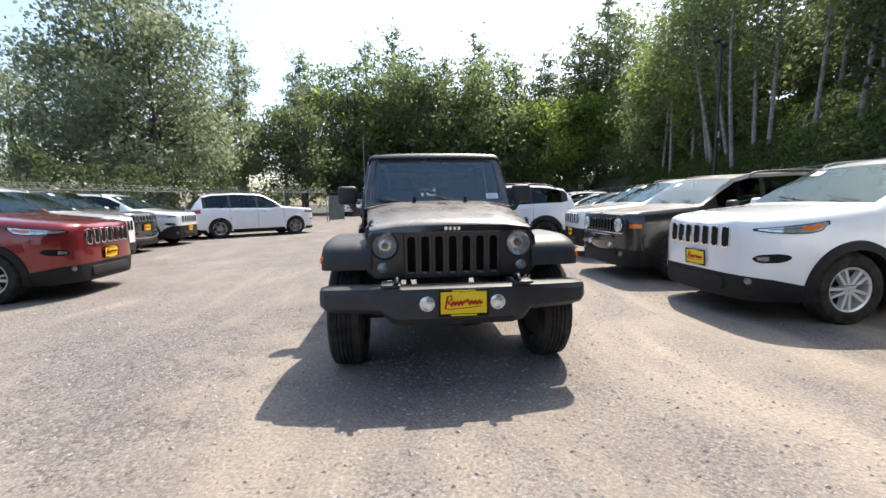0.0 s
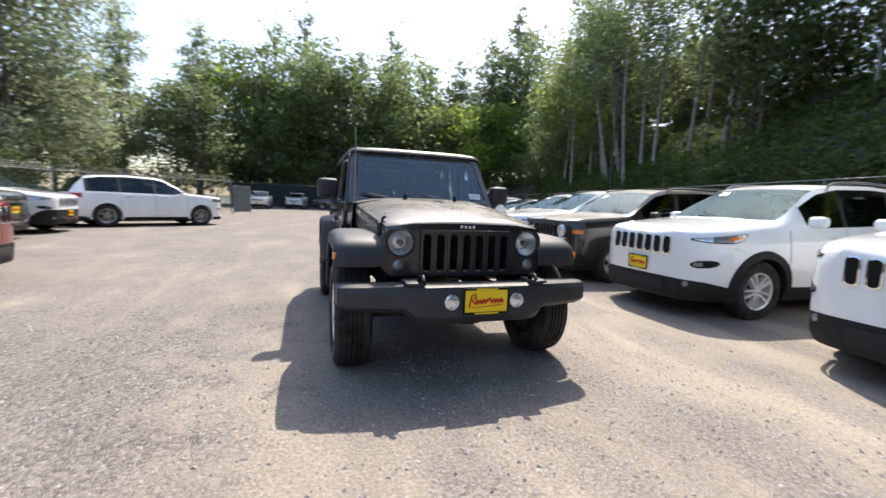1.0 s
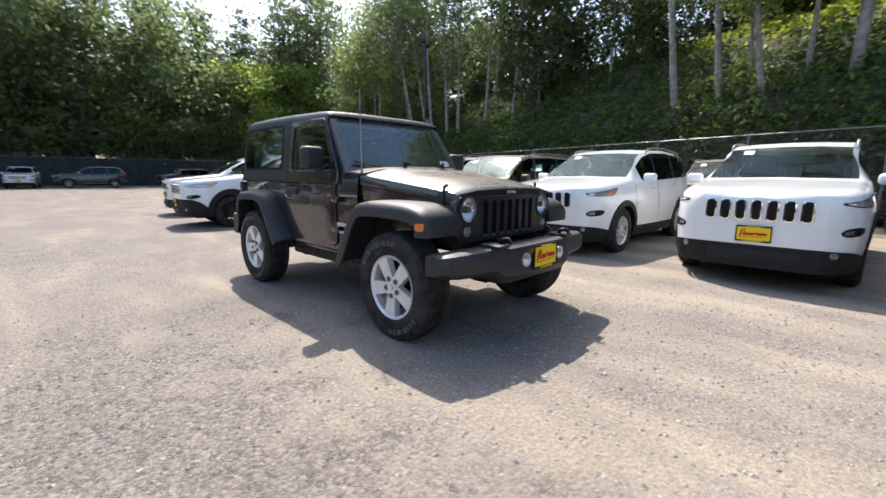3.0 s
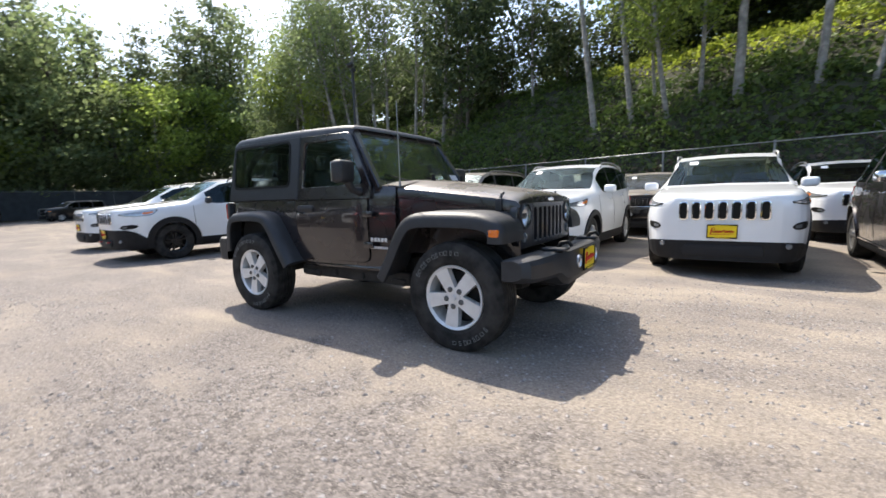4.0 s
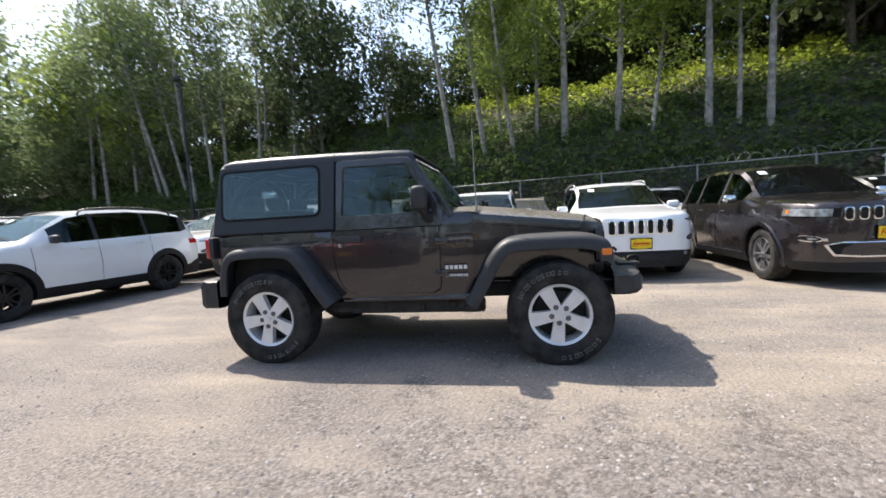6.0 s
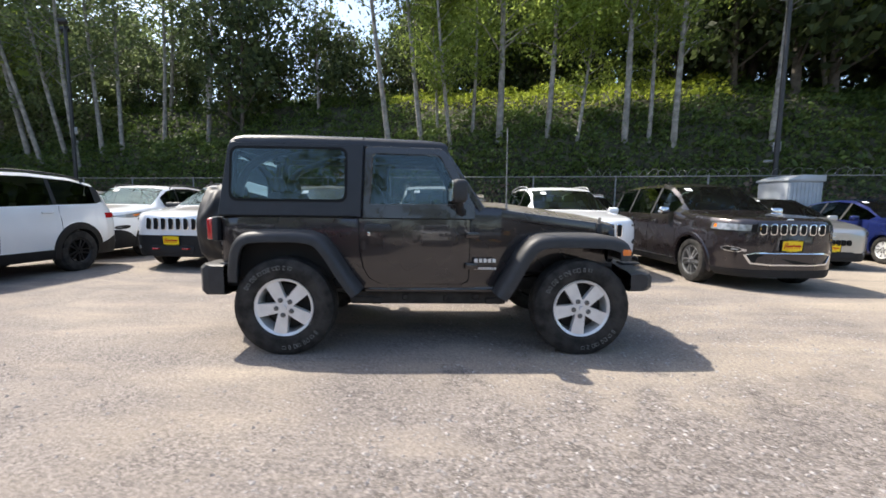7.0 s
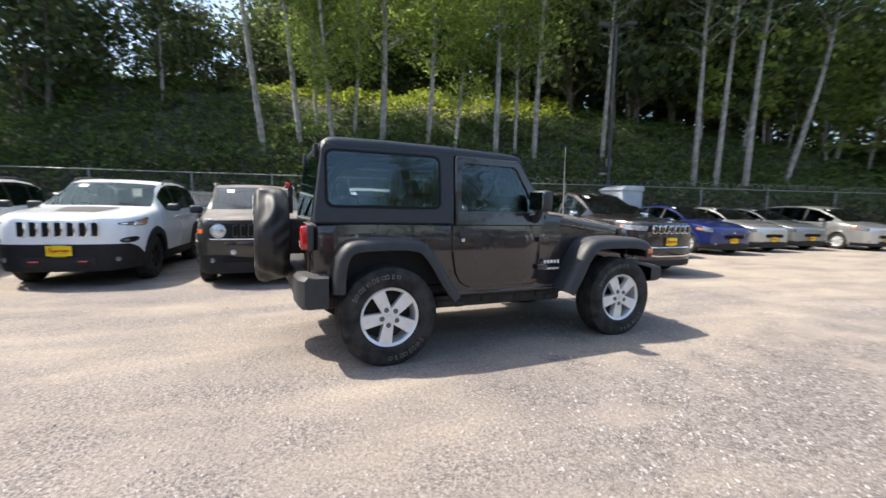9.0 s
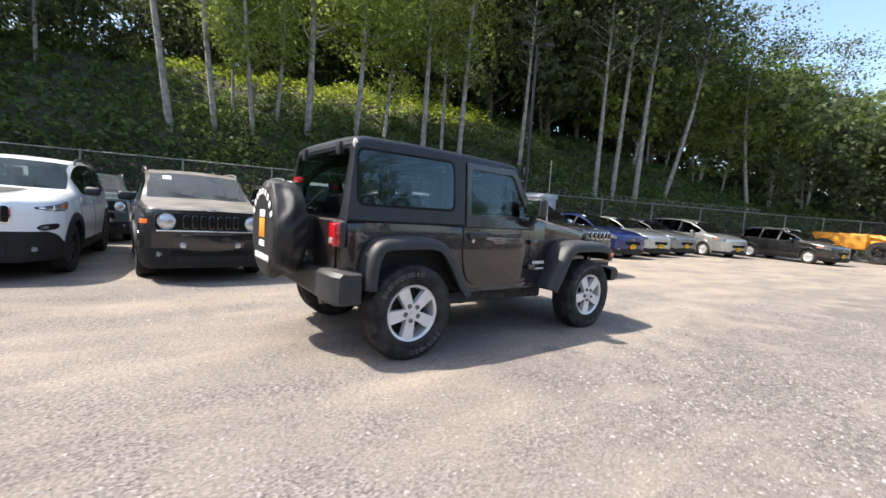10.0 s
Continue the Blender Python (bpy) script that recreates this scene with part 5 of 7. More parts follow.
        lip = mesh("wheel_arch", vs, fs, "cladding" if s["lip"] > 0.03 else paint, 35)
        part("wheel_arch", lip, car)
        part("wheel_arch", lip, car, MIRROR_X)
    for a in s["axles"]:
        for sd in (1, -1):
            add_wheel(car, wheel, sd * (c.W(a) - wheel[2] / 2 - 0.025), a, sd)
    # lamps, seams, handles, mirrors on both sides
    hl = s["lamp"]
    taper = keyed([(0, 0.12), (0.12, 0.42), (0.4, 0.78), (0.7, 1.0), (0.88, 0.86), (1.0, 0.2)]) if s.get("leaf") else (lambda u: 1.0)
    hi_ = lambda y: hl[3] + (y - hl[0]) * hl[5]
    lo_ = lambda y: hi_(y) - (hi_(y) - hl[2] - (y - hl[0]) * hl[4]) * taper((y - hl[0]) / (hl[1] - hl[0]))
    ln_ = hl[1] - hl[0]
    lamp = c.patch("headlight", hl[0], hl[1], lo_, hi_, 0.010, s.get("lamp_mat", "lamp_dark"), 24)
    a0 = hl[0] + ln_ * (0.8 if s.get("grand") else 0.58)
    amb = c.patch("indicator", a0, hl[1] - ln_ * 0.1, lambda y: lo_(y) + 0.3 * (hi_(y) - lo_(y)), lambda y: hi_(y) - 0.22 * (hi_(y) - lo_(y)), 0.014, "amber", 8)
    inner = c.patch("lamp_shadow", hl[0] + ln_ * 0.12, hl[0] + ln_ * 0.55, lambda y: lo_(y) + 0.5 * (hi_(y) - lo_(y)), lambda y: lo_(y) + 0.8 * (hi_(y) - lo_(y)), 0.0125, "lamp_dark", 8)
    tl = s["tail"]
    tail = c.patch("tail_light", tl[0], tl[1], tl[2], tl[3], 0.012, "redlens")
    for mm in (None, MIRROR_X):
        if not s.get("boxy"):
            h = part("headlight", lamp, car, mm, "slim wrap-around headlight")
            part("indicator", amb, h)
            part("lamp_inner", inner, h)
            part("lamp_surround", c.patch("lamp_surround", hl[0] - 0.02, hl[1] + 0.02, lambda y: lo_(min(max(y, hl[0]), hl[1])) - 0.011, lambda y: hi_(y) + 0.007, 0.005, "print_black", 24), h)
        part("tail_light", tail, car, mm)
        for y in s["seams"]:
            part("door_seam", c.patch("door_seam", y, y + 0.007, lambda q: c.C(q) + 0.02, lambda q: c.B(q) + 0.0, 0.0015, "print_black", 1, 6), car, mm)
        for y in s["handles"]:
            z = c.B(y) - 0.10
            part("door_handle", box("door_handle", (c.surf(y, z) + 0.02, y, z), (0.03, 0.2, 0.028), s.get("handle_mat", paint), 0.012), car, mm)
        y = s["mirror"]
        z = c.B(y) + 0.10
        part("wing_mirror", box("wing_mirror", (c.surf(y, c.B(y)) + 0.13, y, z), (0.205, 0.115, 0.135), s.get("mirror_mat", paint), 0.045, 3, (0, 0, -12)), car, mm)
        if s.get("rails"):
            r0, r1 = s["rails"]
            x = s["RW"] - 0.02
            part("roof_rail", tube("roof_rail", smooth_path([(x, r0, c.T(r0) - 0.07), (x, r0 + 0.14, c.T(r0 + 0.14) + 0.005), (x, (r0 + r1) / 2, c.T((r0 + r1) / 2) + 0.012), (x, r1 - 0.14, c.T(r1 - 0.14) + 0.005), (x, r1, c.T(r1) - 0.07)], 4), 0.017, s.get("rail_mat", "steel"), 6), car, mm)
        fx, fz = s["fog"]
        fy = next(y for y in np.arange(L0, L0 + 0.9, 0.01) if c.surf(y, fz) > fx)
        if s.get("pod"):
            a, b, zl, zh = s["pod"]
            pt = keyed([(0, 0.15), (0.08, 0.75), (0.2, 1.0), (0.65, 1.0), (0.88, 0.7), (1.0, 0.2)])
            pz = lambda y, sg, g=0.0: (zl + zh) / 2 + (y - a) * 0.1 + sg * ((zh - zl) / 2 * pt(min(1, max(0, (y - a) / (b - a)))) + g)
            pod = part("lamp_pod", c.patch("lamp_pod", a, b, lambda y: pz(y, -1), lambda y: pz(y, 1), 0.008, "print_black", 18), car, mm, "dark lower lamp pod")
            part("pod_lens", c.patch("pod_lens", a + 0.02, a + 0.09, lambda y: pz(y, -0.5), lambda y: pz(y, 0.5), 0.011, "lamp_dark", 6), pod)
            if s.get("grand"):
                part("pod_trim", c.patch("pod_trim", a - 0.03, b + 0.03, lambda y: pz(y, -1, 0.016), lambda y: pz(y, 1, 0.010), 0.004, "chrome", 20), pod)
        if not s.get("grand"):
            part("fog_light", lathe("fog_light", [(0, -0.008), (0.026, -0.006), (0.032, 0.0), (0.036, -0.004), (0.036, 0.05)], "lamp_dark", 16, "y"), car, (mm or Matrix()) @ pose(fx, fy - 0.012, fz, 0, 0, 30))
    # grille of seven slots
    gw, gz0, gz1, gy = s["grille"]
    for k in range(7):
        x = (k - 3) * gw / 7
        bow = pose(0, max(0.0, next(y for y in np.arange(L0, L0 + 0.4, 0.004) if c.surf(y, gz0) >= abs(x) + gw * 0.03) - L0) * 0.9 - 0.004, 0)
        part("grille_slot", prism("grille_slot", rounded(x - gw * 0.037, gz0, x + gw * 0.037, gz1, 0.028), "y", gy - 0.012, gy + 0.05, "print_black"), car, bow)
        bm = bmesh.new()
        o, i = rounded(x - gw * 0.053, gz0 - 0.012, x + gw * 0.053, gz1 + 0.010, 0.036), rounded(x - gw * 0.037, gz0, x + gw * 0.037, gz1, 0.028)
        va = [[bm.verts.new((px, yy, pz)) for px, pz in pts] for pts, yy in ((o, gy + 0.03), (o, gy - 0.012), (i, gy - 0.016), (i, gy + 0.03))]
        for a, b in zip(va, va[1:]):
            for q in range(len(o)):
                bm.faces.new((a[q], a[(q + 1) % len(o)], b[(q + 1) % len(o)], b[q]))
        part("slot_surround", from_bm("slot_surround", bm, s.get("grille_mat", "chrome")), car, bow)
    if s.get("plate", True):
        plate(car, L0 - (0.05 if s.get("boxy") else 0.018), s["plate_z"], 0, 0.30, 4)
    part("badge", box("badge", (0, s["badge"][0], s["badge"][1]), (0.1, 0.012, 0.028), "chrome", 0.008), car)
    if not s.get("grand"):
        part("lower_grille", prism("lower_grille", rounded(-0.42, s["zbot"] + 0.06, 0.42, s["zbot"] + 0.2, 0.05), "y", L0 - 0.010, L0 + 0.05, "dark", 0.006), car)
    for sx in (-0.3, 0.32):
        part("wiper", tube("wiper", [(sx + 0.3, s["ws"][0] - 0.02, c.T(s["ws"][0]) + 0.015), (sx - 0.1, s["ws"][0] + 0.06, c.T(s["ws"][0] + 0.06) + 0.03)], 0.008, "print_black", 5), car)
    part("windscreen_sticker", box("windscreen_sticker", (-0.42, s["ws"][1] - 0.12, c.T(s["ws"][1] - 0.12) + 0.004), (0.12, 0.11, 0.004), "paper", 0, 1, (math.degrees(math.atan2(c.T(s["ws"][1]) - c.T(s["ws"][1] - 0.2), 0.2)), 0, 0)), car)
    if s.get("grand"):
        part("grille_backing", prism("grille_backing", rounded(-0.53, 0.85, 0.53, 1.025, 0.03), "y", L0 + 0.03, L0 + 0.08, "print_black", 0.004), car)
        lo = [(-0.65, 0.56), (-0.57, 0.42), (-0.3, 0.40), (0.3, 0.40), (0.57, 0.42), (0.65, 0.56), (0.5, 0.60), (-0.5, 0.60)]
        li = [(-0.615, 0.555), (-0.55, 0.445), (-0.3, 0.425), (0.3, 0.425), (0.55, 0.445), (0.615, 0.555), (0.48, 0.578), (-0.48, 0.578)]
        bow2 = lambda a, b, d: (a, L0 - 0.014 + d + float(np.interp(abs(a), [0.3, 0.48, 0.6, 0.68], [0.0, 0.015, 0.05, 0.10])), b)
        part("lower_trim", ring_panel("lower_trim", lo, li, bow2, 0.03, "chrome", 0.006), car)
        part("lower_mesh", sheet("lower_mesh", [(-0.63, 0.556), (-0.56, 0.435), (-0.3, 0.415), (0.3, 0.415), (0.56, 0.435), (0.63, 0.556), (0.49, 0.59), (-0.49, 0.59)], bow2, "print_black", 0.004), car)
        for mm in (None, MIRROR_X):
            part("chrome_strip", c.patch("chrome_strip", -0.98, 0.95, 0.345, 0.362, 0.014, "chrome"), car, mm)
    if s.get("boxy"):
        boxy_face(car, c, L0, paint)
    if trail:
        a, b = -1.85, -1.18
        vs = []
        for y, w in ((a, 0.25), (-1.5, 0.33), (b, 0.36)):
            vs += [(-w, y, c.T(y) + 0.006), (0, y, c.T(y) + 0.012), (w, y, c.T(y) + 0.006)]
        part("hood_decal", mesh("hood_decal", vs, [(0, 1, 4, 3), (1, 2, 5, 4), (3, 4, 7, 6), (4, 5, 8, 7)], "plastic", 60), car, None, "matt black anti-glare hood decal")
        for sx in (-0.28, 0.28):
            part("tow_hook", tube("tow_hook", [(sx - 0.05, L0, 0.40), (sx - 0.05, L0 - 0.05, 0.40), (sx + 0.05, L0 - 0.05, 0.40), (sx + 0.05, L0, 0.40)], 0.012, "redlens", 6), car)
    return car


COMPACT = dict(
    W=[(-2.325, 0.26), (-2.31, 0.46), (-2.285, 0.58), (-2.24, 0.68), (-2.17, 0.755), (-2.06, 0.82), (-1.85, 0.885), (-1.5, 0.92), (0, 0.93), (1.4, 0.92), (1.95, 0.86), (2.2, 0.78), (2.31, 0.66)],
    T=[(-2.325, 0.975), (-2.28, 1.025), (-2.1, 1.06), (-1.85, 1.09), (-1.15, 1.165), (-1.05, 1.19), (-0.7, 1.40), (-0.35, 1.60), (0.0, 1.675), (0.7, 1.70), (1.4, 1.67), (1.85, 1.58), (2.06, 1.36), (2.2, 1.10), (2.26, 0.98), (2.31, 0.82)],
    B=[(-2.325, 0.89), (-2.2, 0.94), (-1.85, 0.985), (-1.4, 1.025), (-1.0, 1.07), (1.4, 1.165), (1.9, 1.18), (2.1, 1.08), (2.2, 0.98), (2.31, 0.74)],
    clad=[(-2.325, 0.47), (-2.1, 0.45), (-1.85, 0.40), (1.7, 0.38), (2.31, 0.5)], zbot=0.22, axles=[-1.37, 1.33], R=0.36, Ra=0.415, lip=0.05, RW=0.70, hood=(0.91, 0.85),
    windows=[(-0.68, -0.02), (0.05, 0.93), (1.0, 1.78)], ws=(-1.05, -0.35), rear=(1.85, 2.2), seats=[-0.15, 0.75],
    lamp=(-2.215, -1.66, 0.865, 0.942, 0.13, 0.13), leaf=True, lamp_mat="lens", tail=(1.95, 2.22, 0.93, 1.03), seams=[-0.98, 0.01, 1.0], handles=[-0.2, 0.78], mirror=-0.72, rails=(-0.15, 1.65), fog=(0.66, 0.42), grille=(0.98, 0.745, 0.95, -2.325), plate_z=0.59, badge=(-2.26, 0.99), pod=(-2.235, -1.98, 0.605, 0.69), rail_mat="galv")
TRAIL = dict(COMPACT, clad=[(-2.325, 0.64), (-2.15, 0.64), (-2.0, 0.58), (-1.8, 0.42), (1.7, 0.42), (2.1, 0.55), (2.31, 0.62)], zbot=0.26, R=0.37, lip=0.075, pod=(-2.235, -1.98, 0.645, 0.725), plate_z=0.55, mirror_mat="plastic", rail_mat="plastic", grille=(0.98, 0.755, 0.95, -2.325))
LARGE = dict(
    W=[(-2.42, 0.32), (-2.405, 0.48), (-2.37, 0.60), (-2.29, 0.72), (-2.17, 0.81), (-2.02, 0.88), (-1.85, 0.93), (-1.5, 0.965), (0, 0.97), (1.6, 0.965), (2.1, 0.90), (2.3, 0.84), (2.41, 0.72)],
    T=[(-2.42, 1.02), (-2.38, 1.07), (-2.25, 1.11), (-1.2, 1.19), (-1.02, 1.22), (-0.65, 1.47), (-0.3, 1.67), (0, 1.73), (0.8, 1.755), (1.6, 1.715), (1.95, 1.64), (2.2, 1.35), (2.32, 1.12), (2.41, 0.86)],
    B=[(-2.42, 0.96), (-2.3, 1.02), (-1.9, 1.06), (-1.1, 1.10), (1.6, 1.14), (2.1, 1.13), (2.3, 1.04), (2.41, 0.78)],
    clad=[(-2.42, 0.34), (-1.9, 0.33), (1.9, 0.33), (2.41, 0.40)], zbot=0.22, axles=[-1.48, 1.435], R=0.385, Ra=0.44, lip=0.02, RW=0.68,
    windows=[(-0.84, -0.02), (0.06, 1.0), (1.08, 1.86)], ws=(-1.02, -0.3), rear=(1.95, 2.32), seats=[-0.1, 0.85],
    lamp=(-2.375, -1.93, 0.91, 1.005, 0.05, 0.06), tail=(2.05, 2.34, 0.96, 1.1), seams=[-1.02, 0.02, 1.04], handles=[-0.2, 0.82], handle_mat="chrome", mirror=-0.75, mirror_mat="chrome", fog=(0.72, 0.48), grille=(1.0, 0.87, 1.01, -2.42), plate_z=0.70, badge=(-2.36, 1.085), grand=True, hood=(0.88, 0.78), pod=(-2.33, -2.14, 0.60, 0.655))
BOXY = dict(
    W=[(-2.2, 0.66), (-2.17, 0.73), (-2.1, 0.79), (-1.95, 0.84), (-1.5, 0.87), (0, 0.88), (1.6, 0.87), (2.0, 0.83), (2.15, 0.79), (2.2, 0.72)],
    T=[(-2.2, 1.02), (-2.15, 1.05), (-1.95, 1.08), (-1.1, 1.14), (-1.0, 1.17), (-0.7, 1.4), (-0.45, 1.57), (-0.2, 1.63), (0.6, 1.66), (1.6, 1.65), (1.95, 1.6), (2.1, 1.3), (2.17, 1.08), (2.2, 0.9)],
    B=[(-2.2, 0.96), (-2.1, 1.0), (-1.1, 1.05), (1.7, 1.08), (2.1, 1.05), (2.2, 0.82)],
    clad=[(-2.2, 0.50), (-1.9, 0.46), (-1.7, 0.36), (1.7, 0.36), (2.2, 0.45)], zbot=0.22, axles=[-1.33, 1.305], R=0.35, Ra=0.41, lip=0.05, RW=0.71,
    windows=[(-0.78, -0.05), (0.03, 0.95), (1.03, 1.85)], ws=(-1.0, -0.45), rear=(1.95, 2.17), seats=[-0.1, 0.8],
    lamp=(-2.08, -1.96, 0.86, 0.96, 0, 0), tail=(2.0, 2.16, 0.85, 1.05), seams=[-0.95, 0.0, 1.0], handles=[-0.2, 0.75], mirror=-0.68, mirror_mat="plastic", rails=(-0.2, 1.8), fog=(0.62, 0.42), grille=(0.72, 0.775, 0.945, -2.216), grille_mat="paint_black", plate_z=0.60, badge=(-2.2, 1.03), boxy=True, hood=(0.94, 0.85), plate=False, ws_mat="glass_dusty")
HATCH = dict(
    W=[(-2.2, 0.50), (-2.16, 0.62), (-2.05, 0.75), (-1.85, 0.84), (-1.4, 0.89), (0, 0.90), (1.5, 0.89), (1.95, 0.82), (2.15, 0.74), (2.2, 0.64)],
    T=[(-2.2, 0.78), (-2.12, 0.86), (-1.7, 0.97), (-1.05, 1.06), (-0.95, 1.09), (-0.5, 1.33), (0.0, 1.51), (0.5, 1.56), (1.2, 1.53), (1.7, 1.44), (2.0, 1.14), (2.12, 0.98), (2.2, 0.78)],
    B=[(-2.2, 0.70), (-2.05, 0.78), (-1.6, 0.88), (-0.9, 0.95), (1.4, 1.04), (1.9, 1.04), (2.12, 0.92), (2.2, 0.7)],
    clad=[(-2.2, 0.36), (2.2, 0.38)], zbot=0.18, axles=[-1.33, 1.33], R=0.335, Ra=0.385, lip=0.02, RW=0.60,
    windows=[(-0.85, 0.02), (0.1, 0.9), (0.97, 1.55)], ws=(-0.95, 0.0), rear=(1.65, 2.0), seats=[0.0, 0.85],
    lamp=(-2.1, -1.62, 0.70, 0.79, 0.15, 0.16), tail=(1.9, 2.12, 0.82, 0.98), seams=[-0.9, 0.05, 0.95], handles=[-0.12, 0.8], mirror=-0.62, fog=(0.62, 0.36), grille=(0.7, 0.52, 0.62, -2.215), grille_mat="print_black", plate_z=0.46, badge=(-2.21, 0.70))
VAN = dict(HATCH,
    W=[(-2.55, 0.55), (-2.5, 0.68), (-2.35, 0.82), (-2.05, 0.93), (-1.5, 0.985), (0, 0.995), (1.9, 0.985), (2.35, 0.93), (2.5, 0.88), (2.55, 0.78)],
    T=[(-2.55, 0.80), (-2.45, 0.88), (-2.0, 1.0), (-1.5, 1.1), (-1.0, 1.36), (-0.5, 1.6), (0.1, 1.72), (1.0, 1.745), (2.0, 1.70), (2.3, 1.6), (2.45, 1.2), (2.5, 1.0), (2.55, 0.8)],
    B=[(-2.55, 0.72), (-2.35, 0.82), (-1.6, 0.98), (-1.0, 1.02), (2.0, 1.08), (2.4, 1.06), (2.5, 0.9), (2.55, 0.7)],
    clad=[(-2.55, 0.3), (2.55, 0.33)], axles=[-1.52, 1.5], RW=0.70, windows=[(-1.2, -0.1), (0.0, 1.1), (1.2, 2.2)], ws=(-1.5, -0.5), rear=(2.3, 2.48), seats=[-0.3, 0.7], lamp=(-2.42, -1.95, 0.76, 0.86, 0.16, 0.17), tail=(2.3, 2.48, 0.95, 1.25), seams=[-1.2, -0.05, 1.15], handles=[-0.3, 0.15], mirror=-0.95, fog=(0.7, 0.36), grille=(0.8, 0.5, 0.6, -2.565), plate_z=0.42, badge=(-2.56, 0.7))
WAGON = dict(HATCH,
    T=[(-2.2, 0.78), (-2.12, 0.86), (-1.7, 0.95), (-1.05, 1.03), (-0.95, 1.06), (-0.5, 1.31), (0.0, 1.5), (0.5, 1.56), (1.4, 1.55), (1.9, 1.48), (2.08, 1.12), (2.14, 0.98), (2.2, 0.78)], rear=(1.9, 2.1), windows=[(-0.85, 0.02), (0.1, 0.9), (0.97, 1.8)], rails=(-0.1, 1.7), rail_mat="galv")

W_CH, W_BK = (0.36, 0.225, 0.225, "alloy", 5, True), (0.37, 0.215, 0.235, "alloy_dark", 5, True)
W_GC, W_PT, W_SM = (0.385, 0.25, 0.265, "alloy_grey", 5, True), (0.35, 0.215, 0.215, "alloy", 5, False), (0.335, 0.205, 0.205, "alloy", 7, False)


def at(x, y, rz):
    return pose(x, y, 0, 0, 0, rz)


# east row, noses towards the aisle
white = build_car(COMPACT, "paint_white", "suv", "white compact SUV with black cladding and yellow dealer plate", W_CH, at(5.28, 4.82, -87))
copy_thing(white, at(5.30, 2.13, -86))
dusty_suv = build_car(BOXY, "paint_dusty", "suv", "dusty black boxy SUV with round headlights", W_PT, at(4.95, 7.12, -85))
trail = build_car(TRAIL, "paint_white", "suv", "white off-road SUV with black hood decal and black lower bumper", W_BK, at(5.42, 9.47, -91), True)
copy_thing(trail, at(6.5, 12.55, -84))
copy_thing(trail, at(1.6, 11.98, -91))
grand = build_car(LARGE, "paint_brown", "suv", "dark granite-brown large SUV with chrome grille and mirrors", W_GC, at(4.48, -0.52, -88))
copy_thing(white, at(1.9, 15.4, -91))
silver = build_car(HATCH, "paint_silver", "hatchback", "pale silver hatchback parked in the gravel lot", W_SM, at(6.9, -3.75, -97))
blue = build_car(HATCH, "paint_blue", "hatchback", "bright blue hatchback with alloy wheels", W_SM, at(7.15, -6.7, -97))
copy_thing(silver, at(7.6, -9.3, -98))
grey = build_car(HATCH, "paint_grey", "hatchback", "grey hatchback parked in the gravel lot", W_SM, at(7.9, -11.9, -99))
build_car(VAN, "paint_silver", "minivan", "silver minivan with dark windows", W_SM, at(7.5, -15.2, -102))
build_car(WAGON, "paint_black", "estate_car", "black estate car with silver roof rails", W_SM, at(4.3, -18.4, -103))
# further along the east row and the row behind it
for x, y, rz, car in [(6.9, 15.0, -84, silver), (7.2, 17.6, -84, grey), (7.4, 20.2, -84, silver), (7.6, 22.8, -84, white), (7.9, 25.5, -84, grey), (8.2, 28.2, -84, white), (10.2, 4.2, -82, dusty_suv), (10.0, 0.2, -84, white), (9.6, -3.0, -90, white), (10.5, 6.9, -82, grey), (11.0, 12.4, -82, grey), (11.4, 15.0, -82, white), (11.8, 18.0, -82, dusty_suv)]:
    copy_thing(car, at(x, y, rz))
teal = build_car(BOXY, "paint_teal", "suv", "grey-green boxy SUV near the fence", W_PT, at(10.3, 9.3, -82))
# west row
red = build_car(COMPACT, "paint_red", "suv", "deep red SUV with yellow dealer plate", W_CH, at(-7.35, 6.2, 97))
copy_thing(white, at(-9.1, 8.85, 96))
black = build_car(LARGE, "paint_black", "suv", "black large SUV with chrome grille", W_GC, at(-10.4, 11.5, 95))
copy_thing(trail, at(-10.5, 13.9, 95))
copy_thing(grey, at(-11.2, 16.6, 95))
gwhite = build_car(LARGE, "paint_white", "suv", "white large SUV parked across the lot", W_GC, at(-7.7, 17.8, 129))
copy_thing(silver, at(-8.6, 21.2, 128))
# the west row goes on behind the camera
for y, car in ((3.1, white), (0.7, grey), (-2.0, black), (-4.7, white), (-7.4, silver), (-10.1, gwhite), (-12.8, grey)):
    copy_thing(car, at(-10.2, y, 88))
# far end below the trees
copy_thing(white, at(-8.2, 44.0, 2))
copy_thing(white, at(-5.2, 48.0, -4))
copy_thing(black, at(-1.0, 47.0, -92))
copy_thing(dusty_suv, at(6.0, 48.5, -75))
copy_thing(silver, at(-13.0, 33.0, 20))


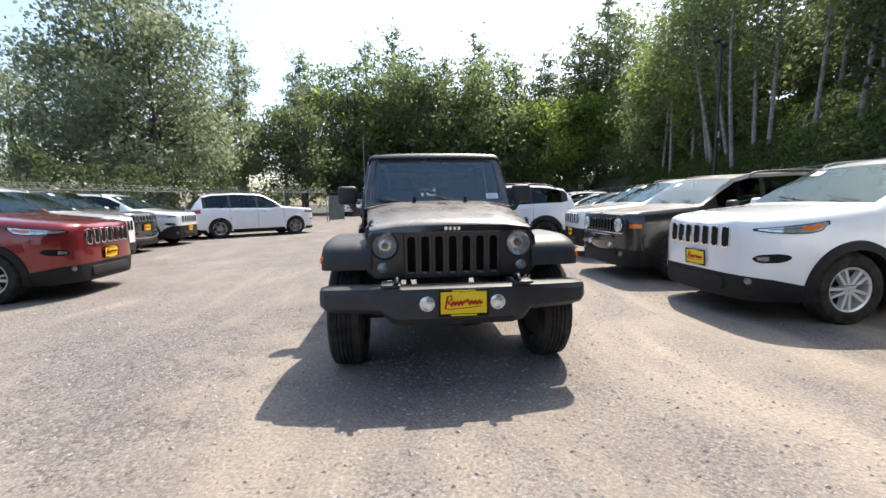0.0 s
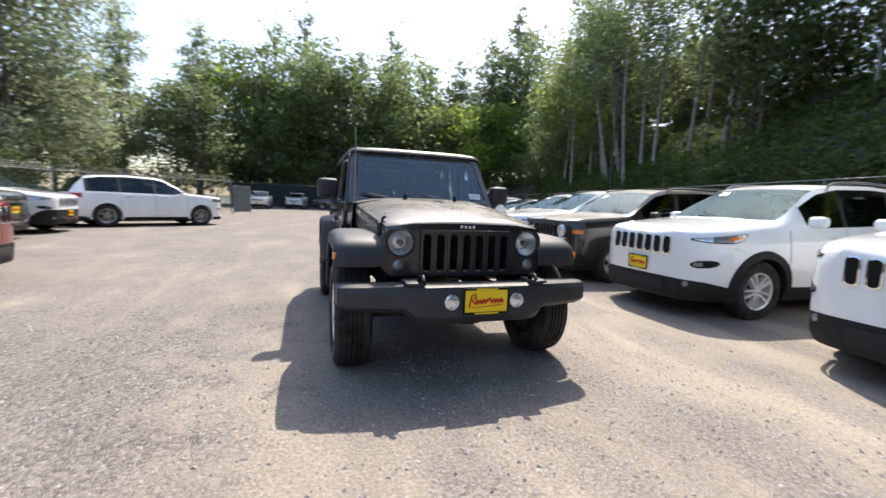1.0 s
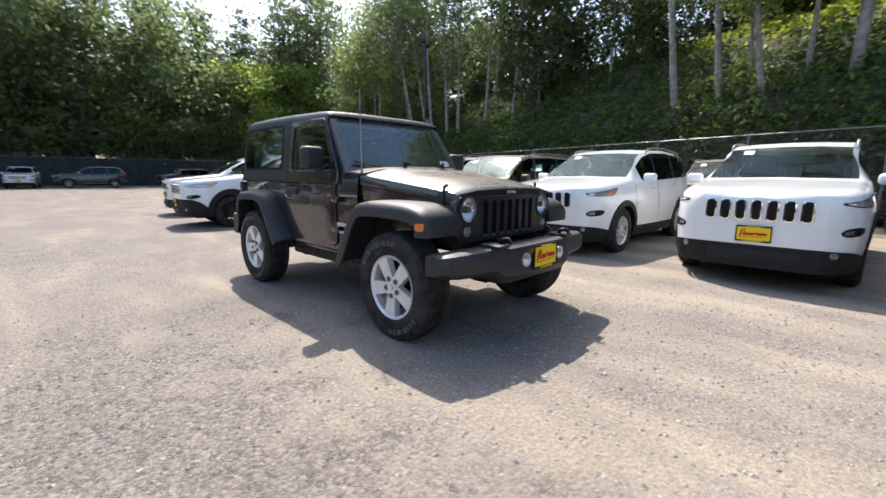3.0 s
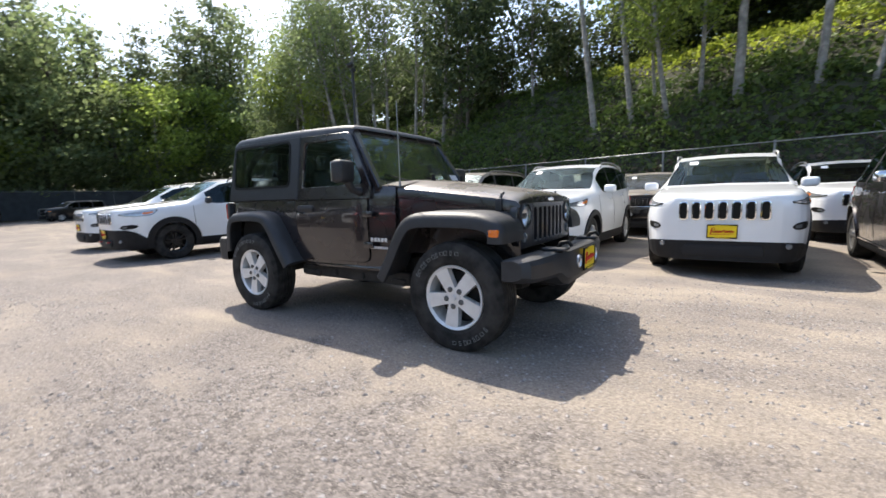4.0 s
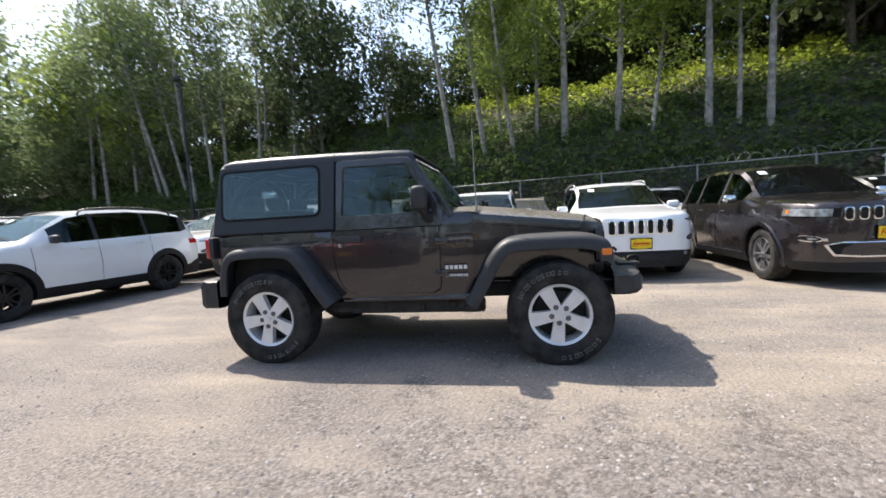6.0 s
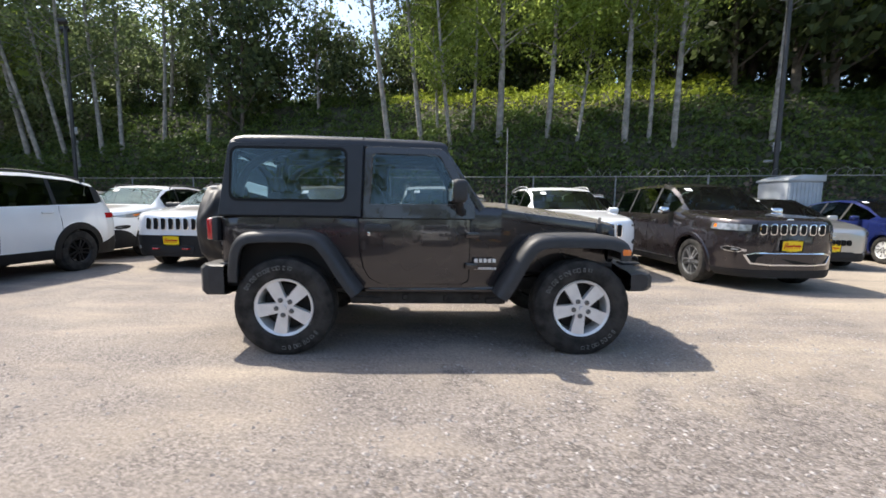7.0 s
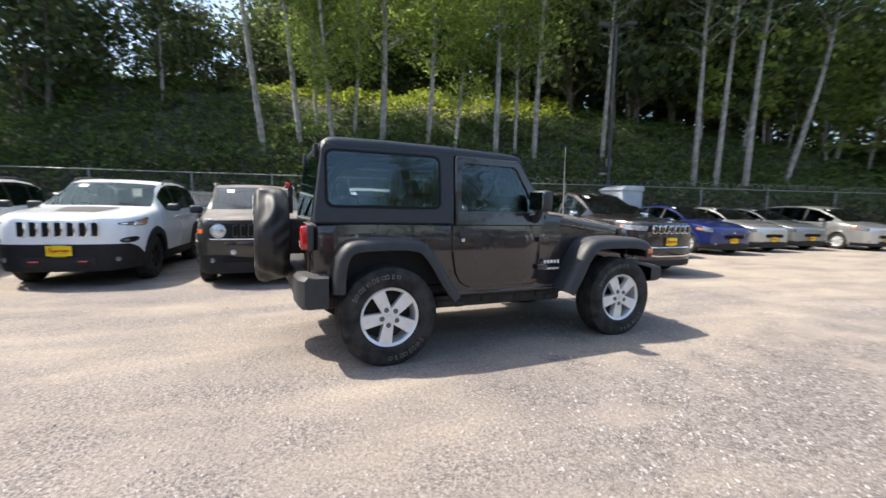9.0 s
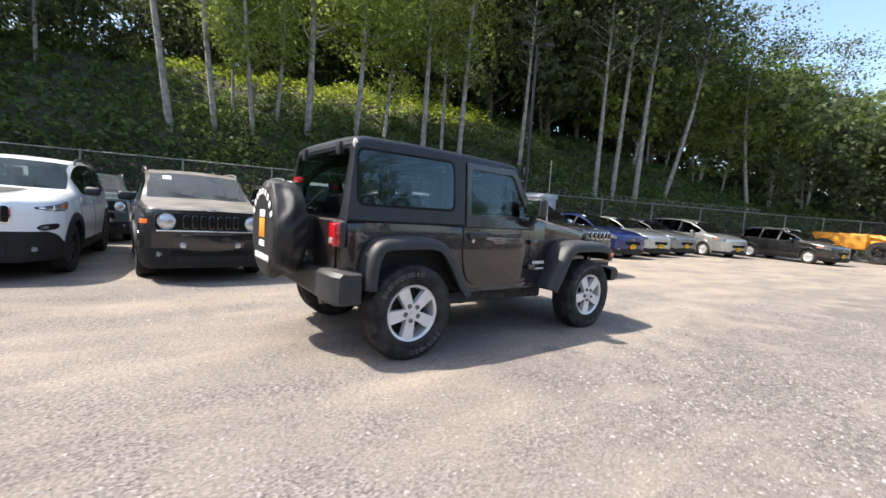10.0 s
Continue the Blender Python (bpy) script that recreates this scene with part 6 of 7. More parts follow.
def loader():
    """A worn orange machine beyond the last cars: body, cab, bucket, wheels."""
    l = thing("wheel_loader", "worn orange machine at the end of the lot", "loader", at(3.50, -25.84, -100))
    part("body", box("body", (0, 0.6, 1.15), (1.8, 2.6, 0.9), "paint_orange", 0.1), l)
    part("front_frame", box("front_frame", (0, -1.4, 0.95), (1.2, 1.6, 0.6), "paint_orange", 0.08), l)
    part("bucket", prism("bucket", [(-3.2, 0.3), (-2.3, 0.25), (-2.2, 1.25), (-2.5, 1.3), (-2.6, 0.6)], "x", -1.2, 1.2, "paint_orange", 0.02), l)
    part("counterweight", box("counterweight", (0, 2.0, 1.0), (1.9, 0.5, 0.8), "rust", 0.08), l)
    for sx in (1, -1):
        for y in (-1.4, 1.2):
            add_wheel(l, (0.62, 0.32, 0.42, "alloy_dark", 5, False), sx * 1.0, y, sx)
        part("lift_arm", tube("lift_arm", [(sx * 0.5, -0.6, 1.5), (sx * 0.5, -1.7, 1.25), (sx * 0.5, -2.4, 0.7)], 0.1, "paint_orange", 8), l)


loader()

# ---- the two-door off-roader that the camera circles ----
def lean(z):
    """Half width of the cabin at a height above the belt."""
    return 0.757 - (z - 1.115) * 0.125


def side_place(off=0.0):
    return lambda y, z, d: (lean(z) + off - d, y, z)


def flare(name, path, x_in, x_out, lip, mat):
    """A wheel-arch flare: a rounded shelf with a turned-down lip, along a path of (y, z) drawn from rear to front."""
    secs = []
    n = len(path)
    for i, (y, z) in enumerate(path):
        y0, z0 = path[max(i - 1, 0)]
        y1, z1 = path[min(i + 1, n - 1)]
        ln = math.hypot(y1 - y0, z1 - z0)
        ny, nz = (z1 - z0) / ln, -(y1 - y0) / ln
        sec = [(x_in, 0.012), (x_out - 0.09, 0.010), (x_out - 0.035, 0.0), (x_out - 0.008, -0.02), (x_out, -0.045), (x_out, -lip), (x_out - 0.018, -lip - 0.004), (x_out - 0.024, -0.05), (x_in, -0.03)]
        secs.append([(x, y + ny * k, z + nz * k) for x, k in sec])
    return loft(name, secs, mat, closed=True, cap=True, smooth=40)


def side_bar(w, h, stroke):
    return ring_panel("letter", rounded(-w, -h, w, h, 0.004, 2), rounded(-w + stroke, -h + stroke, w - stroke, h - stroke, 0.002, 2), lambda a, b, d: (0.002 - d, a, b), 0.004, "letter", 0.001)


SIDE_BARS = [side_bar(0.013, 0.017, 0.0035), side_bar(0.008, 0.018, 0.0035), side_bar(0.015, 0.013, 0.003)]


def build_offroader(m):
    j = thing("off_road_suv", "dark granite two-door off-road SUV with black hardtop and silver wheels", "car", m)
    P = "paint_granite"

    def add(name, me, mm=None, label="", parent=None):
        return part(name, me, parent or j, mm, label)

    def both(name, me, label=""):
        return [add(name, me, None, label), add(name, me, MIRROR_X, label)]

    # tub
    Wt = keyed([(-0.56, 0.715), (-0.34, 0.738), (-0.25, 0.755), (0.2, 0.765), (1.4, 0.765), (1.66, 0.76), (1.73, 0.748), (1.765, 0.725), (1.785, 0.68)])
    Bt = keyed([(-0.56, 1.205), (-0.315, 1.212), (-0.305, 1.115), (1.785, 1.115)])
    Zt = keyed([(-0.56, 0.66), (-0.50, 0.53), (0.60, 0.53), (0.66, 0.55), (0.80, 0.78), (0.92, 0.93), (1.05, 0.965), (1.42, 0.965), (1.55, 0.92), (1.60, 0.82), (1.625, 0.62), (1.785, 0.60)])
    Xp = keyed([(0.5, 0.972), (0.62, 0.988), (0.85, 1.0), (1.0, 1.0), (1.115, 0.99), (1.22, 0.975)])
    ys = sorted(set(np.round(np.concatenate([np.linspace(-0.56, 1.785, 44), [-0.315, -0.305, 0.66, 0.8, 0.92, 1.05, 1.42, 1.55, 1.6, 1.625, 1.73, 1.765]]), 3)))
    secs = []
    for y in ys:
        z0, z1, w = Zt(y), Bt(y), Wt(y)
        secs.append([(w * Xp(z0) - 0.05, y, z0 - 0.004)] + [(w * Xp(z0 + (z1 - z0) * t), y, z0 + (z1 - z0) * t) for t in (0, 0.15, 0.4, 0.65, 0.85, 0.97)] + [(w * Xp(z1) - 0.008, y, z1 - 0.002), (w * Xp(z1) - 0.03, y, z1), (w * Xp(z1) - 0.10, y, z1)])
    add("tub", loft("tub", secs, P, mirror=True), label="dark granite metallic body tub")
    add("tailgate", prism("tailgate", rounded(-0.62, 0.64, 0.62, 1.11, 0.04), "y", 1.765, 1.80, P, 0.008))
    add("rear_panel", box("rear_panel", (0, 1.75, 0.86), (1.38, 0.05, 0.52), P, 0.01))
    add("cowl", loft("cowl", [[(0.70, y, z - 0.012), (0.5, y, z + 0.025), (0.25, y, z + 0.04), (0.0, y, z + 0.045)] for y, z in ((-0.62, 1.215), (-0.5, 1.225), (-0.36, 1.225), (-0.3, 1.20))], P, mirror=True))
    # engine bay sides and hood
    We, Ze, Zc = keyed([(-1.59, 0.585), (-1.5, 0.60), (-0.6, 0.685), (-0.52, 0.69)]), keyed([(-1.59, 1.045), (-1.55, 1.075), (-1.45, 1.09), (-0.52, 1.205)]), keyed([(-1.59, 1.06), (-1.57, 1.095), (-1.52, 1.125), (-1.3, 1.165), (-0.9, 1.22), (-0.52, 1.268)])
    hs, bs = [], []
    for y in [-1.59, -1.575, -1.555, -1.52, -1.48, -1.4, -1.3, -1.1, -0.9, -0.7, -0.58, -0.535]:
        w, e, c = We(y), Ze(y), Zc(y)
        hs.append([(w, y, e - 0.085), (w + 0.002, y, e - 0.03), (w - 0.006, y, e - 0.008), (w - 0.03, y, e + 0.006), (w * 0.82, y, e + (c - e) * 0.45), (w * 0.66, y, e + (c - e) * 0.78), (w * 0.60, y, c - 0.006), (w * 0.3, y, c), (0, y, c + 0.004)])
        bs.append([(w - 0.01, y, 0.66), (w - 0.006, y, 0.9), (w - 0.006, y, e - 0.089)])
    add("hood", loft("hood", hs, P, mirror=True, smooth=28), label="dark metallic hood with raised middle")
    both("engine_bay_side", loft("engine_bay_side", bs, P))
    bm = bmesh.new()
    add_box(bm, (0, -0.95, 0.86), (1.1, 0.9, 0.36), 0.03)
    add("engine_bay", from_bm("engine_bay", bm, "rust"))
    # grille panel: seven cells with rounded slots, lamp panels either side
    gp = lambda a, b, d: (a, -1.60 + d + 0.02 * (abs(a) / 0.6) ** 2, b)
    cw = 0.69 / 7
    for k in range(7):
        x = (k - 3) * cw
        add("grille_slot", ring_panel("grille_slot", rounded(x - cw / 2, 0.715, x + cw / 2, 1.045, 0.001, 1), rounded(x - 0.0275, 0.745, x + 0.0275, 1.012, 0.027), gp, 0.05, "paint_shaded_grille", 0.004))
        add("slot_foot", box("slot_foot", (x, -1.585, 0.752), (0.05, 0.02, 0.012), "steel", 0.004))
    for sx in (1, -1):
        lamp_out = [(0.345, 0.715), (0.56, 0.715), (0.612, 0.77), (0.622, 0.88), (0.61, 1.0), (0.575, 1.045), (0.345, 1.045)]
        lamp_out = [(sx * a, b) for a, b in lamp_out][::sx]
        hole = [(sx * 0.483 + 0.096 * math.cos(t), 0.952 + 0.096 * math.sin(t)) for t in np.linspace(0, 2 * math.pi, 29)[:-1]]
        add("lamp_panel", ring_panel("lamp_panel", lamp_out, hole, gp, 0.05, "paint_shaded_grille", 0.006))
        l = add("headlight", lathe("headlight", [(0.1, 0.03), (0.099, -0.005), (0.091, -0.012), (0.086, 0.0)], "plastic", 36, "y"), pose(sx * 0.483, -1.592, 0.952), "round headlight with clear lens")
        add("reflector", lathe("reflector", [(0.088, 0.0), (0.07, 0.035), (0.035, 0.065), (0.03, 0.055), (0.0, 0.05)], "reflector", 36, "y"), None, "", l)
        add("lens", outward(lathe("lens", [(0.088, -0.002), (0.07, -0.016), (0.04, -0.024), (0.0, -0.028)], "glass_clear", 36, "y"), (0, 0.5, 0)), None, "", l)
        add("bulb_shield", lathe("bulb_shield", [(0.0, -0.005), (0.022, 0.0), (0.024, 0.05)], "steel", 20, "y"), None, "", l)
        s = add("turn_signal", lathe("turn_signal", [(0.0, -0.010), (0.028, -0.007), (0.038, 0.0), (0.041, 0.03)], "lamp_dark", 24, "y"), pose(sx * 0.50, -1.595, 0.795), "round clear turn signal")
    add("grille_cap", loft("grille_cap", [[(0.60, -1.588, 1.043), (0.40, -1.606, 1.046), (0.2, -1.612, 1.048), (0, -1.614, 1.048)], [(0.585, -1.585, 1.062), (0.40, -1.60, 1.086), (0.2, -1.606, 1.092), (0, -1.607, 1.093)]], P, mirror=True))
    add("radiator", box("radiator", (0, -1.44, 0.88), (1.15, 0.02, 0.4), "print_black"))
    bm = bmesh.new()
    for k, w in enumerate((0.022, 0.02, 0.02, 0.022)):
        add_box(bm, (-0.048 + k * 0.031, -1.612, 1.067), (w, 0.006, 0.026), 0.004, 1)
    add("badge", from_bm("badge", bm, "chrome"), None, "small chrome badge")
    # windscreen frame and glass
    wa, wb = Vector((0, -0.415, 1.205)), Vector((0, -0.055, 1.745))
    wu = (wb - wa).normalized()
    wn = Vector((0, -wu.z, wu.y))
    wl = (wb - wa).length

    def wp(a, b, d):
        p = wa + wu * b - wn * d
        return (a, p.y, p.z)

    outer = [(0.735, 0), (0.728, 0.05), (0.672, wl - 0.03), (0.64, wl), (-0.64, wl), (-0.672, wl - 0.03), (-0.728, 0.05), (-0.735, 0)]
    hole = []
    for x, b, r, a0 in ((0.607, wl - 0.075, 0.04, 0), (-0.607, wl - 0.075, 0.04, 90), (-0.657, 0.065, 0.04, 180), (0.657, 0.065, 0.04, 270)):
        sx, sb = (1 if x > 0 else -1), (1 if b > 0.3 else -1)
        for i in range(5):
            t = radians(a0 + 90 * i / 4)
            hole.append((x - sx * r + r * math.cos(t), b - sb * r + r * math.sin(t)))
    add("windscreen_frame", ring_panel("windscreen_frame", outer, hole, wp, 0.05, P, 0.012))
    add("windscreen", sheet("windscreen", [(a * 1.01, (b - wl / 2) * 1.01 + wl / 2) for a, b in hole], wp, "glass_front", 0.012), None, "raked windscreen glass mirroring the sky")
    st = add("windscreen_sticker", sheet("windscreen_sticker", [(0.50, 0.10), (0.62, 0.10), (0.62, 0.165), (0.50, 0.165)], wp, "paper", 0.008))
    bm = bmesh.new()
    for k in range(4):
        p = wp(0.56, 0.112 + k * 0.013, 0.0065)
        add_box(bm, p, (0.09, 0.002, 0.004), 0, 1, (math.degrees(math.atan2(wu.z, wu.y)) - 90, 0, 0))
    add("sticker_print", from_bm("sticker_print", bm, "print_grey"), None, "", st)
    for x0, x1 in ((0.52, -0.02), (-0.04, -0.6)):
        pv = wp(x0 - 0.1, 0.02, -0.03)
        w = add("wiper", tube("wiper", [pv, wp(x0 - 0.3, 0.045, -0.03), wp(x1 + 0.06, 0.10, -0.022)], [0.013, 0.009, 0.006], "plastic", 6))
        add("wiper_blade", tube("wiper_blade", [wp(x0 - 0.22, 0.058, -0.012), wp(x1, 0.115, -0.012)], 0.008, "print_black", 5), None, "", w)
    for x in (-0.24, 0.24):
        add("hood_bumper", lathe("hood_bumper", [(0.0, 0.05), (0.012, 0.045), (0.018, 0.0), (0.024, -0.02)], "print_black", 12, "z"), pose(x, -0.62, 1.262))
    add("footman_loop", tube("footman_loop", [(-0.04, -0.86, 1.222), (-0.035, -0.86, 1.245), (0.035, -0.86, 1.245), (0.04, -0.86, 1.222)], 0.006, "plastic", 6))
    # hardtop: roof, sides, rear frame
    rs = []
    for y, e, dz in ((-0.10, 1.715, 0.0), (-0.085, 1.738, 0.006), (-0.05, 1.750, 0.016), (0.1, 1.760, 0.026), (0.62, 1.776, 0.032), (1.2, 1.785, 0.032), (1.58, 1.782, 0.028), (1.65, 1.772, 0.02), (1.69, 1.745, 0.008), (1.705, 1.71, 0.0)):
        w = lean(e) - 0.004
        rs.append([(w + 0.012, y, e - 0.075), (w + 0.008, y, e - 0.03), (w - 0.012, y, e - 0.006), (w - 0.05, y, e + dz * 0.25), (w * 0.72, y, e + dz * 0.75), (w * 0.4, y, e + dz), (0, y, e + dz)])
    add("roof", loft("roof", rs, "hardtop", mirror=True, smooth=45), label="black grained hardtop roof")
    for y in (0.60,):
        add("roof_seam", loft("roof_seam", [[(lean(1.776) + 0.01, yy, 1.72), (lean(1.776) - 0.012, yy, 1.773), (0.4, yy, 1.806), (0, yy, 1.812)] for yy in (y, y + 0.006)], "print_black", mirror=True))
    side_o = [(0.612, 1.118), (1.77, 1.118), (1.765, 1.2), (1.705, 1.68), (1.69, 1.72), (0.596, 1.71)]
    for me, sx in ((ring_panel("hardtop_side", side_o, rounded(0.75, 1.262, 1.662, 1.668, 0.05), side_place(0.008), 0.035, "hardtop", 0.008), 1),):
        both("hardtop_side", me, "black hardtop side")
    both("quarter_window", sheet("quarter_window", rounded(0.735, 1.247, 1.677, 1.683, 0.06), side_place(0.011), "glass_tint"), "dark tinted quarter window")
    both("pillar", sheet("pillar", [(0.54, 1.1), (0.70, 1.1), (0.68, 1.71), (0.53, 1.71)], side_place(-0.032), "hardtop"))
    both("window_gasket", ring_panel("window_gasket", rounded(0.727, 1.239, 1.685, 1.69, 0.065), rounded(0.75, 1.262, 1.662, 1.668, 0.05), side_place(0.0125), 0.006, "print_black", 0.002))
    both("belt_strip", loft("belt_strip", [[(0.752, y, 1.112), (0.768, y, 1.116), (0.768, y, 1.128), (0.75, y, 1.134)] for y in (0.64, 1.2, 1.76)], "print_black"))
    rp = lambda a, b, d: (a, 1.772 - (b - 1.118) * 0.125 - d, b)
    rear_o = [(-0.765, 1.118), (0.765, 1.118), (0.69, 1.72), (0.66, 1.755), (-0.66, 1.755), (-0.69, 1.72)]
    add("rear_frame", ring_panel("rear_frame", rear_o, rounded(-0.6, 1.16, 0.6, 1.67, 0.06), rp, 0.05, "hardtop", 0.02))
    add("rear_glass", sheet("rear_glass", rounded(-0.63, 1.135, 0.63, 1.69, 0.06), rp, "glass_tint", -0.006), None, "tinted lift-up rear glass")
    for x in (-0.42, 0.42):
        add("glass_hinge", box("glass_hinge", (x, 1.712, 1.695), (0.075, 0.04, 0.11), "plastic", 0.015))
    add("rear_wiper", tube("rear_wiper", [(0.1, 1.80, 1.17), (-0.25, 1.785, 1.33)], [0.014, 0.006], "plastic", 6))
    # doors
    door = [(0.632, 1.108), (0.625, 0.85), (0.595, 0.70), (0.545, 0.615), (0.46, 0.572), (-0.22, 0.565), (-0.27, 0.585), (-0.285, 0.63), (-0.29, 1.108)]
    dplace = lambda y, z, d: (Wt(min(max(y, -0.25), 1.6)) * Xp(z) + 0.012 - d, y, z)
    cen = (0.17, 0.86)
    seam = [(cen[0] + (a - cen[0]) * 1.014, cen[1] + (b - cen[1]) * 1.022) for a, b in door]
    frame_o = [(0.60, 1.11), (0.585, 1.68), (0.565, 1.705), (-0.04, 1.695), (-0.085, 1.665), (-0.335, 1.215), (-0.33, 1.11)]
    win = [(0.535, 1.24), (0.52, 1.62), (0.50, 1.64), (-0.01, 1.632), (-0.04, 1.61), (-0.235, 1.25), (-0.225, 1.235), (0.52, 1.228)]
    for sx, mm in ((1, None), (-1, MIRROR_X)):
        zs = np.concatenate([np.linspace(0.566, 0.70, 7), np.linspace(0.74, 1.106, 6)])
        left = keyed([(0.565, -0.215), (0.575, -0.262), (0.60, -0.28), (0.63, -0.286), (1.11, -0.29)])
        right = keyed([(0.565, 0.44), (0.572, 0.47), (0.60, 0.53), (0.64, 0.565), (0.70, 0.595), (0.85, 0.625), (1.11, 0.632)])
        rows = []
        for z in zs:
            a, b = left(z), right(z)
            rows.append([dplace(y, z, dd) for y, dd in [(a, 0.03), (a, 0.006), (a + 0.007, 0.0)] + [(a + (b - a) * t, 0.0) for t in (0.2, 0.4, 0.6, 0.8)] + [(b - 0.007, 0.0), (b, 0.006), (b, 0.03)]])
        rows = [[(x - 0.02, y, z - 0.002) for x, y, z in rows[0]]] + rows
        d = add("door", loft("door", rows, P, smooth=40), mm, "dark granite door with black mirror and handle")
        add("door_gap", sheet("door_gap", seam, dplace, "print_black", 0.0085), None, "", d)
        add("window_frame", ring_panel("window_frame", frame_o, win, side_place(0.012), 0.035, P, 0.008), None, "", d)
        add("window_pane", sheet("window_pane", win, side_place(0.0), "glass_tint", 0.006), None, "", d)
        add("door_handle", prism("door_handle", rounded(0.36, 1.0, 0.58, 1.065, 0.03), "x", 0.76, 0.80, "plastic", 0.01), None, "black door handle", d)
        add("lock_cylinder", lathe("lock_cylinder", [(0.0, 0.812), (0.016, 0.81), (0.018, 0.78)], "chrome", 14, "x"), pose(0, 0.545, 0.985), "", d)
        for z in (0.72, 0.98):
            add("door_hinge", box("door_hinge", (0.778, -0.31, z), (0.026, 0.11, 0.05), P, 0.008), None, "", d)
        mi = add("wing_mirror", box("wing_mirror", (0.905, -0.18, 1.335), (0.19, 0.115, 0.185), "plastic", 0.035, 3, (0, 0, -8)), None, "black wing mirror", d)
        add("mirror_arm", tube("mirror_arm", [(0.76, -0.22, 1.17), (0.83, -0.2, 1.19), (0.87, -0.19, 1.26)], [0.04, 0.03, 0.035], "plastic", 8), mm)
        add("mirror_glass", box("mirror_glass", (0.905, -0.117, 1.335), (0.165, 0.004, 0.155), "mirror", 0.001, 1, (0, 0, -8)), mm)
        # flank badges, marker, latch
        bm = bmesh.new()
        for z, y0, n in ((0.768, -0.325, 5), (0.702, -0.325, 10)):
            for k in range(n):
                wdt = 0.19 / n
                add_box(bm, (0.775, y0 - (k + 0.5) * wdt, z), (0.004, wdt * 0.72, 0.032 if n == 5 else 0.02), 0.001, 1)
        add("flank_badge", from_bm("flank_badge", bm, "alloy"), mm)
        add("side_marker", prism("side_marker", rounded(-1.585, 0.835, -1.515, 0.885, 0.012), "x", 0.895, 0.934, "amber", 0.004), mm, "amber side marker")
        la = add("hood_latch", box("hood_latch", (0.612, -1.44, 1.035), (0.03, 0.05, 0.10), "plastic", 0.01), mm)
        add("latch_loop", tube("latch_loop", [(0.60, -1.44, 1.06), (0.585, -1.45, 1.115), (0.57, -1.46, 1.125)], 0.012, "plastic", 6), None, "", la)
        # flares
        fp = smooth_path([(-0.50, 0.50), (-0.60, 0.67), (-0.70, 0.85), (-0.80, 0.955), (-0.93, 0.99), (-1.2, 0.995), (-1.42, 0.985), (-1.55, 0.945), (-1.60, 0.87), (-1.605, 0.79)], 4)
        add("front_flare", flare("front_flare", fp, 0.58, 0.93, 0.10, "plastic"), mm, "textured black plastic fender flare")
        rp2 = smooth_path([(1.65, 0.60), (1.645, 0.72), (1.62, 0.86), (1.56, 0.955), (1.46, 0.995), (1.25, 1.005), (1.05, 1.0), (0.92, 0.96), (0.82, 0.85), (0.70, 0.66), (0.60, 0.525)], 4)
        add("rear_flare", flare("rear_flare", rp2, 0.74, 0.925, 0.085, "plastic"), mm, "textured black plastic fender flare")
        add("wheel_well", box("wheel_well", (0.36, 1.21, 0.80), (0.68, 0.86, 0.36), "dark", 0.02), mm)
        # sill rail
        add("sill", box("sill", (0.70, 0.03, 0.508), (0.07, 1.12, 0.05), P, 0.02), mm)
        bm = bmesh.new()
        add_box(bm, (0.61, 0.05, 0.425), (0.09, 1.36, 0.115), 0.02)
        for y, w, z in ((-0.52, 0.16, 0.40), (-0.36, 0.07, 0.44), (-0.1, 0.05, 0.42), (0.25, 0.06, 0.43), (0.5, 0.1, 0.40), (0.62, 0.2, 0.41)):
            add_box(bm, (0.655, y, z), (0.03, w, 0.06), 0.012, 1)
        add("frame_rail", from_bm("frame_rail", bm, "rust"), mm)
        t = add("tail_light", box("tail_light", (0.705, 1.822, 1.01), (0.125, 0.085, 0.18), "redlens", 0.02, 3), mm, "red tail light")
        add("lamp_housing", box("lamp_housing", (0.705, 1.795, 1.01), (0.14, 0.05, 0.20), "plastic", 0.015), None, "", t)
        add("reverse_lens", box("reverse_lens", (0.705, 1.866, 0.965), (0.06, 0.006, 0.045), "lens", 0.003, 1), None, "", t)
        f = add("fog_light", lathe("fog_light", [(0.0, -0.004), (0.03, -0.002), (0.040, 0.002), (0.044, -0.008), (0.05, -0.006), (0.052, 0.06)], "lens", 28, "y"), (mm or Matrix()) @ pose(0.232 + (0.025 if sx > 0 else -0.025), -1.905, 0.60))
        h = add("tow_hook", tube("tow_hook", [(0.40, -1.80, 0.71), (0.40, -1.83, 0.755), (0.40, -1.88, 0.765), (0.40, -1.905, 0.735)], [0.018, 0.018, 0.016, 0.014], "print_black", 8), mm)
    # front bumper
    secs = []
    for x, yf, lo, hi, back in ((0.0, -1.90, 0.44, 0.705, -1.70), (0.36, -1.90, 0.44, 0.705, -1.70), (0.44, -1.885, 0.455, 0.712, -1.68), (0.50, -1.862, 0.515, 0.705, -1.66), (0.80, -1.82, 0.525, 0.70, -1.62), (0.88, -1.79, 0.535, 0.695, -1.60), (0.918, -1.74, 0.55, 0.685, -1.60)):
        c, h = (lo + hi) / 2, (hi - lo) / 2
        secs.append([(x, back, hi - 0.01), (x, yf + 0.06, hi), (x, yf + 0.02, hi - 0.012), (x, yf, c + h * 0.5), (x, yf, c - h * 0.55), (x, yf + 0.03, lo + 0.01), (x, yf + 0.08, lo), (x, back, lo)])
    add("front_bumper", loft("front_bumper", secs, "plastic", closed=False, mirror=True, smooth=30), None, "wide textured black plastic front bumper")
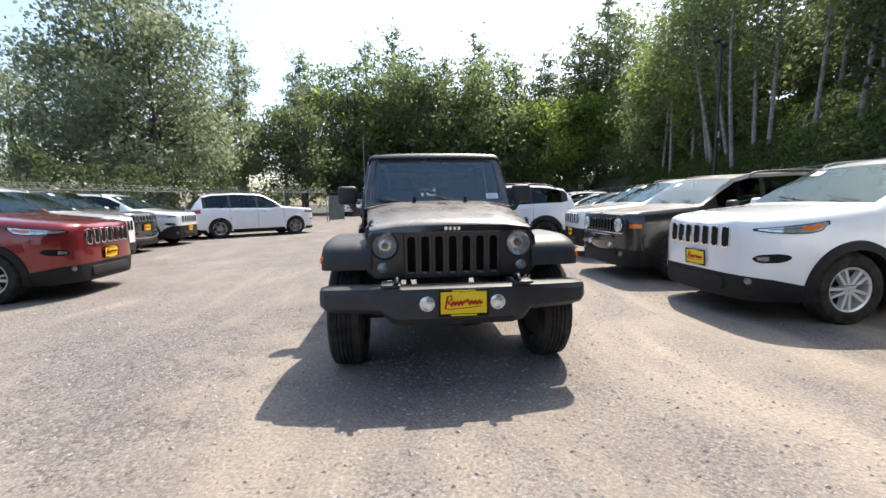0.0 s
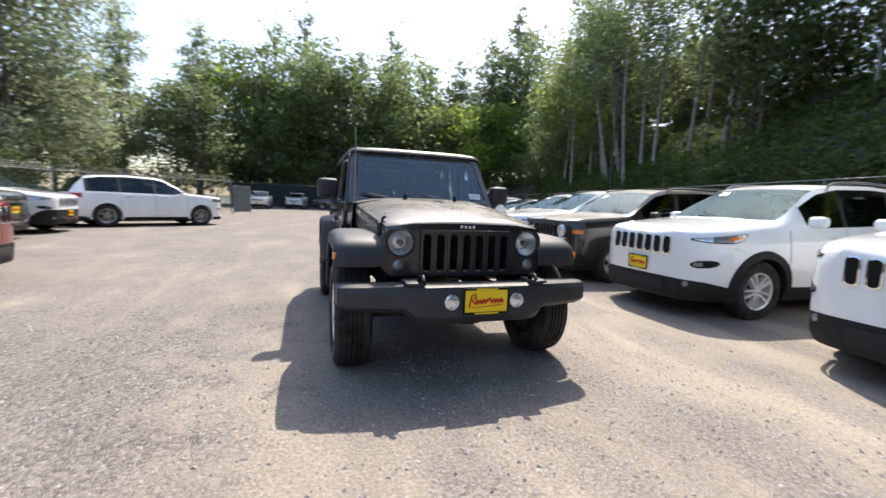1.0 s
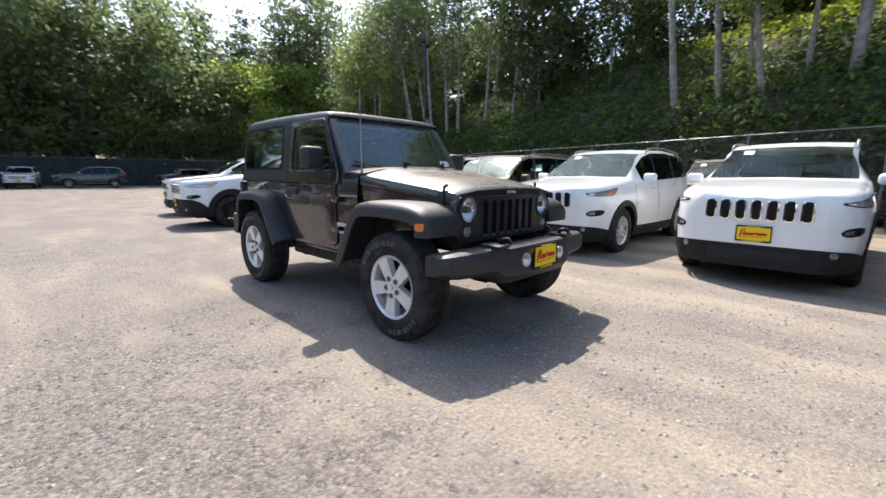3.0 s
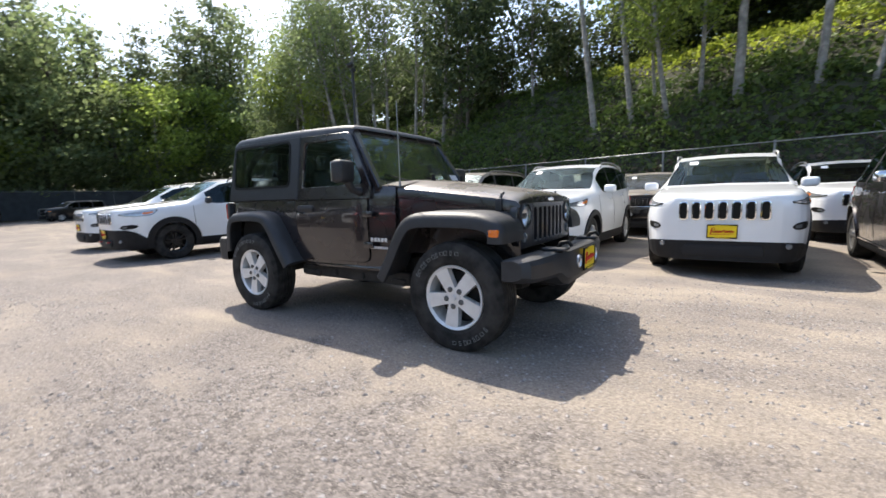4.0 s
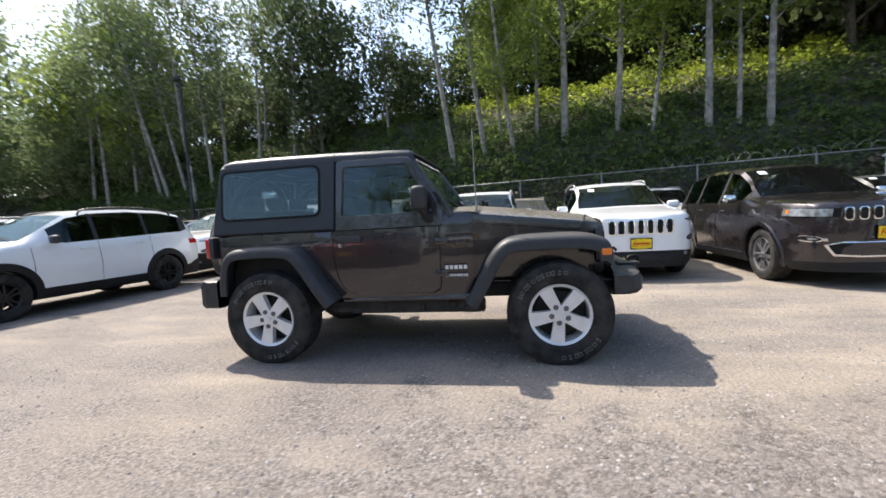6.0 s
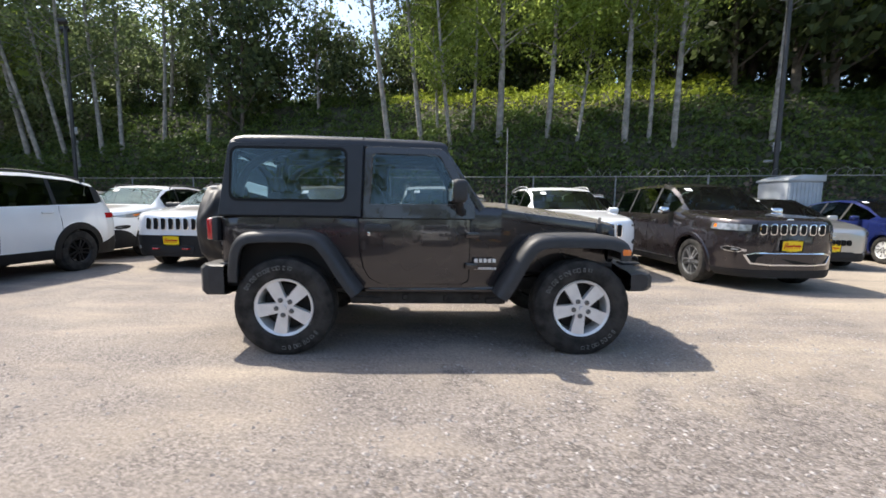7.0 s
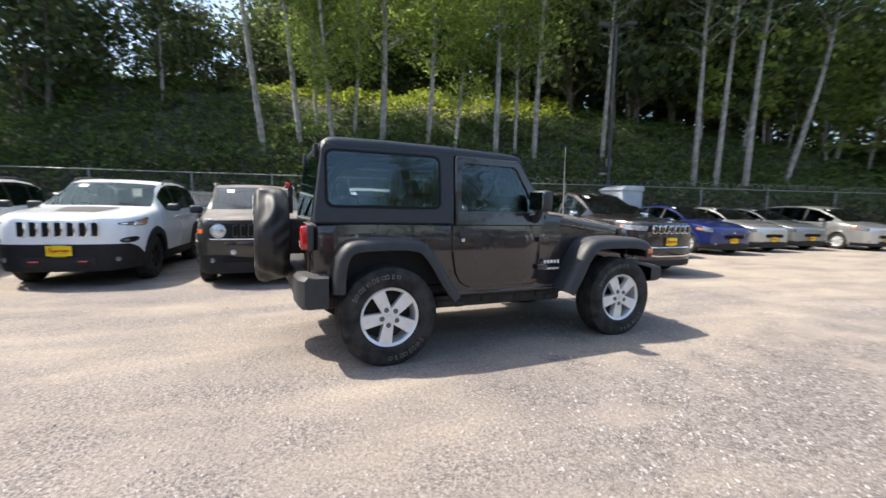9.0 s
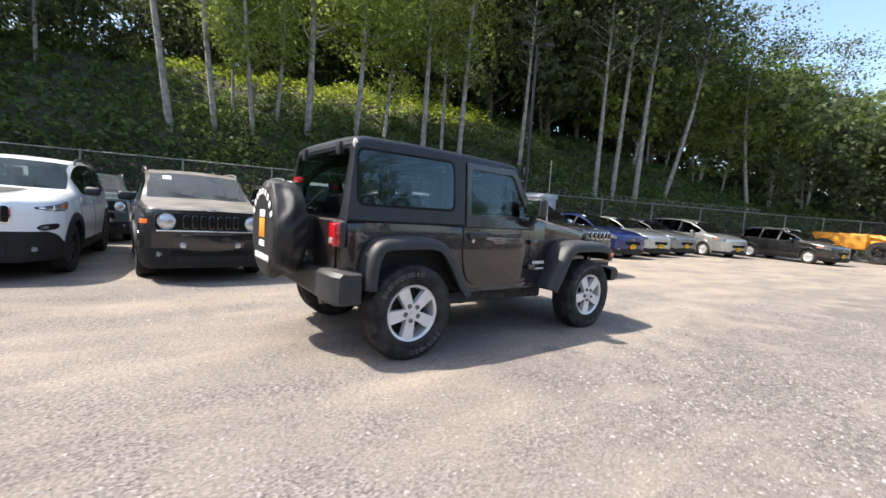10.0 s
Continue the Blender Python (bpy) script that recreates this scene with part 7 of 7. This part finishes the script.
    both("bumper_end", sheet("bumper_end", [(p[1], p[2]) for p in secs[-1]], lambda y, z, d: (0.918, y, z), "plastic"))
    for sx in (1, -1):
        add("bumper_pad", box("bumper_pad", (sx * 0.44, -1.80, 0.716), (0.13, 0.17, 0.022), "plastic", 0.01))
    add("air_dam", box("air_dam", (0, -1.74, 0.475), (0.9, 0.14, 0.06), "dark", 0.02))
    pl = plate(j, -1.915, 0.605, 0.03, 0.305, 0)
    # rear bumper, spare
    rb = []
    for x, yr, lo, hi in ((0.0, 1.895, 0.50, 0.70), (0.5, 1.895, 0.49, 0.72), (0.56, 1.905, 0.485, 0.735), (0.82, 1.89, 0.485, 0.735), (0.875, 1.85, 0.49, 0.73), (0.89, 1.80, 0.50, 0.72)):
        rb.append([(x, 1.68, hi), (x, yr - 0.03, hi), (x, yr, hi - 0.03), (x, yr, lo + 0.03), (x, yr - 0.03, lo), (x, 1.68, lo)])
    add("rear_bumper", loft("rear_bumper", rb, "plastic", mirror=True), None, "textured black plastic rear bumper")
    both("rear_bumper_end", sheet("rear_bumper_end", [(p[1], p[2]) for p in rb[-1]], lambda y, z, d: (0.89, y, z), "plastic"))
    add("spare_carrier", box("spare_carrier", (0, 1.86, 0.98), (0.3, 0.16, 0.3), "rust", 0.02))
    R = 0.405
    prof = [(0.0, 0.135), (0.20, 0.137), (0.30, 0.142), (0.355, 0.138), (0.388, 0.115), (R, 0.07), (R + 0.003, 0.0), (R - 0.005, -0.08), (0.37, -0.125), (0.34, -0.135), (0.0, -0.13)]
    fine = [(r0 + (r1 - r0) * k / 5, h0 + (h1 - h0) * k / 5) for (r0, h0), (r1, h1) in zip(prof, prof[1:]) for k in range(5)] + [prof[-1]]
    cover = lathe("spare_wheel_cover", fine, "vinyl", 120, "y", 70)
    for v in cover.vertices:
        r, a, h = math.hypot(v.co.x, v.co.z), math.atan2(v.co.z, v.co.x), v.co.y
        k = min(1, max(0, (r - 0.33) / 0.06))
        fold = 0.013 * math.sin(5 * a + 2.5 * math.sin(3 * a + 1) + 22 * h) + 0.013 * math.sin(11 * a - 44 * h + 3 * math.sin(4 * a)) * (0.5 + 0.5 * math.sin(3 * a + 14 * h)) + 0.008 * math.sin(3 * a + 1) * (h < 0)
        v.co.x *= 1 + k * fold / max(r, 0.05)
        v.co.z *= 1 + k * fold / max(r, 0.05) - (0.02 * k if v.co.z < 0 else 0)
    sp = add("spare_wheel_cover", cover, pose(0.02, 2.04, 0.99), "spare tyre in a creased black vinyl cover with white lettering")
    for i in range(9):
        a = radians(155 - i * 16)
        add("letter", box("letter", (0, 0, 0), (0.045, 0.005, 0.05), "paper", 0.002, 1), pose(0.315 * math.cos(a), 0.145, 0.315 * math.sin(a), 0, -math.degrees(a) + 90, 0), "", sp)
    for x, z, w, h in ((0, 0.13, 0.16, 0.06), (0, -0.12, 0.16, 0.05), *((-0.2 + i * 0.065, -0.23, 0.045, 0.05) for i in range(7))):
        add("letter", box("letter", (x, 0.140, z), (w, 0.006, h), "paper", 0.002, 1), None, "", sp)
    add("cover_emblem", box("cover_emblem", (0, 0.141, 0.01), (0.17, 0.006, 0.16), "paint_orange", 0.01), None, "", sp)
    add("third_brake_light", box("third_brake_light", (0, 1.90, 1.425), (0.14, 0.05, 0.05), "redlens", 0.012), None, "red high brake light")
    add("brake_light_stalk", box("brake_light_stalk", (0, 1.88, 1.30), (0.05, 0.04, 0.24), "plastic", 0.01))
    # aerial
    add("antenna", tube("antenna", [(-0.69, -0.60, 1.20), (-0.69, -0.60, 1.26), (-0.69, -0.595, 1.87)], [0.014, 0.006, 0.004], "galv", 6), None, "thin grey whip aerial")
    # cabin
    bm = bmesh.new()
    add_box(bm, (0, 0.62, 0.56), (1.40, 2.25, 0.06))
    add_box(bm, (0, -0.30, 1.06), (1.36, 0.30, 0.24), 0.06)
    add_box(bm, (0, 0.15, 0.72), (0.26, 0.8, 0.24), 0.04)
    for sx in (1, -1):
        add_box(bm, (sx * 0.70, 1.2, 0.85), (0.06, 1.05, 0.5), 0.02)
    add("cabin_trim", from_bm("cabin_trim", bm, "dark"))
    for sx in (-0.36, 0.36):
        bm = bmesh.new()
        add_box(bm, (sx, 0.22, 0.82), (0.50, 0.52, 0.18), 0.06, 3)
        add_box(bm, (sx, 0.52, 1.10), (0.48, 0.15, 0.62), 0.06, 3, (-14, 0, 0))
        add_box(bm, (sx, 0.61, 1.47), (0.25, 0.09, 0.17), 0.04, 3, (-14, 0, 0))
        add("seat", from_bm("seat", bm, "fabric"))
    bm = bmesh.new()
    add_box(bm, (0, 1.12, 0.84), (0.9, 0.45, 0.16), 0.05)
    add_box(bm, (0, 1.38, 1.08), (0.9, 0.14, 0.52), 0.05, 2, (-14, 0, 0))
    for sx in (-0.24, 0.24):
        add_box(bm, (sx, 1.46, 1.40), (0.22, 0.08, 0.13), 0.03, 2, (-14, 0, 0))
    add("rear_seat", from_bm("rear_seat", bm, "fabric"))
    for sx in (1, -1):
        add("roll_bar", tube("roll_bar", smooth_path([(sx * 0.60, -0.28, 1.15), (sx * 0.585, -0.06, 1.66), (sx * 0.575, 0.1, 1.70), (sx * 0.575, 0.66, 1.70), (sx * 0.575, 1.2, 1.69), (sx * 0.585, 1.6, 1.5), (sx * 0.62, 1.68, 1.1)], 4), 0.035, "vinyl", 8))
        add("roll_bar", tube("roll_bar", [(sx * 0.575, 0.70, 1.70), (sx * 0.62, 0.74, 1.1)], 0.035, "vinyl", 8))
    add("roll_bar", tube("roll_bar", [(-0.575, 0.68, 1.70), (0.575, 0.68, 1.70)], 0.035, "vinyl", 8))
    ring = [(0.38 + 0.185 * math.cos(t), -0.06 + 0.185 * math.sin(t) * 0.42, 1.10 + 0.185 * math.sin(t) * 0.9) for t in np.linspace(0, 2 * math.pi, 25)]
    add("steering_wheel", tube("steering_wheel", ring, 0.015, "plastic", 7))
    add("rear_view_mirror", box("rear_view_mirror", (0, -0.10, 1.60), (0.24, 0.03, 0.06), "plastic", 0.012))
    # running gear
    for y in (-1.212, 1.212):
        bm = bmesh.new()
        add_box(bm, (0, y, 0.385), (1.42, 0.10, 0.10), 0.04)
        add_box(bm, (0.18 if y < 0 else 0.0, y, 0.38), (0.28, 0.30, 0.26), 0.09)
        add("axle", from_bm("axle", bm, "rust"))
    bm = bmesh.new()
    for sx in (0.42, -0.42):
        add_box(bm, (sx, 0.0, 0.52), (0.08, 3.5, 0.12), 0.015)
    add_box(bm, (0.05, 0.05, 0.46), (0.55, 0.75, 0.16), 0.05)
    add_box(bm, (-0.1, 1.55, 0.50), (0.9, 0.3, 0.2), 0.06)
    add_box(bm, (0, -1.45, 0.50), (0.8, 0.1, 0.14), 0.03)
    add("chassis", from_bm("chassis", bm, "rust"))
    add("exhaust", tube("exhaust", [(-0.3, -0.4, 0.40), (-0.32, 0.8, 0.42), (-0.45, 1.1, 0.5), (-0.5, 1.85, 0.46)], 0.03, "steel", 8))
    for sx in (1, -1):
        for y in (-1.1, 1.05):
            add("shock_absorber", tube("shock_absorber", [(sx * 0.56, y, 0.40), (sx * 0.50, y + 0.06, 0.85)], 0.035, "steel", 8))
        add("tie_rod", tube("tie_rod", [(sx * 0.62, -1.36, 0.40), (0, -1.38, 0.42)], 0.018, "rust", 6))
    kind = (0.402, 0.238, 0.255, "alloy", 5, False)
    for y in (-1.212, 1.212):
        for sd in (1, -1):
            w = add_wheel(j, kind, sd * 0.786, y, sd)
            for a0, n in ((90, 11), (270, 8)):
                for i in range(n):
                    a = radians(a0 + (i - (n - 1) / 2) * 7.2 + (i * 37 % 5 - 2) * 0.5)
                    part("letter", SIDE_BARS[(i * 5 + n) % 3], w, pose(0.1305, 0.325 * math.cos(a), 0.325 * math.sin(a), math.degrees(a) - 90))
    return j


build_offroader(pose(-0.05, 4.555, 0, 0, 0, 4.2))
